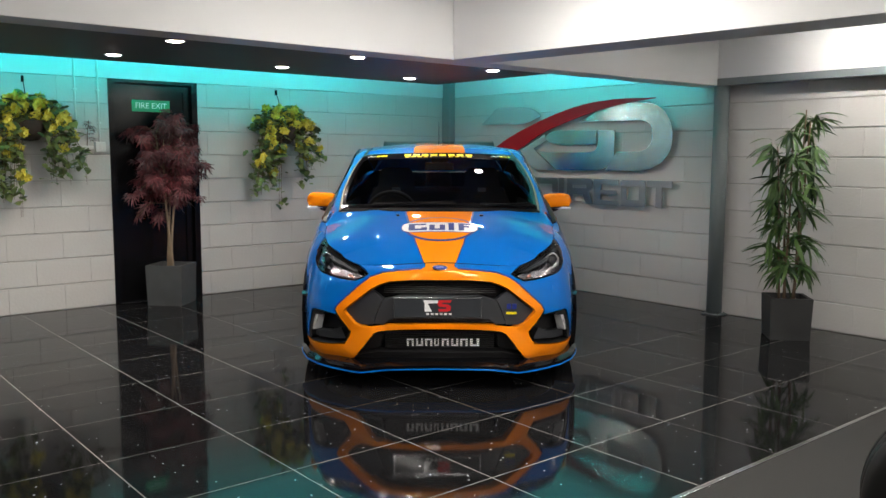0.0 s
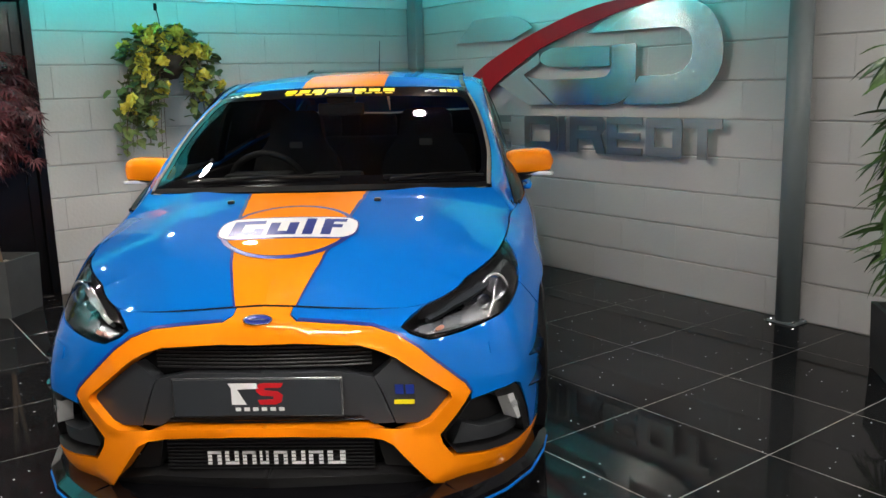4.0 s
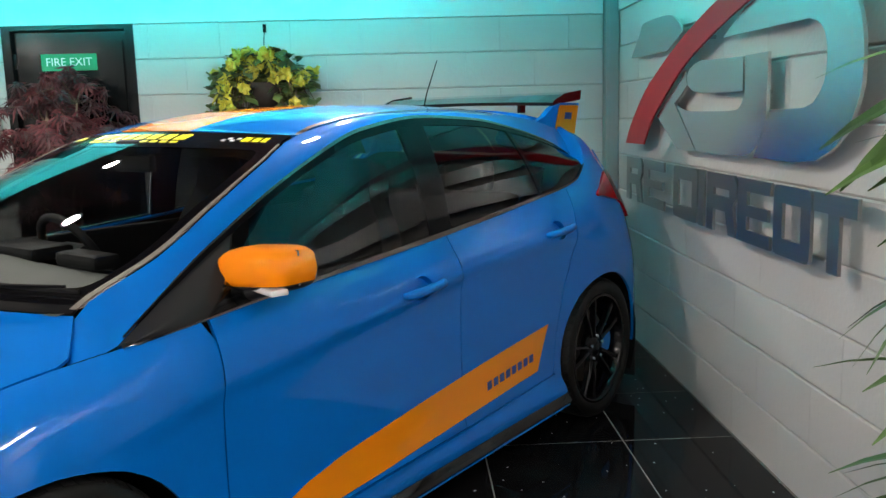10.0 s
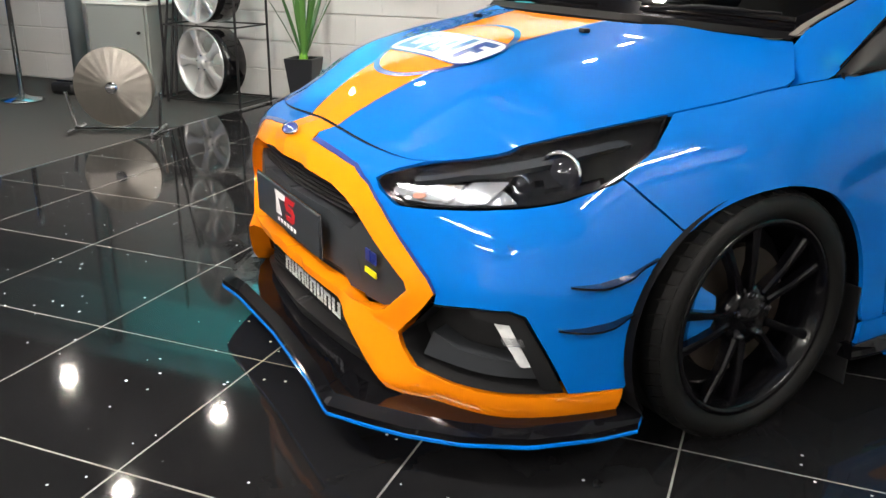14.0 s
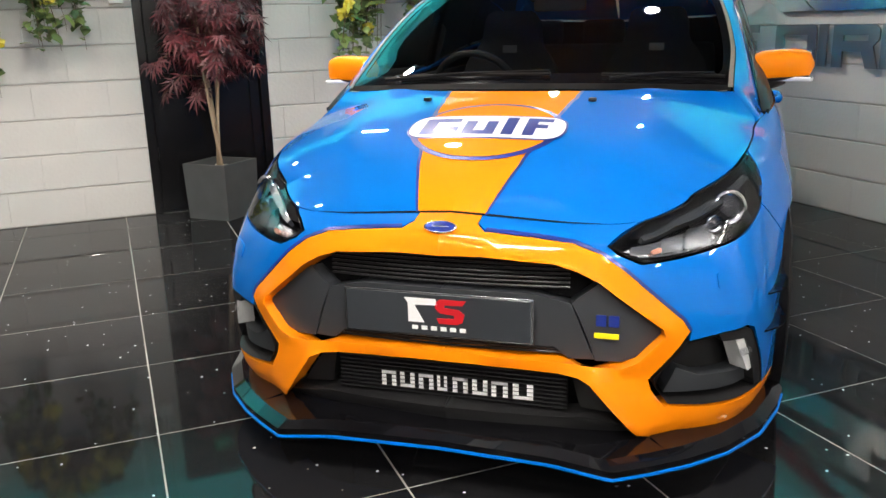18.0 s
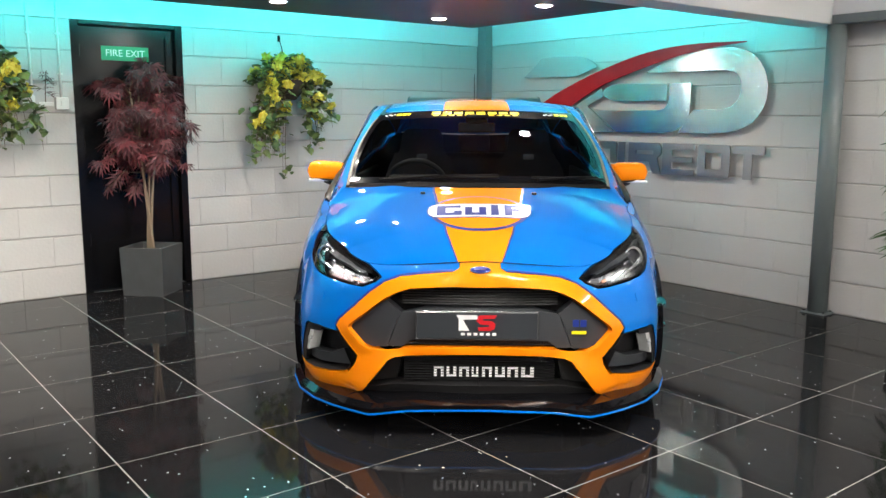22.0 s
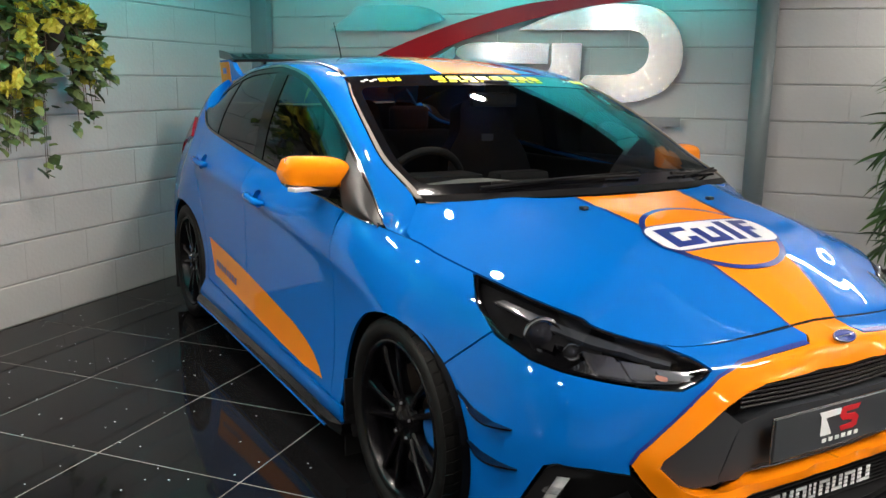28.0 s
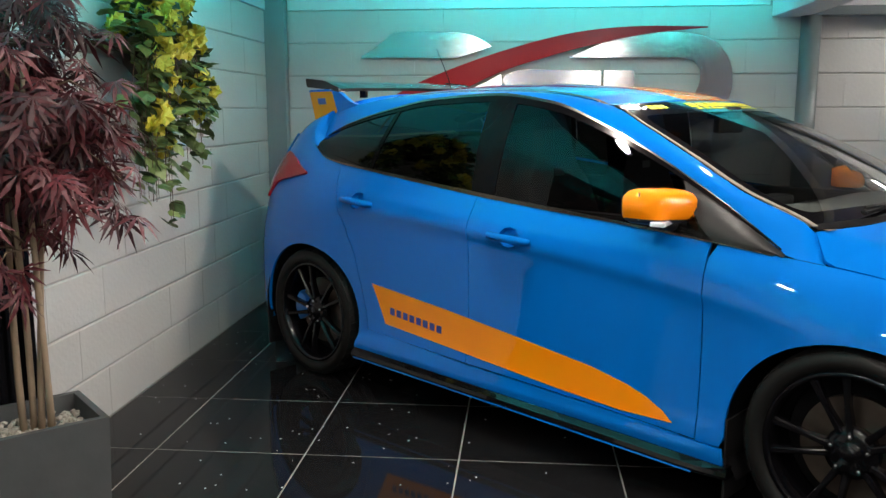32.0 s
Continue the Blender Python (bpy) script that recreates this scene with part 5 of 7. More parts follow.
for s in SIDES:
    q1 = [(1.10, 0.02)] + [(x, 0.02) for x in np.linspace(1.15, 1.325, 5)] + [(1.49, 0.97)] + [(x, 0.97) for x in np.linspace(1.45, 1.10, 6)]
    part("quarter_panel", patch(side_glass, q1, 0.05, mirror=s, lip=0.01), SATIN_BLACK, car, "black mirror sail panel", smooth=True)
    fw = strip((1.335, 1.50), (2.283, 2.268), n=14)
    part("front_window", patch(side_glass, fw, 0.07, mirror=s, lip=0.0), SIDE_GLASS, car, smooth=True).visible_shadow = False
    bp = strip((2.287, 2.272), (2.410, 2.420), b0=0.0, b1=1.0, n=4)
    part("b_pillar", patch(side_glass, bp, 0.05, lift=0.003, mirror=s, lip=0.012), PILLAR_BLACK, car, "gloss black door pillar", smooth=True)
    rw = strip((2.414, 2.424), (3.045, 2.965), n=12)
    part("rear_window", patch(side_glass, rw, 0.07, mirror=s, lip=0.0), PRIVACY, car, "dark tinted rear window", smooth=True).visible_shadow = False
    cp = strip((3.049, 2.969), (3.075, 2.998), b0=0.0, b1=1.0, n=3)
    part("window_divider", patch(side_glass, cp, 0.05, lift=0.003, mirror=s, lip=0.01), PILLAR_BLACK, car, smooth=True)
    qw = [(x, 0.02) for x in np.linspace(3.079, 3.56, 10)] + [(x, 0.97) for x in np.linspace(3.56, 3.002, 12)]
    part("quarter_window", patch(side_glass, qw, 0.06, mirror=s, lip=0.0), PRIVACY, car, "dark tinted quarter window", smooth=True).visible_shadow = False
    # dark frame over the window and bright-dark belt trim
    part("window_frame", patch(side_glass, [(x, 0.94) for x in np.linspace(1.30, 3.5, 40)] + [(x, 1.02) for x in np.linspace(3.58, 1.12, 40)], 0.05, lift=0.004, mirror=s, lip=0.008), PILLAR_BLACK, car, "black window frame with wind deflector", smooth=True)
    trim_l = [(x, -0.022) for x in np.linspace(1.09, 3.58, 40)] + [(x, 0.018) for x in np.linspace(3.58, 1.12, 40)]
    part("belt_trim", patch(side_glass, trim_l, 0.05, lift=0.007, mirror=s, lip=0.012), TRIM, car, smooth=True)
    rim_t = [(x, 1.0) for x in np.linspace(1.12, 3.56, 40)] + [(x, 1.028) for x in np.linspace(3.56, 1.12, 40)]
    part("window_trim", patch(side_glass, rim_t, 0.05, lift=0.007, mirror=s, lip=0.006), TRIM, car, "thin satin trim round the side windows", smooth=True)
    # handles
    for x, z in ((2.145, 0.838), (3.07, 0.912)):
        p = belt(*by_x(x, z))
        pts = [(x + d, s * (p[1] + h), z + 0.07 * d) for d, h in ((-0.105, 0.004), (-0.09, 0.022), (-0.03, 0.030), (0.04, 0.030), (0.085, 0.022), (0.10, 0.004))]
        h = part("door_handle", tube(pts, [0.010, 0.015, 0.016, 0.016, 0.016, 0.010], 10), BLUE, car, smooth=True)
        part("handle_cup", patch(belt, cup(0 if x < 2.5 else 1), 0.02, lift=-0.022, mirror=s, lip=-0.022), BLUE, h, smooth=True)
    # flank stripe
    st = [(2.968, 0.538), (2.876, 0.362), (2.4, 0.325), (1.9, 0.288), (1.62, 0.274), (1.41, 0.281), (1.45, 0.312), (1.52, 0.346), (1.60, 0.372), (1.75, 0.402), (2.1, 0.445), (2.5, 0.49)]
    fs = part("flank_stripe", patch(belt, xz(st, 0.04), 0.04, lift=0.0022, mirror=s, lip=0), ORANGE, car, "orange flank stripe with small dark marking", smooth=True)
    for i in range(8):
        x = 2.845 - 0.042 * i if s > 0 else 2.845 - 0.042 * i
        zc = 0.428 - 0.0042 * i
        part("marking", patch(belt, xz([(x, zc + 0.016), (x - 0.030, zc + 0.013), (x - 0.030, zc - 0.019), (x, zc - 0.016)], 0.02), 0.02, lift=0.0036, mirror=s, lip=0), NAVY, fs, smooth=True)

# tail gate between shoulder and roof
for s in SIDES:
    def gate(a, b):
        lo_p = np.array([np.interp(a, _ga, r) for r in (_railx, _raily, _railz)])
        f = (a - at_plan_top(3.61)) / (A_END - at_plan_top(3.61))
        y = lo_p[1] * 0.815
        hi_p = np.array((3.62, y, float(roof(3.62, min(1, y / 0.545))[2])))
        p = lo_p + (hi_p - lo_p) * b
        return p + np.array((0.03, 0.01, 0.012)) * math.sin(math.pi * b)
    a0 = at_plan_top(3.61)
    def rear_pillar(a, b):
        k = at_plan_top(3.57)
        foot = np.array([np.interp(k, _ga, r) for r in (_railx, _raily, _railz)])
        d, u = dlo_top(3.606), upper(1.0)
        e = foot + (d - foot) * b / 0.3 if b < 0.3 else d + (u - d) * (b - 0.3) / 0.7
        return e + (gate(a0, b) - e) * a + np.array((0, 0.012, 0.004)) * math.sin(math.pi * a) * math.sin(math.pi * b)
    a0 = at_plan_top(3.61)
    part("rear_pillar", patch(rear_pillar, [(-0.05, 0), (1.05, 0), (1.05, 1), (-0.05, 1)], 0.15, mirror=s, lip=0.0), BLUE, car, smooth=True)
    part("tailgate", patch(gate, [(a0, 0), (A_END, 0), (A_END, 1), (a0, 1)], 0.08, mirror=s, lip=0.0), BLUE, car, smooth=True)

# --- splitter, skirts, canards, flaps
LIP_X = [-0.075, -0.085, -0.095, -0.03, 0.03, 0.12, 0.25, 0.40, 0.50]
LIP_Y = [0.0, 0.30, 0.455, 0.55, 0.63, 0.725, 0.81, 0.86, 0.878]
LIP_Z = [0.140, 0.138, 0.124, 0.122, 0.122, 0.124, 0.126, 0.130, 0.134]


def lip_bm(s, z0, z1, grow, inner=0.16):
    bm = bmesh.new()
    rows = []
    n = len(LIP_X)
    t = np.linspace(0, n - 1, 60)
    fx, fy, fz = (np.interp(t, range(n), c) for c in (LIP_X, LIP_Y, LIP_Z))
    for i in range(60):
        x, y, z = fx[i], fy[i], fz[i]
        dx = -grow if y < 0.5 else -grow * 0.7
        rows.append([bm.verts.new(c) for c in ((x + dx, s * (y + (grow if y > 0.5 else 0)), z + z0), (x + inner * (1 if y < 0.6 else 0.5), s * y * 0.86, z + z0), (x + inner * (1 if y < 0.6 else 0.5), s * y * 0.86, z + z1 + 0.028), (x + 0.030, s * (y - (0.02 if y > 0.4 else 0)), z + z1 + 0.016), (x + dx, s * (y + (grow if y > 0.5 else 0)), z + z1))])
    for r0, r1 in zip(rows, rows[1:]):
        for k in range(5):
            bm.faces.new((r0[k], r0[(k + 1) % 5], r1[(k + 1) % 5], r1[k]))
    bm.faces.new(rows[0]); bm.faces.new(rows[-1])
    return bm


for s in SIDES:
    part("splitter", lip_bm(s, -0.012, 0.006, 0.0), GLOSS_BLACK, car, "gloss black front splitter with blue lower edge")
    part("splitter_edge", lip_bm(s, -0.019, -0.0125, 0.003), BLUE, car)
    # side skirt
    bm = bmesh.new()
    rows = []
    for x in np.linspace(1.205, 3.06, 24):
        p = belt(*by_x(x, sill(x) + 0.015))
        z, y = sill(x), p[1] + 0.036
        y2 = y + 0.022 * min(1, (x - 1.19) / 0.12)
        rows.append([bm.verts.new(c) for c in ((x, s * (y - 0.03), z + 0.012), (x, s * y, z + 0.010), (x, s * (y2 - 0.004), z - 0.008), (x, s * y2, z - 0.022), (x, s * (y2 - 0.004), z - 0.032), (x, s * (y - 0.10), z - 0.035))])
    for r0, r1 in zip(rows, rows[1:]):
        for k in range(6):
            bm.faces.new((r0[k], r0[(k + 1) % 6], r1[(k + 1) % 6], r1[k]))
    bm.faces.new(rows[0]); bm.faces.new(rows[-1])
    sk = part("side_skirt", bm, GLOSS_BLACK, car, "gloss black side skirt with blue edge", smooth=False)
    part("skirt_edge", tube([(x, s * (belt(*by_x(x, sill(x) + 0.015))[1] + 0.0555), sill(x) - 0.033) for x in np.linspace(1.32, 3.05, 14)], 0.003, 6), BLUE, sk)
    # canards
    for pts in ([(0.335, 0.476), (0.40, 0.478), (0.47, 0.492), (0.535, 0.522)], [(0.312, 0.378), (0.37, 0.379), (0.43, 0.386), (0.482, 0.402)]):
        bm = bmesh.new()
        rows = []
        for i, (x, z) in enumerate(dense(pts, 0.02, False)):
            p = belt(*by_x(x, z))
            w = 0.034 * math.sin(math.pi * min(0.92, 0.05 + i / 11))
            d = Vector((-0.35, 0.93, 0)) * w
            rows.append([bm.verts.new((p[0] + o[0], s * (p[1] + o[1]), z + dz)) for o, dz in (((0, -0.01), 0.004), ((d.x, d.y), 0.006), ((d.x, d.y), 0.001), ((0, -0.01), -0.005))])
        for r0, r1 in zip(rows, rows[1:]):
            for k in range(4):
                bm.faces.new((r0[k], r0[(k + 1) % 4], r1[(k + 1) % 4], r1[k]))
        bm.faces.new(rows[0]); bm.faces.new(rows[-1])
        part("canard", bm, GLOSS_BLACK, car, "gloss black bumper canard")
    part("mud_flap", box((0.008, 0.17, 0.28), (1.222, s * 0.80, 0.20), 0.003), SATIN_BLACK, car)
    part("mud_flap", box((0.008, 0.17, 0.30), (3.845, s * 0.785, 0.23), 0.003), SATIN_BLACK, car)
    # arch lips and liners
    for i in (0, 1):
        bm = bmesh.new()
        ring0, ring1 = [], []
        for x, z in arch(i, 0.012):
            ring0.append(bm.verts.new((x, s * 0.872, z))); ring1.append(bm.verts.new((x, s * 0.50, z)))
        for k in range(len(ring0) - 1):
            bm.faces.new((ring0[k], ring0[k + 1], ring1[k + 1], ring1[k]))
        bm.faces.new(ring1)
        part("arch_liner", bm, MATT_BLACK, car, smooth=False)

# --- mirrors
for s in SIDES:
    mir = part("door_mirror", bmesh.new(), SATIN_BLACK, car, "orange-capped door mirror with black base")
    rows = []
    bm = bmesh.new()
    for t in np.linspace(0, 1, 14):
        y = 0.760 + 0.228 * t
        e = (1 - abs(2 * t - 1) ** 4.5) ** 0.5
        rx, rz = 0.050 + 0.055 * e * (1 - 0.2 * t), 0.012 + 0.045 * e * (1 + 0.1 * t)
        cx, cz = 1.498 + 0.045 * t, 1.010 + 0.002 * t
        rows.append([bm.verts.new((cx + rx * math.copysign(abs(math.cos(a)) ** 0.6, math.cos(a)) * (0.55 if math.cos(a) > 0 else 1), s * y, cz + rz * math.copysign(abs(math.sin(a)) ** 0.6, math.sin(a)))) for a in np.linspace(0, 2 * math.pi, 24, endpoint=False)])
    for r0, r1 in zip(rows, rows[1:]):
        for k in range(24):
            bm.faces.new((r0[k], r0[(k + 1) % 24], r1[(k + 1) % 24], r1[k]))
    bm.faces.new(rows[0]); bm.faces.new(rows[-1])
    low_b = bm.copy()
    for bmx, keep in ((bm, 1), (low_b, -1)):
        geom = bmx.verts[:] + bmx.edges[:] + bmx.faces[:]
        bmesh.ops.bisect_plane(bmx, geom=geom, plane_co=(0, 0, 0.927), plane_no=(0, -0.05 * s, 1), clear_outer=keep < 0, clear_inner=keep > 0)
    part("mirror_cap", bm, ORANGE, mir, "orange mirror cap", smooth=True)
    bmesh.ops.holes_fill(low_b, edges=low_b.edges)
    part("mirror_base", low_b, SATIN_BLACK, mir, smooth=True)
    part("mirror_arm", tube([(1.47, s * 0.79, 0.935), (1.480, s * 0.83, 0.948), (1.505, s * 0.88, 0.962)], [0.034, 0.026, 0.024], 12), SATIN_BLACK, mir, smooth=True)
    part("side_indicator", box((0.050, 0.120, 0.017), (1.462, s * 0.922, 0.9625), 0.006, turn=Matrix.Rotation(0.28 * s, 4, "Z")), LAMP_CLEAR, mir, "clear side indicator")
    part("mirror_face", box((0.006, 0.20, 0.095), (1.535, s * 0.878, 1.015), 0.003, turn=Matrix.Rotation(0.18 * s, 4, "Z")), CHROME, mir)

# --- roof spoiler, aerial, wipers
sp = part("roof_spoiler", bmesh.new(), GLOSS_BLACK, car, "large black rear wing with orange end plates")
bm = bmesh.new()
rows = []
for y in np.linspace(-0.545, 0.545, 13):
    k = 0.03 * (y / 0.5) ** 2
    rows.append([bm.verts.new(c) for c in ((3.57 + k, y, 1.450 - 0.3 * k), (3.71, y, 1.478), (3.865, y, 1.492), (3.87, y, 1.482), (3.73, y, 1.452), (3.57 + k, y, 1.434 - 0.3 * k))])
for r0, r1 in zip(rows, rows[1:]):
    for k in range(6):
        bm.faces.new((r0[k], r0[(k + 1) % 6], r1[(k + 1) % 6], r1[k]))
bm.faces.new(rows[0]); bm.faces.new(rows[-1])
part("wing_blade", bm, GLOSS_BLACK, sp)
for s in SIDES:
    m = Matrix(((1, 0, 0, 0), (0, 0, 0.008, 0.545 * s - 0.004), (0, 1, 0, 0), (0, 0, 0, 1)))
    part("blade_end", plate(rounded([(3.60, 1.446), (3.72, 1.484), (3.885, 1.500), (3.875, 1.452), (3.70, 1.437)], 0.006), 1.0, m=m), GLOSS_BLACK, sp)
    part("blade_strut", box((0.05, 0.018, 0.05), (3.62, 0.36 * s, 1.418), 0.003), GLOSS_BLACK, sp)
part("lower_blade", patch(roof, [(3.50, -0.86), (3.64, -0.9), (3.64, 0.9), (3.50, 0.86)], 0.06, lift=0.02, lip=0.03), BLUE, sp, smooth=True)
for s in SIDES:
    m = Matrix(((1, 0, 0, 0), (0, 0, -0.03 * s, 0.558 * s), (0, 1, 0, 0), (0, 0, 0, 1)))
    end = plate(rounded([(3.42, 1.350), (3.50, 1.372), (3.585, 1.420), (3.68, 1.438), (3.845, 1.436), (3.825, 1.38), (3.785, 1.255), (3.70, 1.245), (3.55, 1.290)], 0.012), 1.0, m=m)
    ep = part("end_plate", end, BLUE, sp)
    m2 = Matrix(((1, 0, 0, 0), (0, 0, 0.002 * s, 0.5585 * s), (0, 1, 0, 0), (0, 0, 0, 1)))
    part("end_plate_panel", plate(rounded([(3.645, 1.427), (3.835, 1.425), (3.787, 1.266), (3.60, 1.318)], 0.012), 1.0, m=m2), ORANGE, ep, "orange end plate with small blue mark")
    m3 = Matrix(((1, 0, 0, 0), (0, 0, 0.003 * s, 0.559 * s), (0, 1, 0, 0), (0, 0, 0, 1)))
    part("end_plate_mark", plate([(3.70, 1.392), (3.765, 1.390), (3.755, 1.358), (3.69, 1.360)], 1.0, m=m3), NAVY, ep)
ar = part("aerial", tube([(3.30, 0, 1.42), (3.33, 0, 1.50), (3.42, 0, 1.66)], [0.004, 0.003, 0.002], 6), MATT_BLACK, car, "thin black roof aerial")
part("aerial_base", lathe([(0.022, 0), (0.018, 0.014), (0.006, 0.024)], 14), MATT_BLACK, ar, m=pose(3.30, 0, 1.412), smooth=True)
for y0, y1 in ((0.50, -0.10), (-0.30, -0.62)):
    p0, p1 = ws(y0 / 0.68, 0.03), ws(y1 / 0.68, 0.08)
    w = part("wiper", tube([tuple(p0 + (0, 0, 0.022)), tuple(0.5 * (p0 + p1) + np.array((-0.03, 0, 0.030))), tuple(p1 + (-0.005, 0, 0.02))], [0.007, 0.005, 0.004], 8), MATT_BLACK, car)
    part("wiper_blade", tube([tuple(ws(yy / 0.68, 0.075) + (-0.003, 0, 0.012)) for yy in np.linspace(y0 * 0.9, y1 * 1.05, 7)], 0.006, 6), RUBBER, w)

# --- wheels
def wheel(parent, m, tyre_r, rim_r, width, rim_mat, spokes=10, disc=True, caliper=None, face=1.0, spoke_w=0.016, twin=True, name="wheel", tyred=True):
    """A wheel round its y axis; its outer face looks to -y."""
    h = width / 2
    w = new(name)
    w.parent, w.matrix_basis = parent, m
    t = tyre_r
    if not tyred:
        part("barrel", lathe([(rim_r + 0.003, -h + 0.018), (rim_r - 0.008, -h + 0.05), (rim_r - 0.012, 0.03), (rim_r + 0.003, h - 0.006), (rim_r - 0.002, h), (rim_r - 0.018, 0.03)], 56, "y", close=True), GLOSS_BLACK, w, "black barrel of the rim", smooth=True)
    else:
        part("tyre", lathe([(rim_r + 0.004, -h + 0.012), (rim_r + 0.022, -h + 0.002), (t - 0.040, -h - 0.004), (t - 0.014, -h + 0.006), (t - 0.004, -h + 0.028), (t, -h + 0.05), (t, -0.036), (t - 0.006, -0.033), (t - 0.006, -0.027), (t, -0.024), (t, 0.024), (t - 0.006, 0.027), (t - 0.006, 0.033), (t, 0.036), (t, h - 0.05), (t - 0.014, h - 0.006), (t - 0.040, h + 0.004), (rim_r + 0.004, h - 0.012)], 64, "y", close=True), RUBBER, w, smooth=True)
    tb = bmesh.new()
    for i in range(56 if disc else 0):
        a0, a1 = 2 * math.pi * i / 56, 2 * math.pi * (i + 0.80) / 56
        skew = 0.05
        ring = []
        for r, y, k in ((t - 0.012, -h + 0.006, 0.0), (t - 0.009, -h + 0.006, 0.0), (t - 0.0005, -h + 0.030, 0.4), (t + 0.0006, -h + 0.052, 1.0), (t - 0.006, -h + 0.054, 1.0)):
            ring.append([tb.verts.new((r * math.cos(a + k * skew), y, r * math.sin(a + k * skew))) for a in (a0, a1)])
        for q0, q1 in zip(ring, ring[1:]):
            tb.faces.new((q0[0], q0[1], q1[1], q1[0]))
        for e in (0, 1):
            tb.faces.new([q[e] for q in ring])
    if disc:
        part("tyre_tread", tb, RUBBER, w)
    part("rim", lathe([(rim_r + 0.006, -h + 0.008), (rim_r + 0.006, -h + 0.016), (rim_r - 0.004, -h + 0.02), (rim_r - 0.016, -h + 0.05), (rim_r - 0.024, 0.0), (rim_r - 0.01, h - 0.01), (rim_r - 0.014, h - 0.01), (rim_r - 0.030, 0.0), (rim_r - 0.022, -h + 0.05), (rim_r - 0.012, -h + 0.018), (rim_r - 0.006, -h + 0.008)], 64, "y", close=True), rim_mat, w, smooth=True)
    yf = -h + 0.022
    part("hub", lathe([(0.0, yf + 0.002), (0.028, yf + 0.002), (0.032, yf + 0.008), (0.050, yf + 0.012), (0.078, yf + 0.018), (0.08, yf + 0.05), (0.0, yf + 0.05)], 32, "y"), rim_mat, w, smooth=True)
    part("centre_cap", lathe([(0.0, yf - 0.003), (0.024, yf - 0.002), (0.027, yf + 0.004), (0.0, yf + 0.006)], 24, "y"), rim_mat, w, smooth=True)
    for i in range(5):
        a = 2 * math.pi * (i + 0.25) / 5
        part("wheel_nut", lathe([(0.0, yf - 0.002), (0.007, yf - 0.001), (0.0095, yf + 0.006), (0.0095, yf + 0.016)], 6, "y"), CHROME, w, m=pose(0.055 * math.cos(a), 0, 0.055 * math.sin(a)))
    sb = bmesh.new()
    off = 0.022 if twin else 0.0
    r0, r1, rm = 0.066, rim_r - 0.010, (rim_r + 0.04) / 2
    rows = []
    for r, wd, y0, y1 in ((r0, spoke_w * 1.15, yf + 0.010, yf + 0.045), (rm, spoke_w * 0.85, yf + 0.002, yf + 0.030), (r1, spoke_w * (1.35 if twin else 1.9), yf + 0.0, yf + 0.026)):
        rows.append([sb.verts.new(c) for c in ((r, y1, -wd), (r, y0 + 0.006, -wd), (r, y0, -wd * 0.55), (r, y0, wd * 0.55), (r, y0 + 0.006, wd), (r, y1, wd))])
    for q0, q1 in zip(rows, rows[1:]):
        for k in range(6):
            sb.faces.new((q0[k], q0[(k + 1) % 6], q1[(k + 1) % 6], q1[k]))
    sb.faces.new(rows[0]); sb.faces.new(rows[-1])
    first_s = part("spoke", sb, rim_mat, w)
    for i in range(spokes):
        pair = (i % 2) * 2 - 1
        a = 2 * math.pi * ((i // 2 + 0.5) / (spokes / 2)) + pair * (0.21 if twin else math.pi / spokes)
        mm = Matrix.Rotation(-a, 4, "Y")
        if i == 0:
            first_s.matrix_basis = mm
        else:
            data_ob("spoke", first_s.data, w, mm)
    if disc:
        part("brake_disc", lathe([(0.06, -0.03), (0.165, -0.03), (0.165, -0.004), (0.06, -0.004)], 48, "y"), DISC_IRON, w)
        part("inner_drum", lathe([(0.0, 0.02), (rim_r - 0.03, 0.02), (rim_r - 0.03, 0.035), (0.0, 0.035)], 40, "y"), MATT_BLACK, w)
    if caliper is not None:
        cb = bmesh.new()
        rows = []
        for k in range(9):
            a = caliper + (k - 4) * 0.105
            e = 0.012 * math.cos((k - 4) / 4 * 1.4)
            ca, sa = math.cos(a), math.sin(a)
            rows.append([cb.verts.new((r * ca, y, r * sa)) for r, y in ((0.118 - e, -0.052 - e), (0.178 + 0.5 * e, -0.052 - e), (0.188, -0.03), (0.188, 0.015), (0.118 - e, 0.015))])
        for q0, q1 in zip(rows, rows[1:]):
            for k in range(5):
                cb.faces.new((q0[k], q0[(k + 1) % 5], q1[(k + 1) % 5], q1[k]))
        cb.faces.new(rows[0]); cb.faces.new(rows[-1])
        cal = part("brake_caliper", cb, CALIPER, w, "blue brake caliper")
    return w


for i, x in enumerate(HUBS):
    for s in SIDES:
        y = 0.772 if i == 0 else 0.775
        turn = 0 if s < 0 else 180
        cal = (math.pi if s < 0 else 0.0) if i == 0 else (0.0 if s < 0 else math.pi)
        if i == 0:
            cal += 0.15 * (1 if s > 0 else -1)
        wheel(car, pose(x, s * y, HUB_Z, 0, 0, turn), TYRE_R, 0.247, 0.225, RIM_BLACK, 10, True, cal, spoke_w=0.0100)

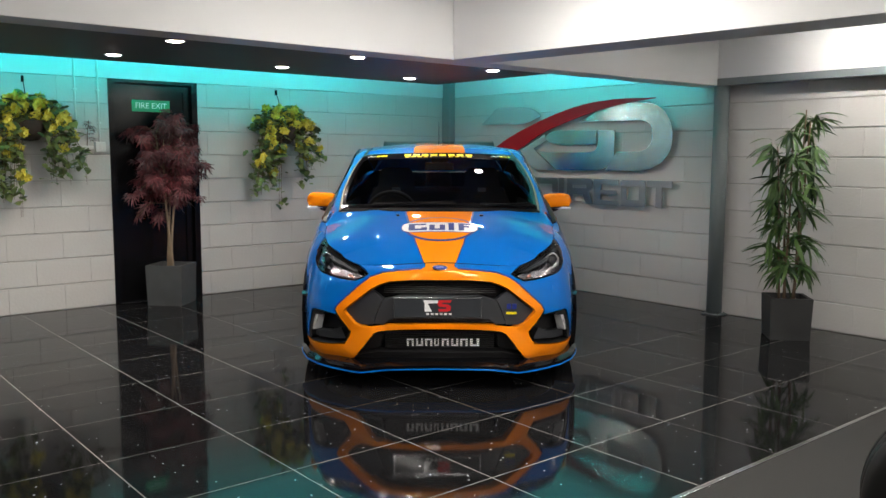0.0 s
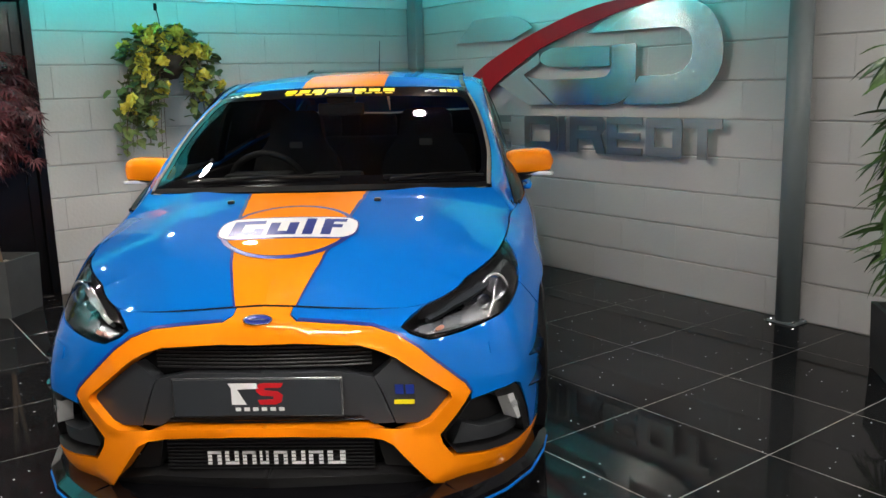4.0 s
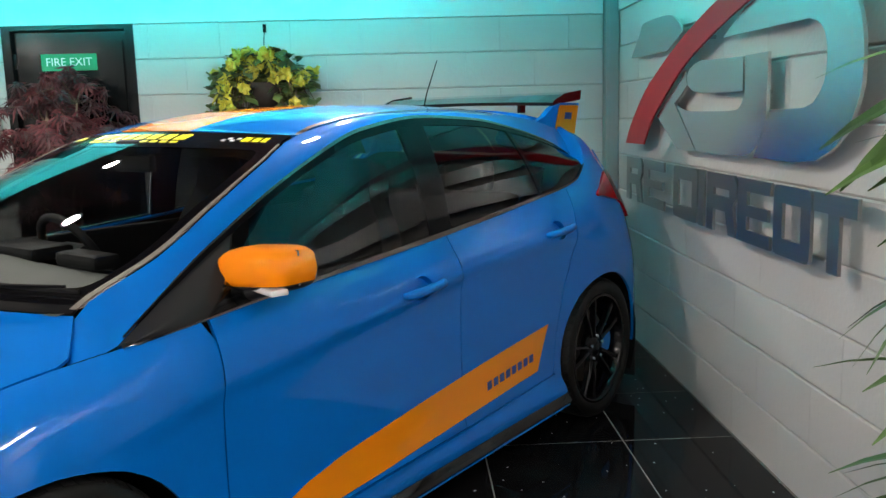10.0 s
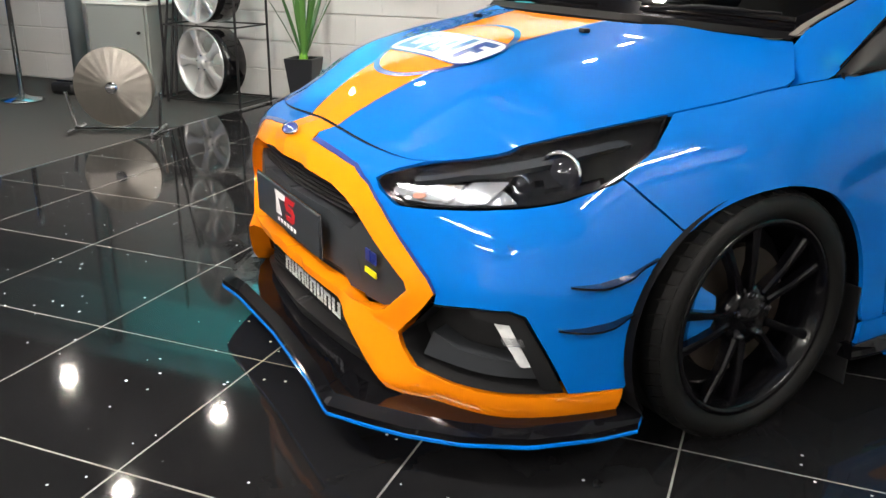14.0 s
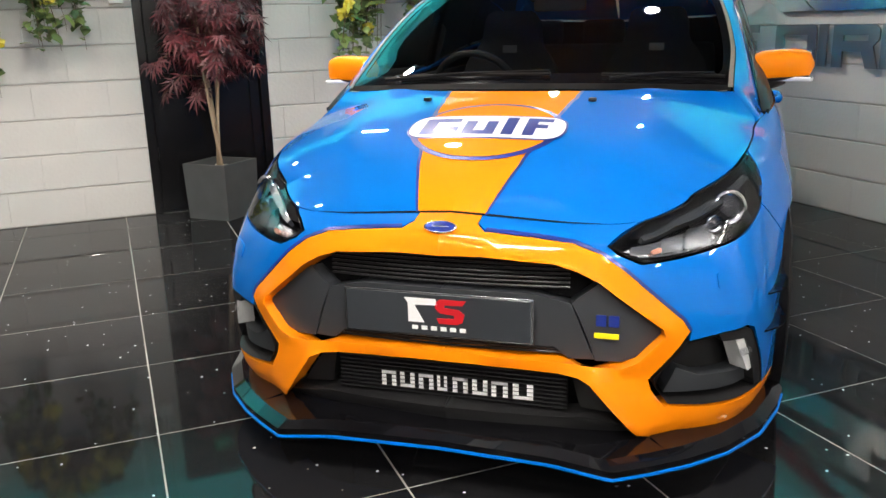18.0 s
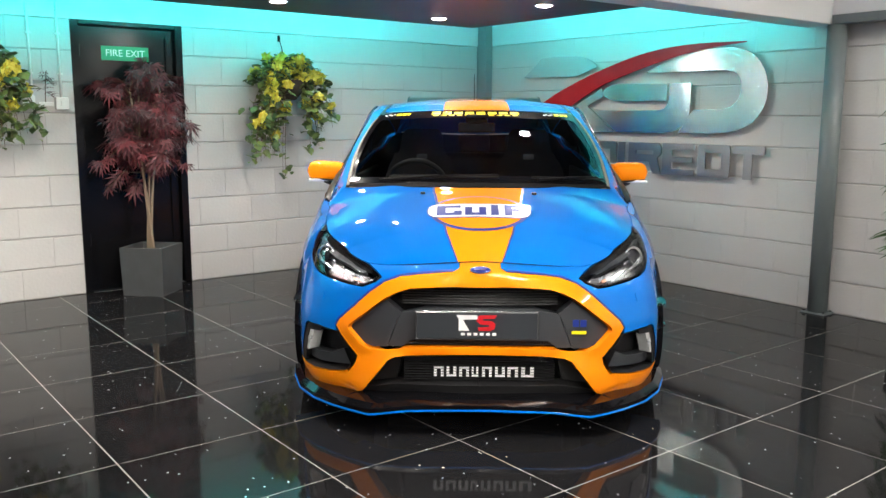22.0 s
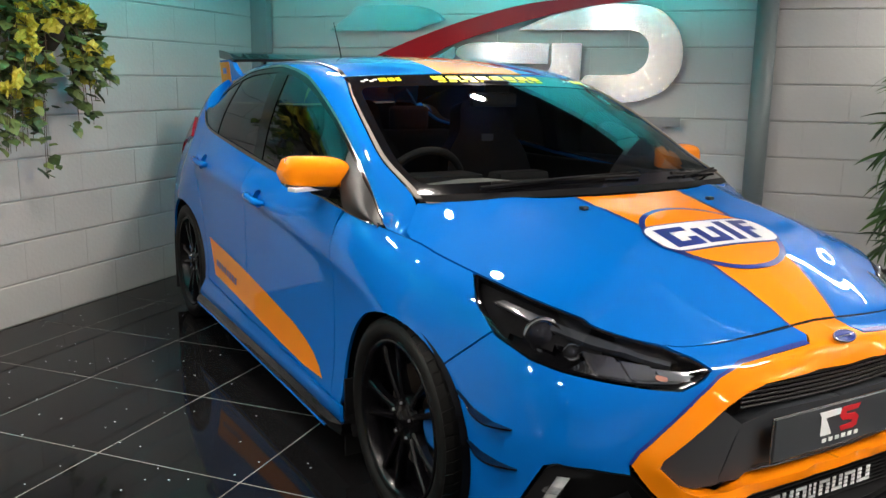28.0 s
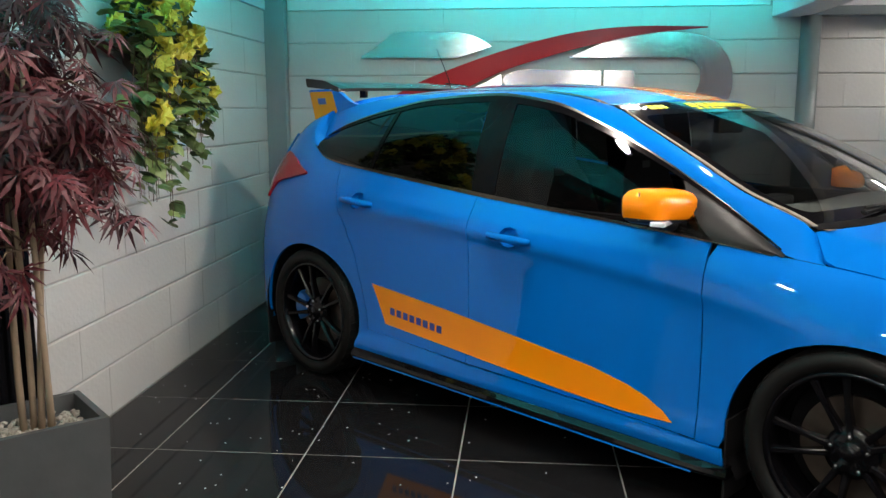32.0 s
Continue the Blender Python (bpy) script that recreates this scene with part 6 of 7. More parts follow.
# --- cabin
dash = part("dashboard", patch(lambda a, b: np.array((1.02 + 0.55 * b - 0.12 * (1 - (a / 0.68) ** 2) * (1 - b), a, 0.955 + 0.02 * math.sin(3 * b) - 0.06 * b ** 3 + 0.03 * math.exp(-((a - 0.36) / 0.18) ** 2) * math.sin(math.pi * min(1, b * 1.1)))), [(-0.68, 0), (0.68, 0), (0.68, 1), (-0.68, 1)], 0.08, lip=0.0), DASH, car, "dark grey dashboard top", smooth=True)
part("dash_front", box((0.05, 1.36, 0.35), (1.56, 0, 0.74), 0.02), CABIN, dash)
part("instrument_hood", box((0.16, 0.30, 0.05), (1.50, 0.36, 0.965), 0.022), CABIN, dash)
part("screen_hood", box((0.10, 0.24, 0.05), (1.50, 0.0, 0.96), 0.02), CABIN, dash)
part("cabin_floor", box((2.5, 1.5, 0.04), (2.3, 0, 0.30), 0.01), CABIN, car)
for s in SIDES:
    part("door_card", box((2.0, 0.04, 0.55), (2.25, s * 0.765, 0.68), 0.015), CABIN, car)
stw = part("steering_wheel", tube([(0.18 * math.cos(t), 0.18 * math.sin(t), 0) for t in np.linspace(0, 2 * math.pi, 32, endpoint=False)], 0.016, 8, closed=True), CABIN, car, smooth=True,
           m=Matrix.Translation((1.66, 0.36, 0.905)) @ Matrix.Rotation(radians(66), 4, "Y"))
part("wheel_boss", box((0.12, 0.16, 0.05), (0.0, 0, 0.01), 0.02), CABIN, stw)
part("wheel_bar", box((0.04, 0.34, 0.02), (0, 0, 0.005), 0.006), SILVER, stw)
for y in (0.36, -0.36):
    seat = part("seat", box((0.50, 0.50, 0.16), (2.05, y, 0.50), 0.05), SEAT, car, "black sports bucket seat", smooth=True)
    back = plate(rounded([(-0.24, 0.0), (0.24, 0.0), (0.27, 0.30), (0.22, 0.50), (0.15, 0.58), (0.13, 0.74), (-0.13, 0.74), (-0.15, 0.58), (-0.22, 0.50), (-0.27, 0.30)], 0.05), 0.11)
    part("seat_back", back, SEAT, seat, m=Matrix.Translation((2.28, y, 0.50)) @ Matrix.Rotation(radians(-14), 4, "Y").inverted() @ Matrix(((0, 0, -1, 0), (1, 0, 0, 0), (0, 1, 0, 0), (0, 0, 0, 1))))
    part("seat_emblem", box((0.004, 0.07, 0.035), (2.30, y, 1.06), 0.001), DARK_GREY, seat)
rs = part("rear_seat", box((0.16, 1.25, 0.55), (3.12, 0, 0.78), 0.05), SEAT, car, "black rear bench seat", smooth=True)
for y in (-0.36, 0.0, 0.36):
    part("head_rest", box((0.08, 0.24, 0.14), (3.16, y, 1.12), 0.03), SEAT, rs, smooth=True)
part("headlining", patch(roof, [(1.80, -0.95), (3.6, -0.95), (3.6, 0.95), (1.80, 0.95)], 0.12, lift=-0.03, lip=0), CABIN, car, smooth=True)
im = part("inner_mirror", box((0.03, 0.22, 0.06), (1.70, 0, 1.262), 0.012), CABIN, car)
part("sensor_pod", box((0.10, 0.13, 0.05), (1.72, 0, 1.315), 0.015), CABIN, im)

# ---- fire door, sign, switches ----
door = empty("door_1", pose((DX0 + DX1) / 2, YW, 0), "closed black gloss fire door with steel lock", "door", kind="structure")
DW = DX1 - DX0
for s in (-1, 1):
    part("door_frame", box((0.055, 0.13, DZ), (s * (DW / 2 - 0.0285), 0.058, DZ / 2), 0.004), DOOR_BLACK, door)
part("door_frame", box((DW - 0.115, 0.13, 0.055), (0, 0.058, DZ - 0.0285), 0.004), DOOR_BLACK, door)
leaf = part("door_leaf", box((DW - 0.122, 0.05, DZ - 0.068), (0, 0.062, (DZ - 0.068) / 2 + 0.006), 0.003), DOOR_BLACK, door)
part("door_strip", box((0.045, 0.02, DZ - 0.16), (DW / 2 - 0.105, 0.030, DZ / 2 - 0.04), 0.003), DOOR_BLACK, door)
part("lock_plate", box((0.035, 0.008, 0.09), (DW / 2 - 0.17, 0.033, 1.10), 0.002), SILVER, door)
part("door_handle", tube([(DW / 2 - 0.17, 0.03, 1.06), (DW / 2 - 0.17, 0.0, 1.06), (DW / 2 - 0.27, 0.0, 1.055)], 0.009, 8), SILVER, door)
part("latch", box((0.06, 0.012, 0.03), (DW / 2 - 0.16, 0.032, 0.985), 0.003), mat("brass", (0.55, 0.38, 0.14), rough=0.25, metal=1.0), door)
for z in (0.35, 1.05, 1.75):
    part("hinge", lathe([(0.008, 0), (0.008, 0.09)], 10), SATIN_BLACK, door, m=pose(-DW / 2 + 0.06, 0.03, z))
sign = empty("exit_sign", pose(3.03, YW + 0.034, 1.785), "green fire exit sign with white lettering", "sign")
part("board", box((0.35, 0.004, 0.105), (0, 0, 0), 0.001), SIGN_GREEN, sign)
txt = bpy.data.curves.new("lettering", "FONT")
txt.body, txt.size, txt.align_x, txt.align_y, txt.extrude = "FIRE EXIT", 0.072, "CENTER", "CENTER", 0.0006
txt.materials.append(SIGN_WHITE)
tx = new("lettering", txt)
tx.parent, tx.matrix_basis = sign, pose(0, -0.0034, 0, 90, 0, 0) @ Matrix.Diagonal((0.98, 1, 1, 1))
for x, zb in ((2.352, 1.44), (2.545, 1.43)):
    cd = empty("cable_conduit", pose(x, YW - 0.012, 0), "white surface cable conduit with a switch box", "conduit")
    part("tube", lathe([(0.0095, zb + 0.02), (0.0095, 2.30)], 12), WHITE_PVC, cd, smooth=True)
    for z in (1.62, 1.90):
        part("clip", box((0.038, 0.02, 0.014), (0, 0.002, z), 0.003), WHITE_PVC, cd)
    part("switch_box", box((0.088, 0.046, 0.088), (0.0 if x > 2.4 else -0.03, -0.012, zb - 0.02), 0.006), WHITE_PVC, cd)
    part("rocker", box((0.022, 0.008, 0.036), (0.0 if x > 2.4 else -0.03, -0.037, zb - 0.018), 0.002), WHITE_PVC, cd)
    part("face_plate", box((0.084, 0.006, 0.084), (0.0 if x > 2.4 else -0.03, -0.0335, zb - 0.02), 0.002), WHITE_PVC, cd)
sk = empty("cable_trunking", pose(2.44, YW - 0.014, 1.405), "white plastic socket strip under the switches", "trunking")
part("body", box((0.10, 0.028, 0.03), (0, 0, 0), 0.004), WHITE_PVC, sk)

# ---- steel wall sign: plain shapes on stand-offs ----
logo = empty("wall_logo", pose(XW - 0.052, 7.08, 0), "brushed steel wall emblem with a red swoosh", "wall sign")
LM = Matrix(((0, 0, -1, 0), (-1, 0, 0, 0), (0, 1, 0, 0), (0, 0, 0, 1)))


def steel(name, outline, material=BRUSHED, lift=0.0, depth=0.012, holes=(), label=""):
    ob = part(name, plate(outline, depth, m=LM @ Matrix.Translation((0, 0, lift)), holes=holes), material, logo, label)
    return ob


def flow(points, n=6):
    """An open smooth run through points."""
    out = []
    P = [np.array(p, float) for p in points]
    P = [2 * P[0] - P[1]] + P + [2 * P[-1] - P[-2]]
    for i in range(1, len(P) - 2):
        for j in range(n):
            t = j / n
            out.append(tuple(0.5 * (2 * P[i] + (P[i + 1] - P[i - 1]) * t + (2 * P[i - 1] - 5 * P[i] + 4 * P[i + 1] - P[i + 2]) * t * t + (3 * P[i] - P[i - 1] - 3 * P[i + 1] + P[i + 2]) * t ** 3)))
    out.append(tuple(P[-2]))
    return out


steel("flag_shape", [(0.03, 1.686), (0.20, 1.80)] + flow([(0.24, 1.842), (0.30, 1.855), (0.52, 1.856), (0.74, 1.845), (0.87, 1.80), (0.935, 1.752)], 4) + [(0.70, 1.678)])
up = flow([(-0.01, 1.204), (0.105, 1.315), (0.352, 1.475), (0.662, 1.606), (1.05, 1.735), (1.48, 1.838), (1.889, 1.876), (2.36, 1.870)], 5)
lowr = flow([(2.36, 1.862), (1.934, 1.822), (1.56, 1.745), (1.30, 1.678), (1.011, 1.588), (0.747, 1.466), (0.51, 1.339), (0.36, 1.208)], 5)
steel("swoosh", up + lowr, LOGO_RED, 0.02, 0.010, label="dark red swoosh")
steel("leg_shape", [(1.010, 1.50), (0.835, 1.42), (1.145, 1.205), (0.885, 1.203)] + flow([(0.55, 1.36), (0.75, 1.452), (0.90, 1.520), (1.0, 1.572)], 3))
steel("block_shape", flow([(1.20, 1.600), (1.11, 1.592), (1.03, 1.560), (1.015, 1.515), (1.085, 1.476), (1.225, 1.458)], 3) + [(1.672, 1.456), (1.672, 1.588)])
steel("hook_shape", [(1.692, 1.590), (1.896, 1.590)] + flow([(1.892, 1.345), (1.84, 1.268), (1.735, 1.215), (1.60, 1.203)], 4) + [(1.165, 1.203), (0.862, 1.418), (0.90, 1.402)] + flow([(1.04, 1.382), (1.55, 1.382), (1.66, 1.405), (1.692, 1.455)], 3))
steel("bow_shape", [(1.45, 1.677)] + flow([(1.67, 1.768), (1.90, 1.815), (2.10, 1.838), (2.33, 1.815), (2.46, 1.732), (2.53, 1.60), (2.53, 1.43), (2.43, 1.290), (2.28, 1.222)], 5) + [(2.12, 1.207), (1.79, 1.207), (1.925, 1.385), (2.18, 1.388)] + flow([(2.25, 1.405), (2.315, 1.47), (2.325, 1.575), (2.28, 1.645), (2.20, 1.672)], 4))
for x0, x1, slot in ((-0.05, 0.27, 0), (0.31, 0.68, 1), (0.84, 1.18, 2), (1.20, 1.265, 3), (1.31, 1.64, 0), (1.655, 1.955, 1), (1.985, 2.265, 2), (2.28, 2.55, 4)):
    z0, z1, t = 0.878, 1.125, 0.062
    zm = (z0 + z1) / 2
    if slot == 3:
        o, h = [(x0, z0), (x1, z0), (x1, z1), (x0, z1)], ()
    elif slot == 4:
        c = (x0 + x1) / 2
        o, h = [(c - 0.035, z0), (c + 0.035, z0), (c + 0.035, z1 - t), (x1, z1 - t), (x1, z1), (x0, z1), (x0, z1 - t), (c - 0.035, z1 - t)], ()
    elif slot == 2:
        o, h = rounded([(x0, z0), (x1, z0), (x1, z1), (x0, z1)], 0.03, 3), [[(x0 + 0.07, z0 + t), (x1 - 0.07, z0 + t), (x1 - 0.07, z1 - t), (x0 + 0.07, z1 - t)]]
    elif slot == 1:
        o, h = [(x0, z0), (x1, z0), (x1, z0 + t * 0.8), (x0 + 0.09, z0 + t * 0.8), (x0 + 0.09, zm - 0.022), (x1 - 0.02, zm - 0.022), (x1 - 0.02, zm + 0.022), (x0 + 0.09, zm + 0.022), (x0 + 0.09, z1 - t * 0.8), (x1, z1 - t * 0.8), (x1, z1), (x0, z1)], ()
    else:
        o, h = [(x0, z0), (x0 + 0.075, z0), (x0 + 0.075, zm - 0.03), (x1 - 0.12, zm - 0.03), (x1 - 0.08, z0), (x1, z0), (x1 - 0.04, zm), (x1, zm + 0.04), (x1, z1 - 0.03), (x1 - 0.03, z1), (x0, z1)], [[(x0 + 0.075, zm + 0.03), (x1 - 0.075, zm + 0.03), (x1 - 0.075, z1 - t), (x0 + 0.075, z1 - t)]]
    steel("plain_block", o, mat_letters, holes=h)
for x, z in ((0.3, 1.75), (0.7, 1.76), (0.2, 1.33), (1.2, 1.70), (1.9, 1.82), (0.95, 1.28), (1.3, 1.53), (1.55, 1.53), (1.3, 1.29), (1.79, 1.45), (2.43, 1.6), (2.4, 1.4), (1.95, 1.29), (1.8, 1.73)):
    part("stand_off", lathe([(0.009, 0), (0.009, -0.052)], 10), SILVER, logo, m=LM @ Matrix.Translation((x, z, 0.002)))

# ---- plants ----
def leaf_set(shape, places, fold=0.0):
    """Many copies of one small outline, each by its own matrix, in one mesh."""
    verts, faces = [], []
    for m in places:
        s = len(verts)
        verts += [tuple(m @ Vector(p)) for p in shape[0]]
        faces += [tuple(s + i for i in f) for f in shape[1]]
    me = bpy.data.meshes.new("leaves")
    me.from_pydata(verts, [], faces)
    return me


def leaf_part(name, shape, places, material, parent, label=""):
    me = leaf_set(shape, places)
    me.materials.append(material)
    ob = data_ob(name, me, parent)
    if label:
        ob["label"] = label
    return ob


def blade(length, width, droop=0.3, n=5):
    """A long leaf along x, drooping, with a keel."""
    v, f = [], []
    for i in range(n + 1):
        t = i / n
        w = width * (math.sin(math.pi * min(0.98, 0.12 + 0.86 * t)) ** 0.8) * 0.5
        z = -droop * length * t * t
        v += [(length * t, -w, z + 0.12 * w), (length * t, 0, z - 0.1 * w), (length * t, w, z + 0.12 * w)]
    for i in range(n):
        a = 3 * i
        f += [(a, a + 3, a + 4, a + 1), (a + 1, a + 4, a + 5, a + 2)]
    return v, f


def palmate(size, lobes=7):
    """A hand-shaped leaf of narrow lobes."""
    v, f = [(0, 0, 0)], []
    for k in range(lobes):
        a = (k - (lobes - 1) / 2) * 0.56
        ln = size * (1 - 0.13 * abs(k - (lobes - 1) / 2))
        d, p = (math.cos(a), math.sin(a)), (-math.sin(a), math.cos(a))
        s = len(v)
        w = 0.062 * size
        v += [(0.45 * ln * d[0] + w * p[0], 0.45 * ln * d[1] + w * p[1], -0.05 * size), (ln * d[0], ln * d[1], -0.28 * size), (0.45 * ln * d[0] - w * p[0], 0.45 * ln * d[1] - w * p[1], -0.05 * size)]
        f.append((0, s + 2, s + 1, s))
    return v, f


def ivy(size):
    v = [(0, 0, 0)] + [(size * r * math.cos(a), size * r * math.sin(a), size * h) for a, r, h in ((-2.5, 0.45, -0.05), (-1.5, 0.55, -0.1), (-0.7, 0.6, -0.06), (0, 0.95, -0.2), (0.7, 0.6, -0.06), (1.5, 0.55, -0.1), (2.5, 0.45, -0.05))]
    return v, [(0, i, i + 1) for i in range(1, 7)] + [(0, 7, 1)]


def petal_ball(size):
    v, f = [], []
    for k in range(5):
        a = 2 * math.pi * k / 5
        s = len(v)
        d, p = (math.cos(a), math.sin(a)), (-math.sin(a), math.cos(a))
        v += [(0, 0, 0), (0.6 * size * d[0] + 0.42 * size * p[0], 0.6 * size * d[1] + 0.42 * size * p[1], 0.22 * size), (size * d[0], size * d[1], 0.1 * size), (0.6 * size * d[0] - 0.42 * size * p[0], 0.6 * size * d[1] - 0.42 * size * p[1], 0.22 * size)]
        f.append((s, s + 3, s + 2, s + 1))
    return v, f


def turned(p, az, el, roll=0.0, k=1.0):
    """Pose of a leaf at p that points along azimuth and elevation (radians)."""
    return Matrix.Translation(p) @ Matrix.Rotation(az, 4, "Z") @ Matrix.Rotation(-el, 4, "Y") @ Matrix.Rotation(roll, 4, "X") @ Matrix.Scale(k, 4)


def square_pot(name, at, turn, top, bottom, height, material, label, group=""):
    ob = empty(name, pose(*at, 0, 0, turn), label, "potted plant", group)
    bm = bmesh.new()
    rings = []
    for w, z in ((bottom, 0.0), (top, height), (top - 0.045, height), (top - 0.05, height - 0.06), (0.0, height - 0.06)):
        h = w / 2
        rings.append([bm.verts.new((x * h, y * h, z)) for x, y in ((-1, -1), (1, -1), (1, 1), (-1, 1))] if w else [bm.verts.new((0, 0, z))])
    bm.faces.new(rings[0])
    for r0, r1 in zip(rings, rings[1:4]):
        for k in range(4):
            bm.faces.new((r0[k], r0[(k + 1) % 4], r1[(k + 1) % 4], r1[k]))
    for k in range(4):
        bm.faces.new((rings[3][k], rings[3][(k + 1) % 4], rings[4][0]))
    bmesh.ops.bevel(bm, geom=[e for e in bm.edges if e.calc_length() > 0.1 and len(e.link_faces) == 2 and e.calc_face_angle(0) > 0.5], offset=0.006, segments=2, affect="EDGES")
    part("pot", bm, material, ob)
    return ob


def pebbles(parent, half, z, n, rng):
    b = bmesh.new()
    bmesh.ops.create_icosphere(b, subdivisions=1, radius=1)
    v = [tuple(x.co) for x in b.verts]
    f = [tuple(x.index for x in q.verts) for q in b.faces]
    b.free()
    pl = [Matrix.Translation((rng.uniform(-half, half), rng.uniform(-half, half), z + rng.uniform(0, 0.012))) @ Matrix.Rotation(rng.uniform(0, 6), 4, (rng.random(), rng.random(), 1)) @ Matrix.Diagonal((rng.uniform(0.010, 0.02), rng.uniform(0.008, 0.014), 0.008, 1)) for _ in range(n)]
    ob = leaf_part("gravel_bed", (v, f), pl, PEBBLE, parent, "pale pebbles")
    ob["kind"] = "stuff"


rng = random.Random(5)
# red acer by the door
tree = square_pot("red_tree", (3.06, 7.475, 0), 44, 0.335, 0.315, 0.36, POT_GREY, "dark red artificial acer in a grey square pot")
pebbles(tree, 0.14, 0.30, 220, rng)
tips = []
for k in range(4):
    a = k * 1.6 + 0.4
    base = Vector((0.035 * math.cos(a), 0.035 * math.sin(a), 0.30))
    pts = [base + Vector((0.03 * math.sin(1.3 * k + 3 * t) + 0.05 * t * math.cos(a), 0.03 * math.cos(2.1 * k + 2.6 * t) + 0.05 * t * math.sin(a), 1.22 * t)) for t in np.linspace(0, 1, 9)]
    part("stem", tube(pts, [0.012 - 0.006 * t for t in np.linspace(0, 1, 9)], 8), BARK, tree, smooth=True)
    tips.append(pts)
bm = bmesh.new()
places = []
for i in range(120):
    pts = rng.choice(tips)
    o = pts[rng.randint(4, 8)]
    a = rng.uniform(0, 2 * math.pi)
    ln = rng.uniform(0.10, 0.33)
    e = o + Vector((math.cos(a) * ln, math.sin(a) * ln, rng.uniform(-0.16, 0.24)))
    e.z = min(e.z, 1.72 - 1.0 * max(0, e.xy.length - 0.16))
    mid = (o + e) / 2 + Vector((0, 0, 0.07))
    tube([o, mid, e], [0.0035, 0.0028, 0.0015], 4, bm)
    for j in range(7):
        t = rng.uniform(0.0, 1.0) ** 0.6
        p = mid.lerp(e, t) + Vector((rng.gauss(0, 0.022), rng.gauss(0, 0.022), rng.gauss(0, 0.018)))
        places.append(turned(p, a + rng.uniform(-1.4, 1.4), rng.uniform(-1.35, -0.25), rng.uniform(-0.7, 0.7), rng.uniform(0.75, 1.25)))
part("branchwork", bm, BARK_DK, tree)
leaf_part("foliage", palmate(0.105), places, LEAF_RED, tree, "dark red hand-shaped leaves")

# hanging baskets with ivy and yellow flowers
def basket(x, seed, name="hanging_basket"):
    r = random.Random(seed)
    ob = empty(name, pose(x, YW - 0.002, 0), "wall basket with trailing ivy and yellow flowers", "hanging plant", "wall baskets")
    b = lathe([(0.0, 1.45), (0.07, 1.46), (0.125, 1.53), (0.14, 1.62), (0.13, 1.62), (0.0, 1.60)], 20)
    bmesh.ops.transform(b, matrix=Matrix.Translation((0, -0.145, 0)), verts=b.verts)
    part("basket", b, WICKER, ob, smooth=True)
    part("hanger", tube([(0, -0.14, 1.62), (0.0, -0.05, 1.9), (0, -0.004, 1.97)], 0.003, 6), MATT_BLACK, ob)
    part("wall_hook", box((0.02, 0.014, 0.05), (0, -0.008, 1.965), 0.002), MATT_BLACK, ob)
    vines = bmesh.new()
    leaves, blooms = [], []
    # vines leave the basket, rise a little and fall to either side
    for k in range(52):
        side = -1 if k % 5 < 3 else 1
        reach = r.uniform(0.12, 0.40) * side
        drop = r.uniform(0.30, 0.66) if side < 0 else r.uniform(0.22, 0.55)
        if k in (3, 8):
            reach, drop = r.uniform(-0.14, -0.06), 0.78
        out = r.uniform(0.10, 0.26)
        top = r.uniform(0.04, 0.20)
        pts = []
        for t in np.linspace(0, 1, 9):
            pts.append(Vector((reach * (1 - (1 - t) ** 2), -0.12 - out * math.sin(min(1.0, t * 1.4) * 1.7) * 0.75, 1.62 + top * math.sin(math.pi * min(1, t * 1.8)) - drop * max(0, t - 0.22) ** 1.25 / 0.73)))
        tube(pts, [0.003 - 0.0015 * t for t in np.linspace(0, 1, 9)], 4, vines)
        for j in range(17):
            t = r.uniform(0.05, 1.0) * 8
            i = min(7, int(t))
            p = pts[i].lerp(pts[i + 1], t - i) + Vector((r.gauss(0, 0.026), r.gauss(0, 0.022), r.gauss(0, 0.022)))
            p.y = min(p.y, -0.02)
            leaves.append(turned(p, r.uniform(-2.8, -0.3), r.uniform(-1.0, 0.3), r.uniform(-0.6, 0.6), r.uniform(0.6, 1.35)))
        if k % 3 != 1:
            t = r.uniform(0.1, 0.85) * 8
            i = min(7, int(t))
            c = pts[i].lerp(pts[i + 1], t - i) + Vector((0, -0.035, 0.01))
            for j in range(9):
                p = c + Vector((r.gauss(0, 0.017), r.gauss(0, 0.012), r.gauss(0, 0.015)))
                blooms.append(turned(p, r.uniform(-2.6, -0.5), r.uniform(0.2, 1.4), r.uniform(0, 6), r.uniform(0.7, 1.2)))
    for j in range(300):          # the mound over the basket
        a, q = r.uniform(0, math.pi), r.uniform(0.5, 1.0)
        p = Vector((0.34 * q * math.cos(a), -0.13 - r.uniform(-0.09, 0.14), 1.58 + 0.25 * q * math.sin(a)))
        if abs(p.x) < 0.09 and p.z < 1.66:
            continue
        leaves.append(turned(p, r.uniform(-2.8, -0.3), r.uniform(-0.7, 0.5), r.uniform(-0.6, 0.6), r.uniform(0.7, 1.35)))
        if j % 24 == 0:
            for _ in range(9):
                blooms.append(turned(p + Vector((r.gauss(0, 0.018), -0.04 + r.gauss(0, 0.012), r.gauss(0, 0.016))), r.uniform(-2.6, -0.5), r.uniform(0.2, 1.4), r.uniform(0, 6), r.uniform(0.8, 1.3)))
    part("vines", vines, BARK_DK, ob)
    leaf_part("foliage", ivy(0.054), leaves, LEAF_IVY, ob, "small green ivy leaves")
    leaf_part("blossom", petal_ball(0.036), blooms, FLOWER, ob, "yellow blossoms")
    return ob


basket(4.285, 11)
basket(1.945, 23)
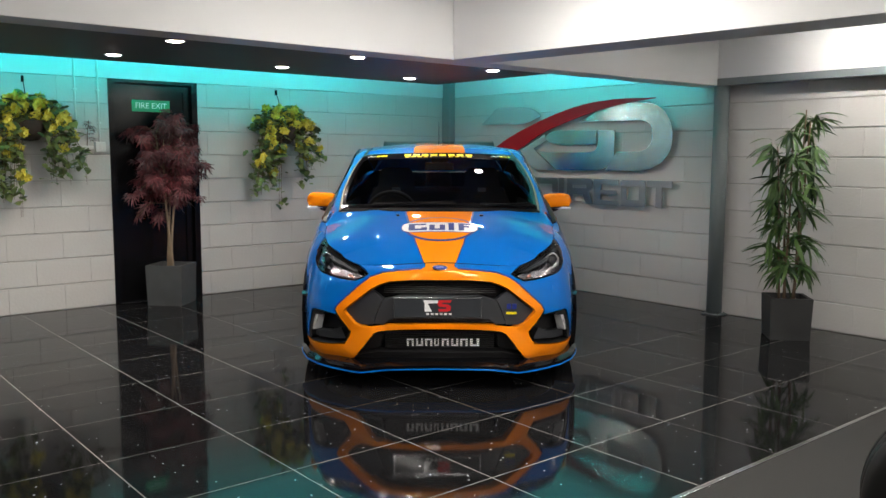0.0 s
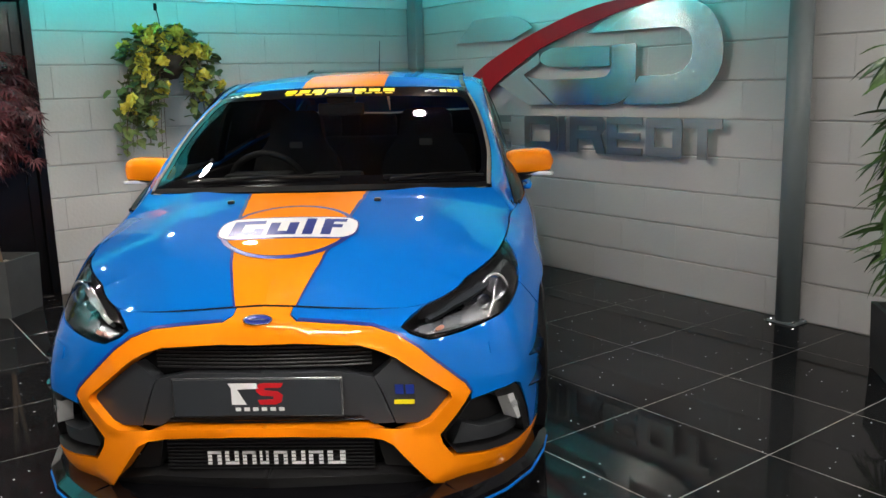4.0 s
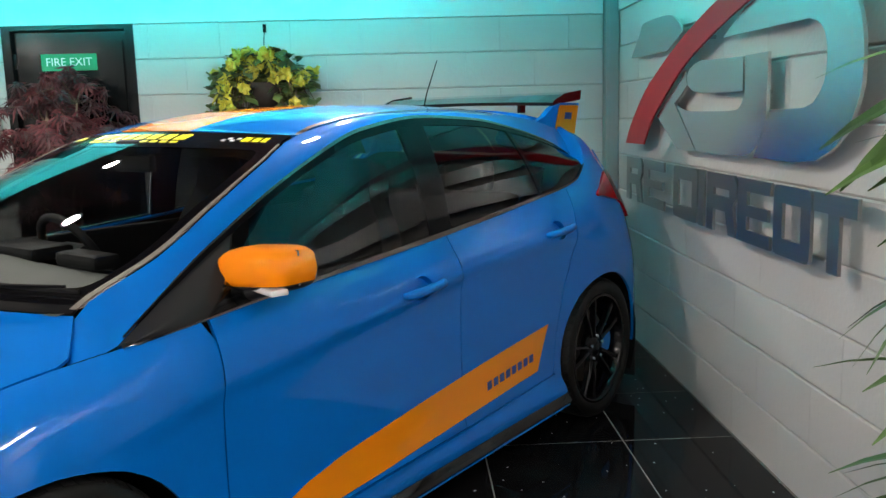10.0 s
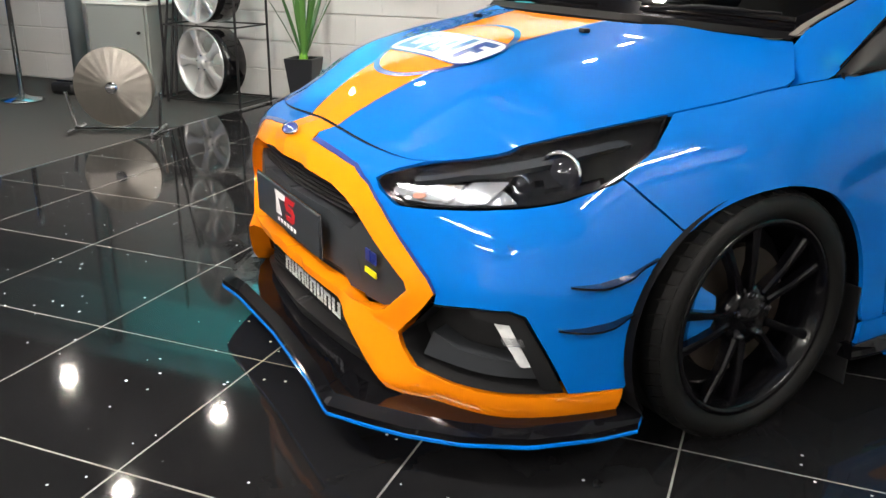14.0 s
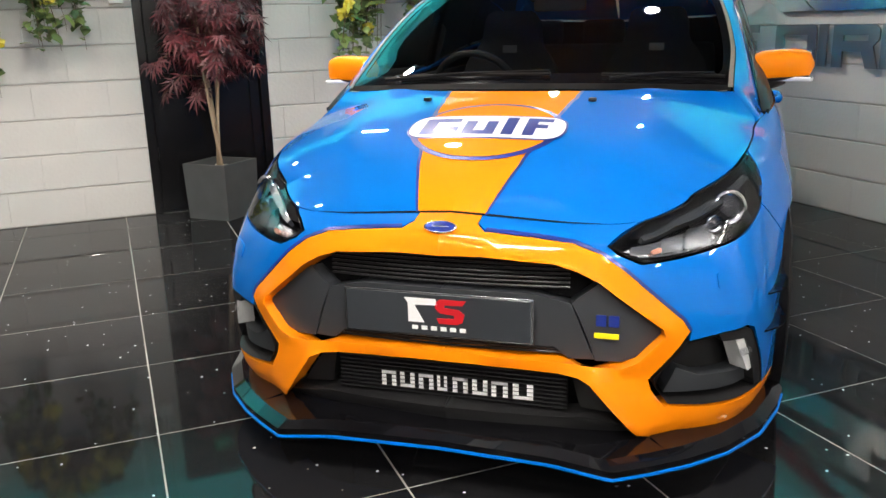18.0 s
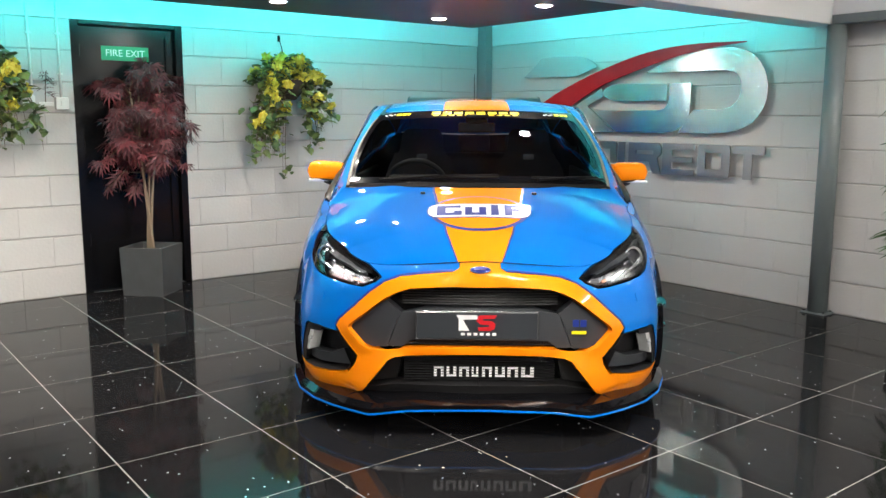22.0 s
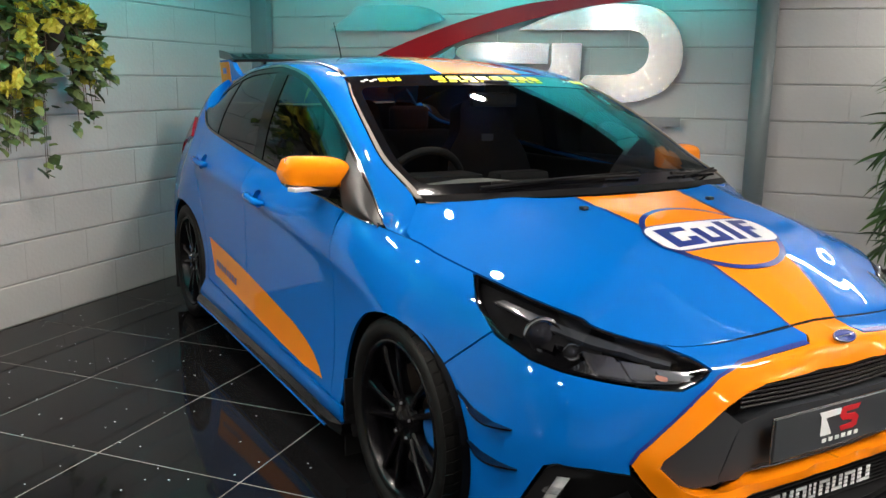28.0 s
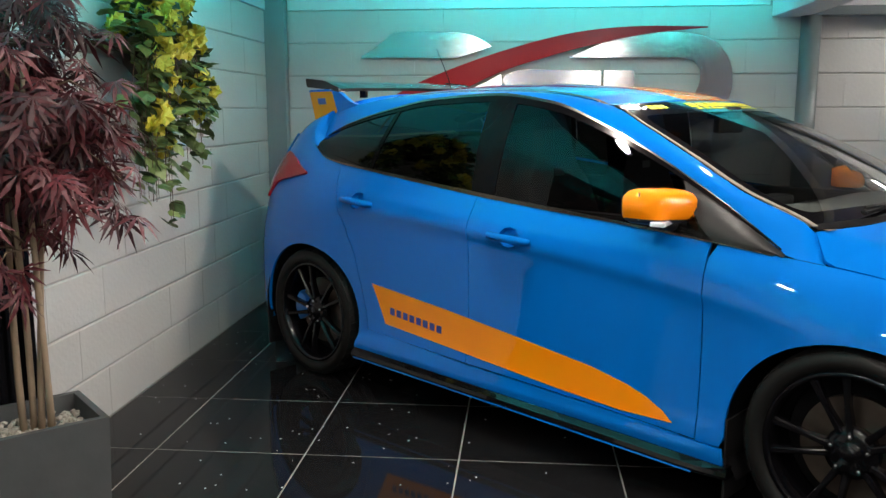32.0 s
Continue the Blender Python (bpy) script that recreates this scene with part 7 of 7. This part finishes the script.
# dried red sprig behind the conduits
sprig = empty("red_sprig", pose(2.44, YW - 0.03, 1.50), "small dark red leaf sprig on the wall", "plant")
part("stem", tube([(0, 0.02, -0.08), (0, 0, 0.02), (0.01, -0.01, 0.14)], 0.003, 6), BARK_DK, sprig)
leaf_part("foliage", palmate(0.07), [turned((rng.uniform(-0.03, 0.03), -0.02, 0.14 * k / 7 - 0.03), rng.uniform(-2.8, -0.3), rng.uniform(-0.5, 0.6), 0, 1) for k in range(9)], LEAF_RED, sprig)

# tall cane plant by the pillar
cane = square_pot("cane_plant", (6.07, 3.20, 0), 42, 0.30, 0.28, 0.31, POT_DARK, "tall green artificial cane plant in a dark pot")
pebbles(cane, 0.125, 0.255, 160, rng)
stems = []
for k in range(5):
    a = 1.26 * k
    pts = [Vector((0.05 * math.cos(a) + 0.07 * t * math.cos(a + 0.5) + 0.02 * math.sin(5 * t + k), 0.05 * math.sin(a) + 0.07 * t * math.sin(a + 0.5), 0.25 + (1.08 + 0.09 * k) * t)) for t in np.linspace(0, 1, 9)]
    part("cane", tube(pts, [0.011 - 0.006 * t for t in np.linspace(0, 1, 9)], 8), BARK_DK, cane, smooth=True)
    stems.append(pts)
places = []
for k, pts in enumerate(stems):
    for t in (0.22, 0.36, 0.50, 0.63, 0.76, 0.88, 0.98):
        t = min(1.0, t + rng.uniform(-0.05, 0.05)) * 8
        i = min(7, int(t))
        o = pts[i].lerp(pts[i + 1], t - i)
        side = 1.26 * k + 0.5 + rng.uniform(-0.9, 0.9)
        hub = o + Vector((math.cos(side), math.sin(side), 0.5)) * rng.uniform(0.02, 0.07)
        for j in range(15):
            a = side + rng.gauss(0, 1.3)
            places.append(turned(hub + Vector((0, 0, rng.uniform(-0.03, 0.03))), a, rng.uniform(-0.85, 0.55), rng.uniform(-0.6, 0.6), rng.uniform(0.65, 1.15)))
leaf_part("foliage", blade(0.172, 0.029, 0.6), places, LEAF_GREEN, cane, "long narrow green leaves")

# spiky plant in a tall black pot
spike = square_pot("spiky_plant", (1.02, 7.44, 0), 8, 0.225, 0.145, 0.37, POT_BLACK, "spiky green plant in a tapered black pot")
part("crown_base", lathe([(0.035, 0.31), (0.032, 0.38), (0.024, 0.46)], 14), mat("fresh_green_stem", (0.14, 0.34, 0.03), rough=0.5, vary=0.15, scale=20), spike, smooth=True)
places = []
for k in range(15):
    a = k * 2.4
    el = 1.50 - 0.42 * (k / 15) ** 0.8
    places.append(turned((0.015 * math.cos(a), 0.015 * math.sin(a), 0.36), a, el, rng.uniform(-0.3, 0.3), rng.uniform(0.75, 1.15)))
leaf_part("foliage", blade(0.72, 0.036, 0.08, 8), places, LEAF_SPIKE, spike, "long stiff pointed leaves")

# ---- wheel rack, polished disc, cabinet, barrier ----
rack = empty("wheel_rack", pose(0.28, 7.39, 0), "black metal rack for alloy wheels", "rack")
for sx in (-1, 1):
    for sy in (-1, 1):
        part("upright", box((0.015, 0.015, 1.75), (sx * 0.33, sy * 0.21, 0.875), 0.003), SATIN_BLACK, rack)
for z in (0.03, 0.585, 1.15):
    sh = part("shelf", box((0.66, 0.012, 0.012), (0, -0.21, z), 0.002), SATIN_BLACK, rack)
    part("shelf_rail", box((0.66, 0.012, 0.012), (0, 0.21, z), 0.002), SATIN_BLACK, rack)
    for sx in (-1, 1):
        part("shelf_side", box((0.012, 0.42, 0.012), (sx * 0.33, 0, z), 0.002), SATIN_BLACK, rack)
for z, n, tw, wd in ((0.305, 5, False, 0.026), (0.862, 10, True, 0.015), (1.43, 5, False, 0.024)):
    ob = empty("alloy_wheel", pose(0.26, 7.34, z), "polished silver alloy wheel resting on the rack", "wheel", "wheels on the rack")
    w = wheel(ob, pose(0, 0, 0, 0, 0, -14), 0.268, 0.262, 0.24, ALLOY, n, False, None, spoke_w=wd, twin=tw, name="rim_set", tyred=False)
disp = empty("display_disc", pose(0.40, 6.12, 0, 0, 0, 22), "polished finned wheel disc on a low chrome stand", "display")
for k in range(24):
    b = bmesh.new()
    a0, a1, am = (2 * math.pi * (k + d) / 24 for d in (0, 1, 0.5))
    v = [b.verts.new((r * math.cos(a), y, 0.29 + r * math.sin(a))) for r, a, y in ((0.04, a0, -0.03), (0.25, a0, -0.002), (0.25, am, -0.0032), (0.25, a1, -0.002), (0.04, a1, -0.03))]
    b.faces.new(v[:3] + [v[4]]); b.faces.new((v[2], v[3], v[4]))
    part("fin", b, DISC_STEEL, disp)
part("disc_body", lathe([(0.0, 0.0), (0.252, 0.0), (0.252, 0.045), (0.0, 0.06)], 48, "y"), DISC_STEEL, disp, m=pose(0, 0, 0.29))
part("disc_hub", lathe([(0.0, -0.045), (0.035, -0.042), (0.042, -0.02), (0.042, 0)], 24, "y"), CHROME, disp, m=pose(0, 0, 0.29), smooth=True)
for sx in (-1, 1):
    part("foot", tube([(sx * 0.27, -0.16, 0.02), (sx * 0.27, 0.14, 0.02)], 0.014, 8), CHROME, disp)
    part("arm", tube([(sx * 0.27, 0.0, 0.02), (sx * 0.30, -0.02, 0.26)], 0.013, 8), CHROME, disp)
part("cross_bar", tube([(-0.27, -0.02, 0.025), (0.27, -0.02, 0.025)], 0.012, 8), CHROME, disp)
cab = empty("cabinet", pose(-0.57, 7.50, 0), "grey metal cupboard with papers on top", "cabinet")
part("body", box((0.60, 0.42, 0.70), (0, 0, 0.355), 0.005), CAB_GREY, cab)
dr = part("cabinet_door", box((0.56, 0.018, 0.66), (0, -0.219, 0.36), 0.003), CAB_GREY, cab)
part("knob", lathe([(0.0, -0.03), (0.012, -0.028), (0.014, -0.018), (0.006, -0.01), (0.006, 0)], 14, "y"), SATIN_BLACK, dr, m=pose(0.23, -0.228, 0.50))
part("cabinet_top", box((0.64, 0.45, 0.02), (0, 0, 0.716), 0.003), WHITE_PVC, cab)
pp = empty("paper_stack", pose(-0.70, 7.44, 0.727), "loose white papers on the cupboard", "papers")
for k in range(3):
    part("sheet", box((0.21, 0.297, 0.003), (0, 0, 0.002 + 0.0032 * k), turn=Matrix.Rotation(0.3 * k, 4, "Z")), SIGN_WHITE, pp)
bx = empty("small_box", pose(-0.45, 7.50, 0.727), "small dark box on the cupboard", "box")
part("carton", box((0.12, 0.07, 0.03), (0, 0, 0.015), 0.003), SATIN_BLACK, bx)
tb = empty("white_tub", pose(-0.34, 7.47, 0.727), "small white tub on the cupboard", "tub")
part("tub", lathe([(0.0, 0), (0.03, 0), (0.033, 0.04), (0.035, 0.042), (0.0, 0.044)], 18), SIGN_WHITE, tb, smooth=True)
st = empty("folded_stand", pose(-0.185, 7.42, 0), "folded black metal stand leaning beside the rack", "stand")
for x0, x1, y1 in ((-0.05, 0.01, 0.16), (0.03, 0.04, 0.17), (0.085, 0.055, 0.15)):
    part("leg", tube([(x0, -0.08, 0.008), (x1, y1, 1.45)], 0.011, 8), SATIN_BLACK, st)
part("brace", tube([(-0.03, 0.03, 0.60), (0.075, 0.03, 0.60)], 0.009, 8), SATIN_BLACK, st)
fb = empty("floor_case", pose(-1.02, 7.22, 0), "low rounded black case lying on the carpet", "case")
part("shell", box((0.24, 0.30, 0.10), (0, 0, 0.05), 0.04, seg=4), SATIN_BLACK, fb, smooth=True)
part("lid", box((0.17, 0.22, 0.02), (0, 0, 0.103), 0.009, seg=3), GLOSS_BLACK, fb, smooth=True)
p2 = empty("steel_pillar", pose(-1.30, 7.60, 0), "blue-grey painted round steel pillar by the cupboard", "pillar")
part("shaft", lathe([(0.066, 0.012), (0.066, 2.5)], 32), STEEL_GREY, p2, smooth=True)
part("base_plate", box((0.17, 0.17, 0.012), (0, 0, 0.006), 0.002), STEEL_GREY, p2)
bp = empty("barrier_post", pose(-1.08, 6.74, 0), "polished silver rope barrier post", "barrier")
part("base", lathe([(0.0, 0), (0.155, 0), (0.155, 0.012), (0.06, 0.03), (0.025, 0.05)], 36), SILVER, bp, smooth=True)
part("pole", lathe([(0.02, 0.045), (0.02, 0.95), (0.028, 0.955), (0.028, 1.0), (0.0, 1.012)], 20), SILVER, bp, smooth=True)
# corner of another blue car beyond the barrier
oc = empty("parked_car", pose(-2.35, 6.2, 0, 0, 0, 20), "corner of a second bright blue car behind the barrier", "car")
b = box((1.5, 1.6, 0.62), (0, 0, 0.60), 0.16, seg=5)
part("body", b, BLUE, oc, smooth=True)
part("cabin", box((1.2, 1.3, 0.42), (-0.1, 0, 1.08), 0.15, seg=5), GLOSS_BLACK, oc, smooth=True)
for sy in (-1, 1):
    wheel(oc, pose(0.25, sy * 0.72, 0.322, 0, 0, 0 if sy < 0 else 180), 0.322, 0.24, 0.2, RIM_BLACK, 10, False)
part("bumper_trim", box((1.46, 1.5, 0.12), (0, 0, 0.26), 0.05, seg=3), SATIN_BLACK, oc, smooth=True)
# display wheel with tyre standing on the carpet
dw = empty("tyre_display", pose(2.79, 0.83, 0.326), "black tyre on a bright alloy rim, standing upright", "tyre")
wheel(dw, pose(0, 0, 0, 0, 0, -65), 0.33, 0.235, 0.22, SILVER, 10, False, name="wheel_set")

# ---- pieces of floor and walls ----
def chamfered(sx, sy, sz, c, cx=None):
    """A thin block with chamfered front edges, its face at z = 0; few triangles."""
    b = bmesh.new()
    x, y = sx / 2, sy / 2
    k = 1.0 if cx is None else cx / c
    rings = [[b.verts.new((u * (x - d * k), v * (y - d), z)) for u, v in ((-1, -1), (1, -1), (1, 1), (-1, 1))] for d, z in ((0, -sz), (0, -c), (c, 0))]
    for r0, r1 in zip(rings, rings[1:]):
        for k in range(4):
            b.faces.new((r0[k], r0[(k + 1) % 4], r1[(k + 1) % 4], r1[k]))
    b.faces.new(rings[2])
    me = bpy.data.meshes.new("piece")
    b.to_mesh(me)
    b.free()
    return me


def piece_maker(material, thick, chamfer, ends=None):
    made = {}

    def make(name, sx, sy, parent, m):
        key = (round(sx, 3), round(sy, 3))
        if key not in made:
            made[key] = chamfered(sx, sy, thick, chamfer, ends)
            made[key].materials.append(material)
        return data_ob(name, made[key], parent, m)
    return make


tile = piece_maker(TILE, 0.010, 0.0008)
x = X_TILE
while x < XW - 0.03:
    x1 = min(x + PX, XW)
    y = Y_TILE
    while y < YW - 0.03:
        y1 = min(y + PY, YW)
        if not (abs(x1 - x) < 0.03 or abs(y1 - y) < 0.03):
            tile("floor_tile", x1 - x - 0.0052, y1 - y - 0.0052, floor_tiled, pose((x + x1) / 2, (y + y1) / 2, rng.uniform(-0.0003, 0.0003), rng.uniform(-0.02, 0.02), rng.uniform(-0.02, 0.02)))
        y = y1
    x = x1

block = piece_maker(BLOCK, 0.012, 0.005, 0.0006)
ROWS_N, RH, BL = 9, 2.012 / 9, 0.447
for r in range(ROWS_N):
    zc = (r + 0.5) * RH
    off = 0.0 if r % 2 else BL / 2
    # wall with the door, from the corner post outwards
    x = 6.455
    x1 = x
    first_cut = BL - off if off else BL
    while x1 > X_LOW + 0.05:
        x0 = max(x1 - first_cut, X_LOW)
        first_cut = BL
        for a, c in ((x0, min(x1, DX0)), (max(x0, DX1), x1)):
            if c - a > 0.03 and not (a >= DX0 and c <= DX1):
                block("block", c - a - 0.0006, RH - 0.006, wall_north, pose((a + c) / 2, YW + rng.uniform(-0.0008, 0.0008), zc, 90, 0, 0))
        x1 = x0
    y1 = 7.575
    first_cut = BL * 0.7 - off * 0.5 if off else BL
    while y1 > -0.6:
        y0 = y1 - first_cut
        first_cut = BL
        block("block", y1 - y0 - 0.0006, RH - 0.006, wall_east, pose(XW + rng.uniform(-0.0008, 0.0008), (y0 + y1) / 2, zc, 90, 0, -90))
        y1 = y0
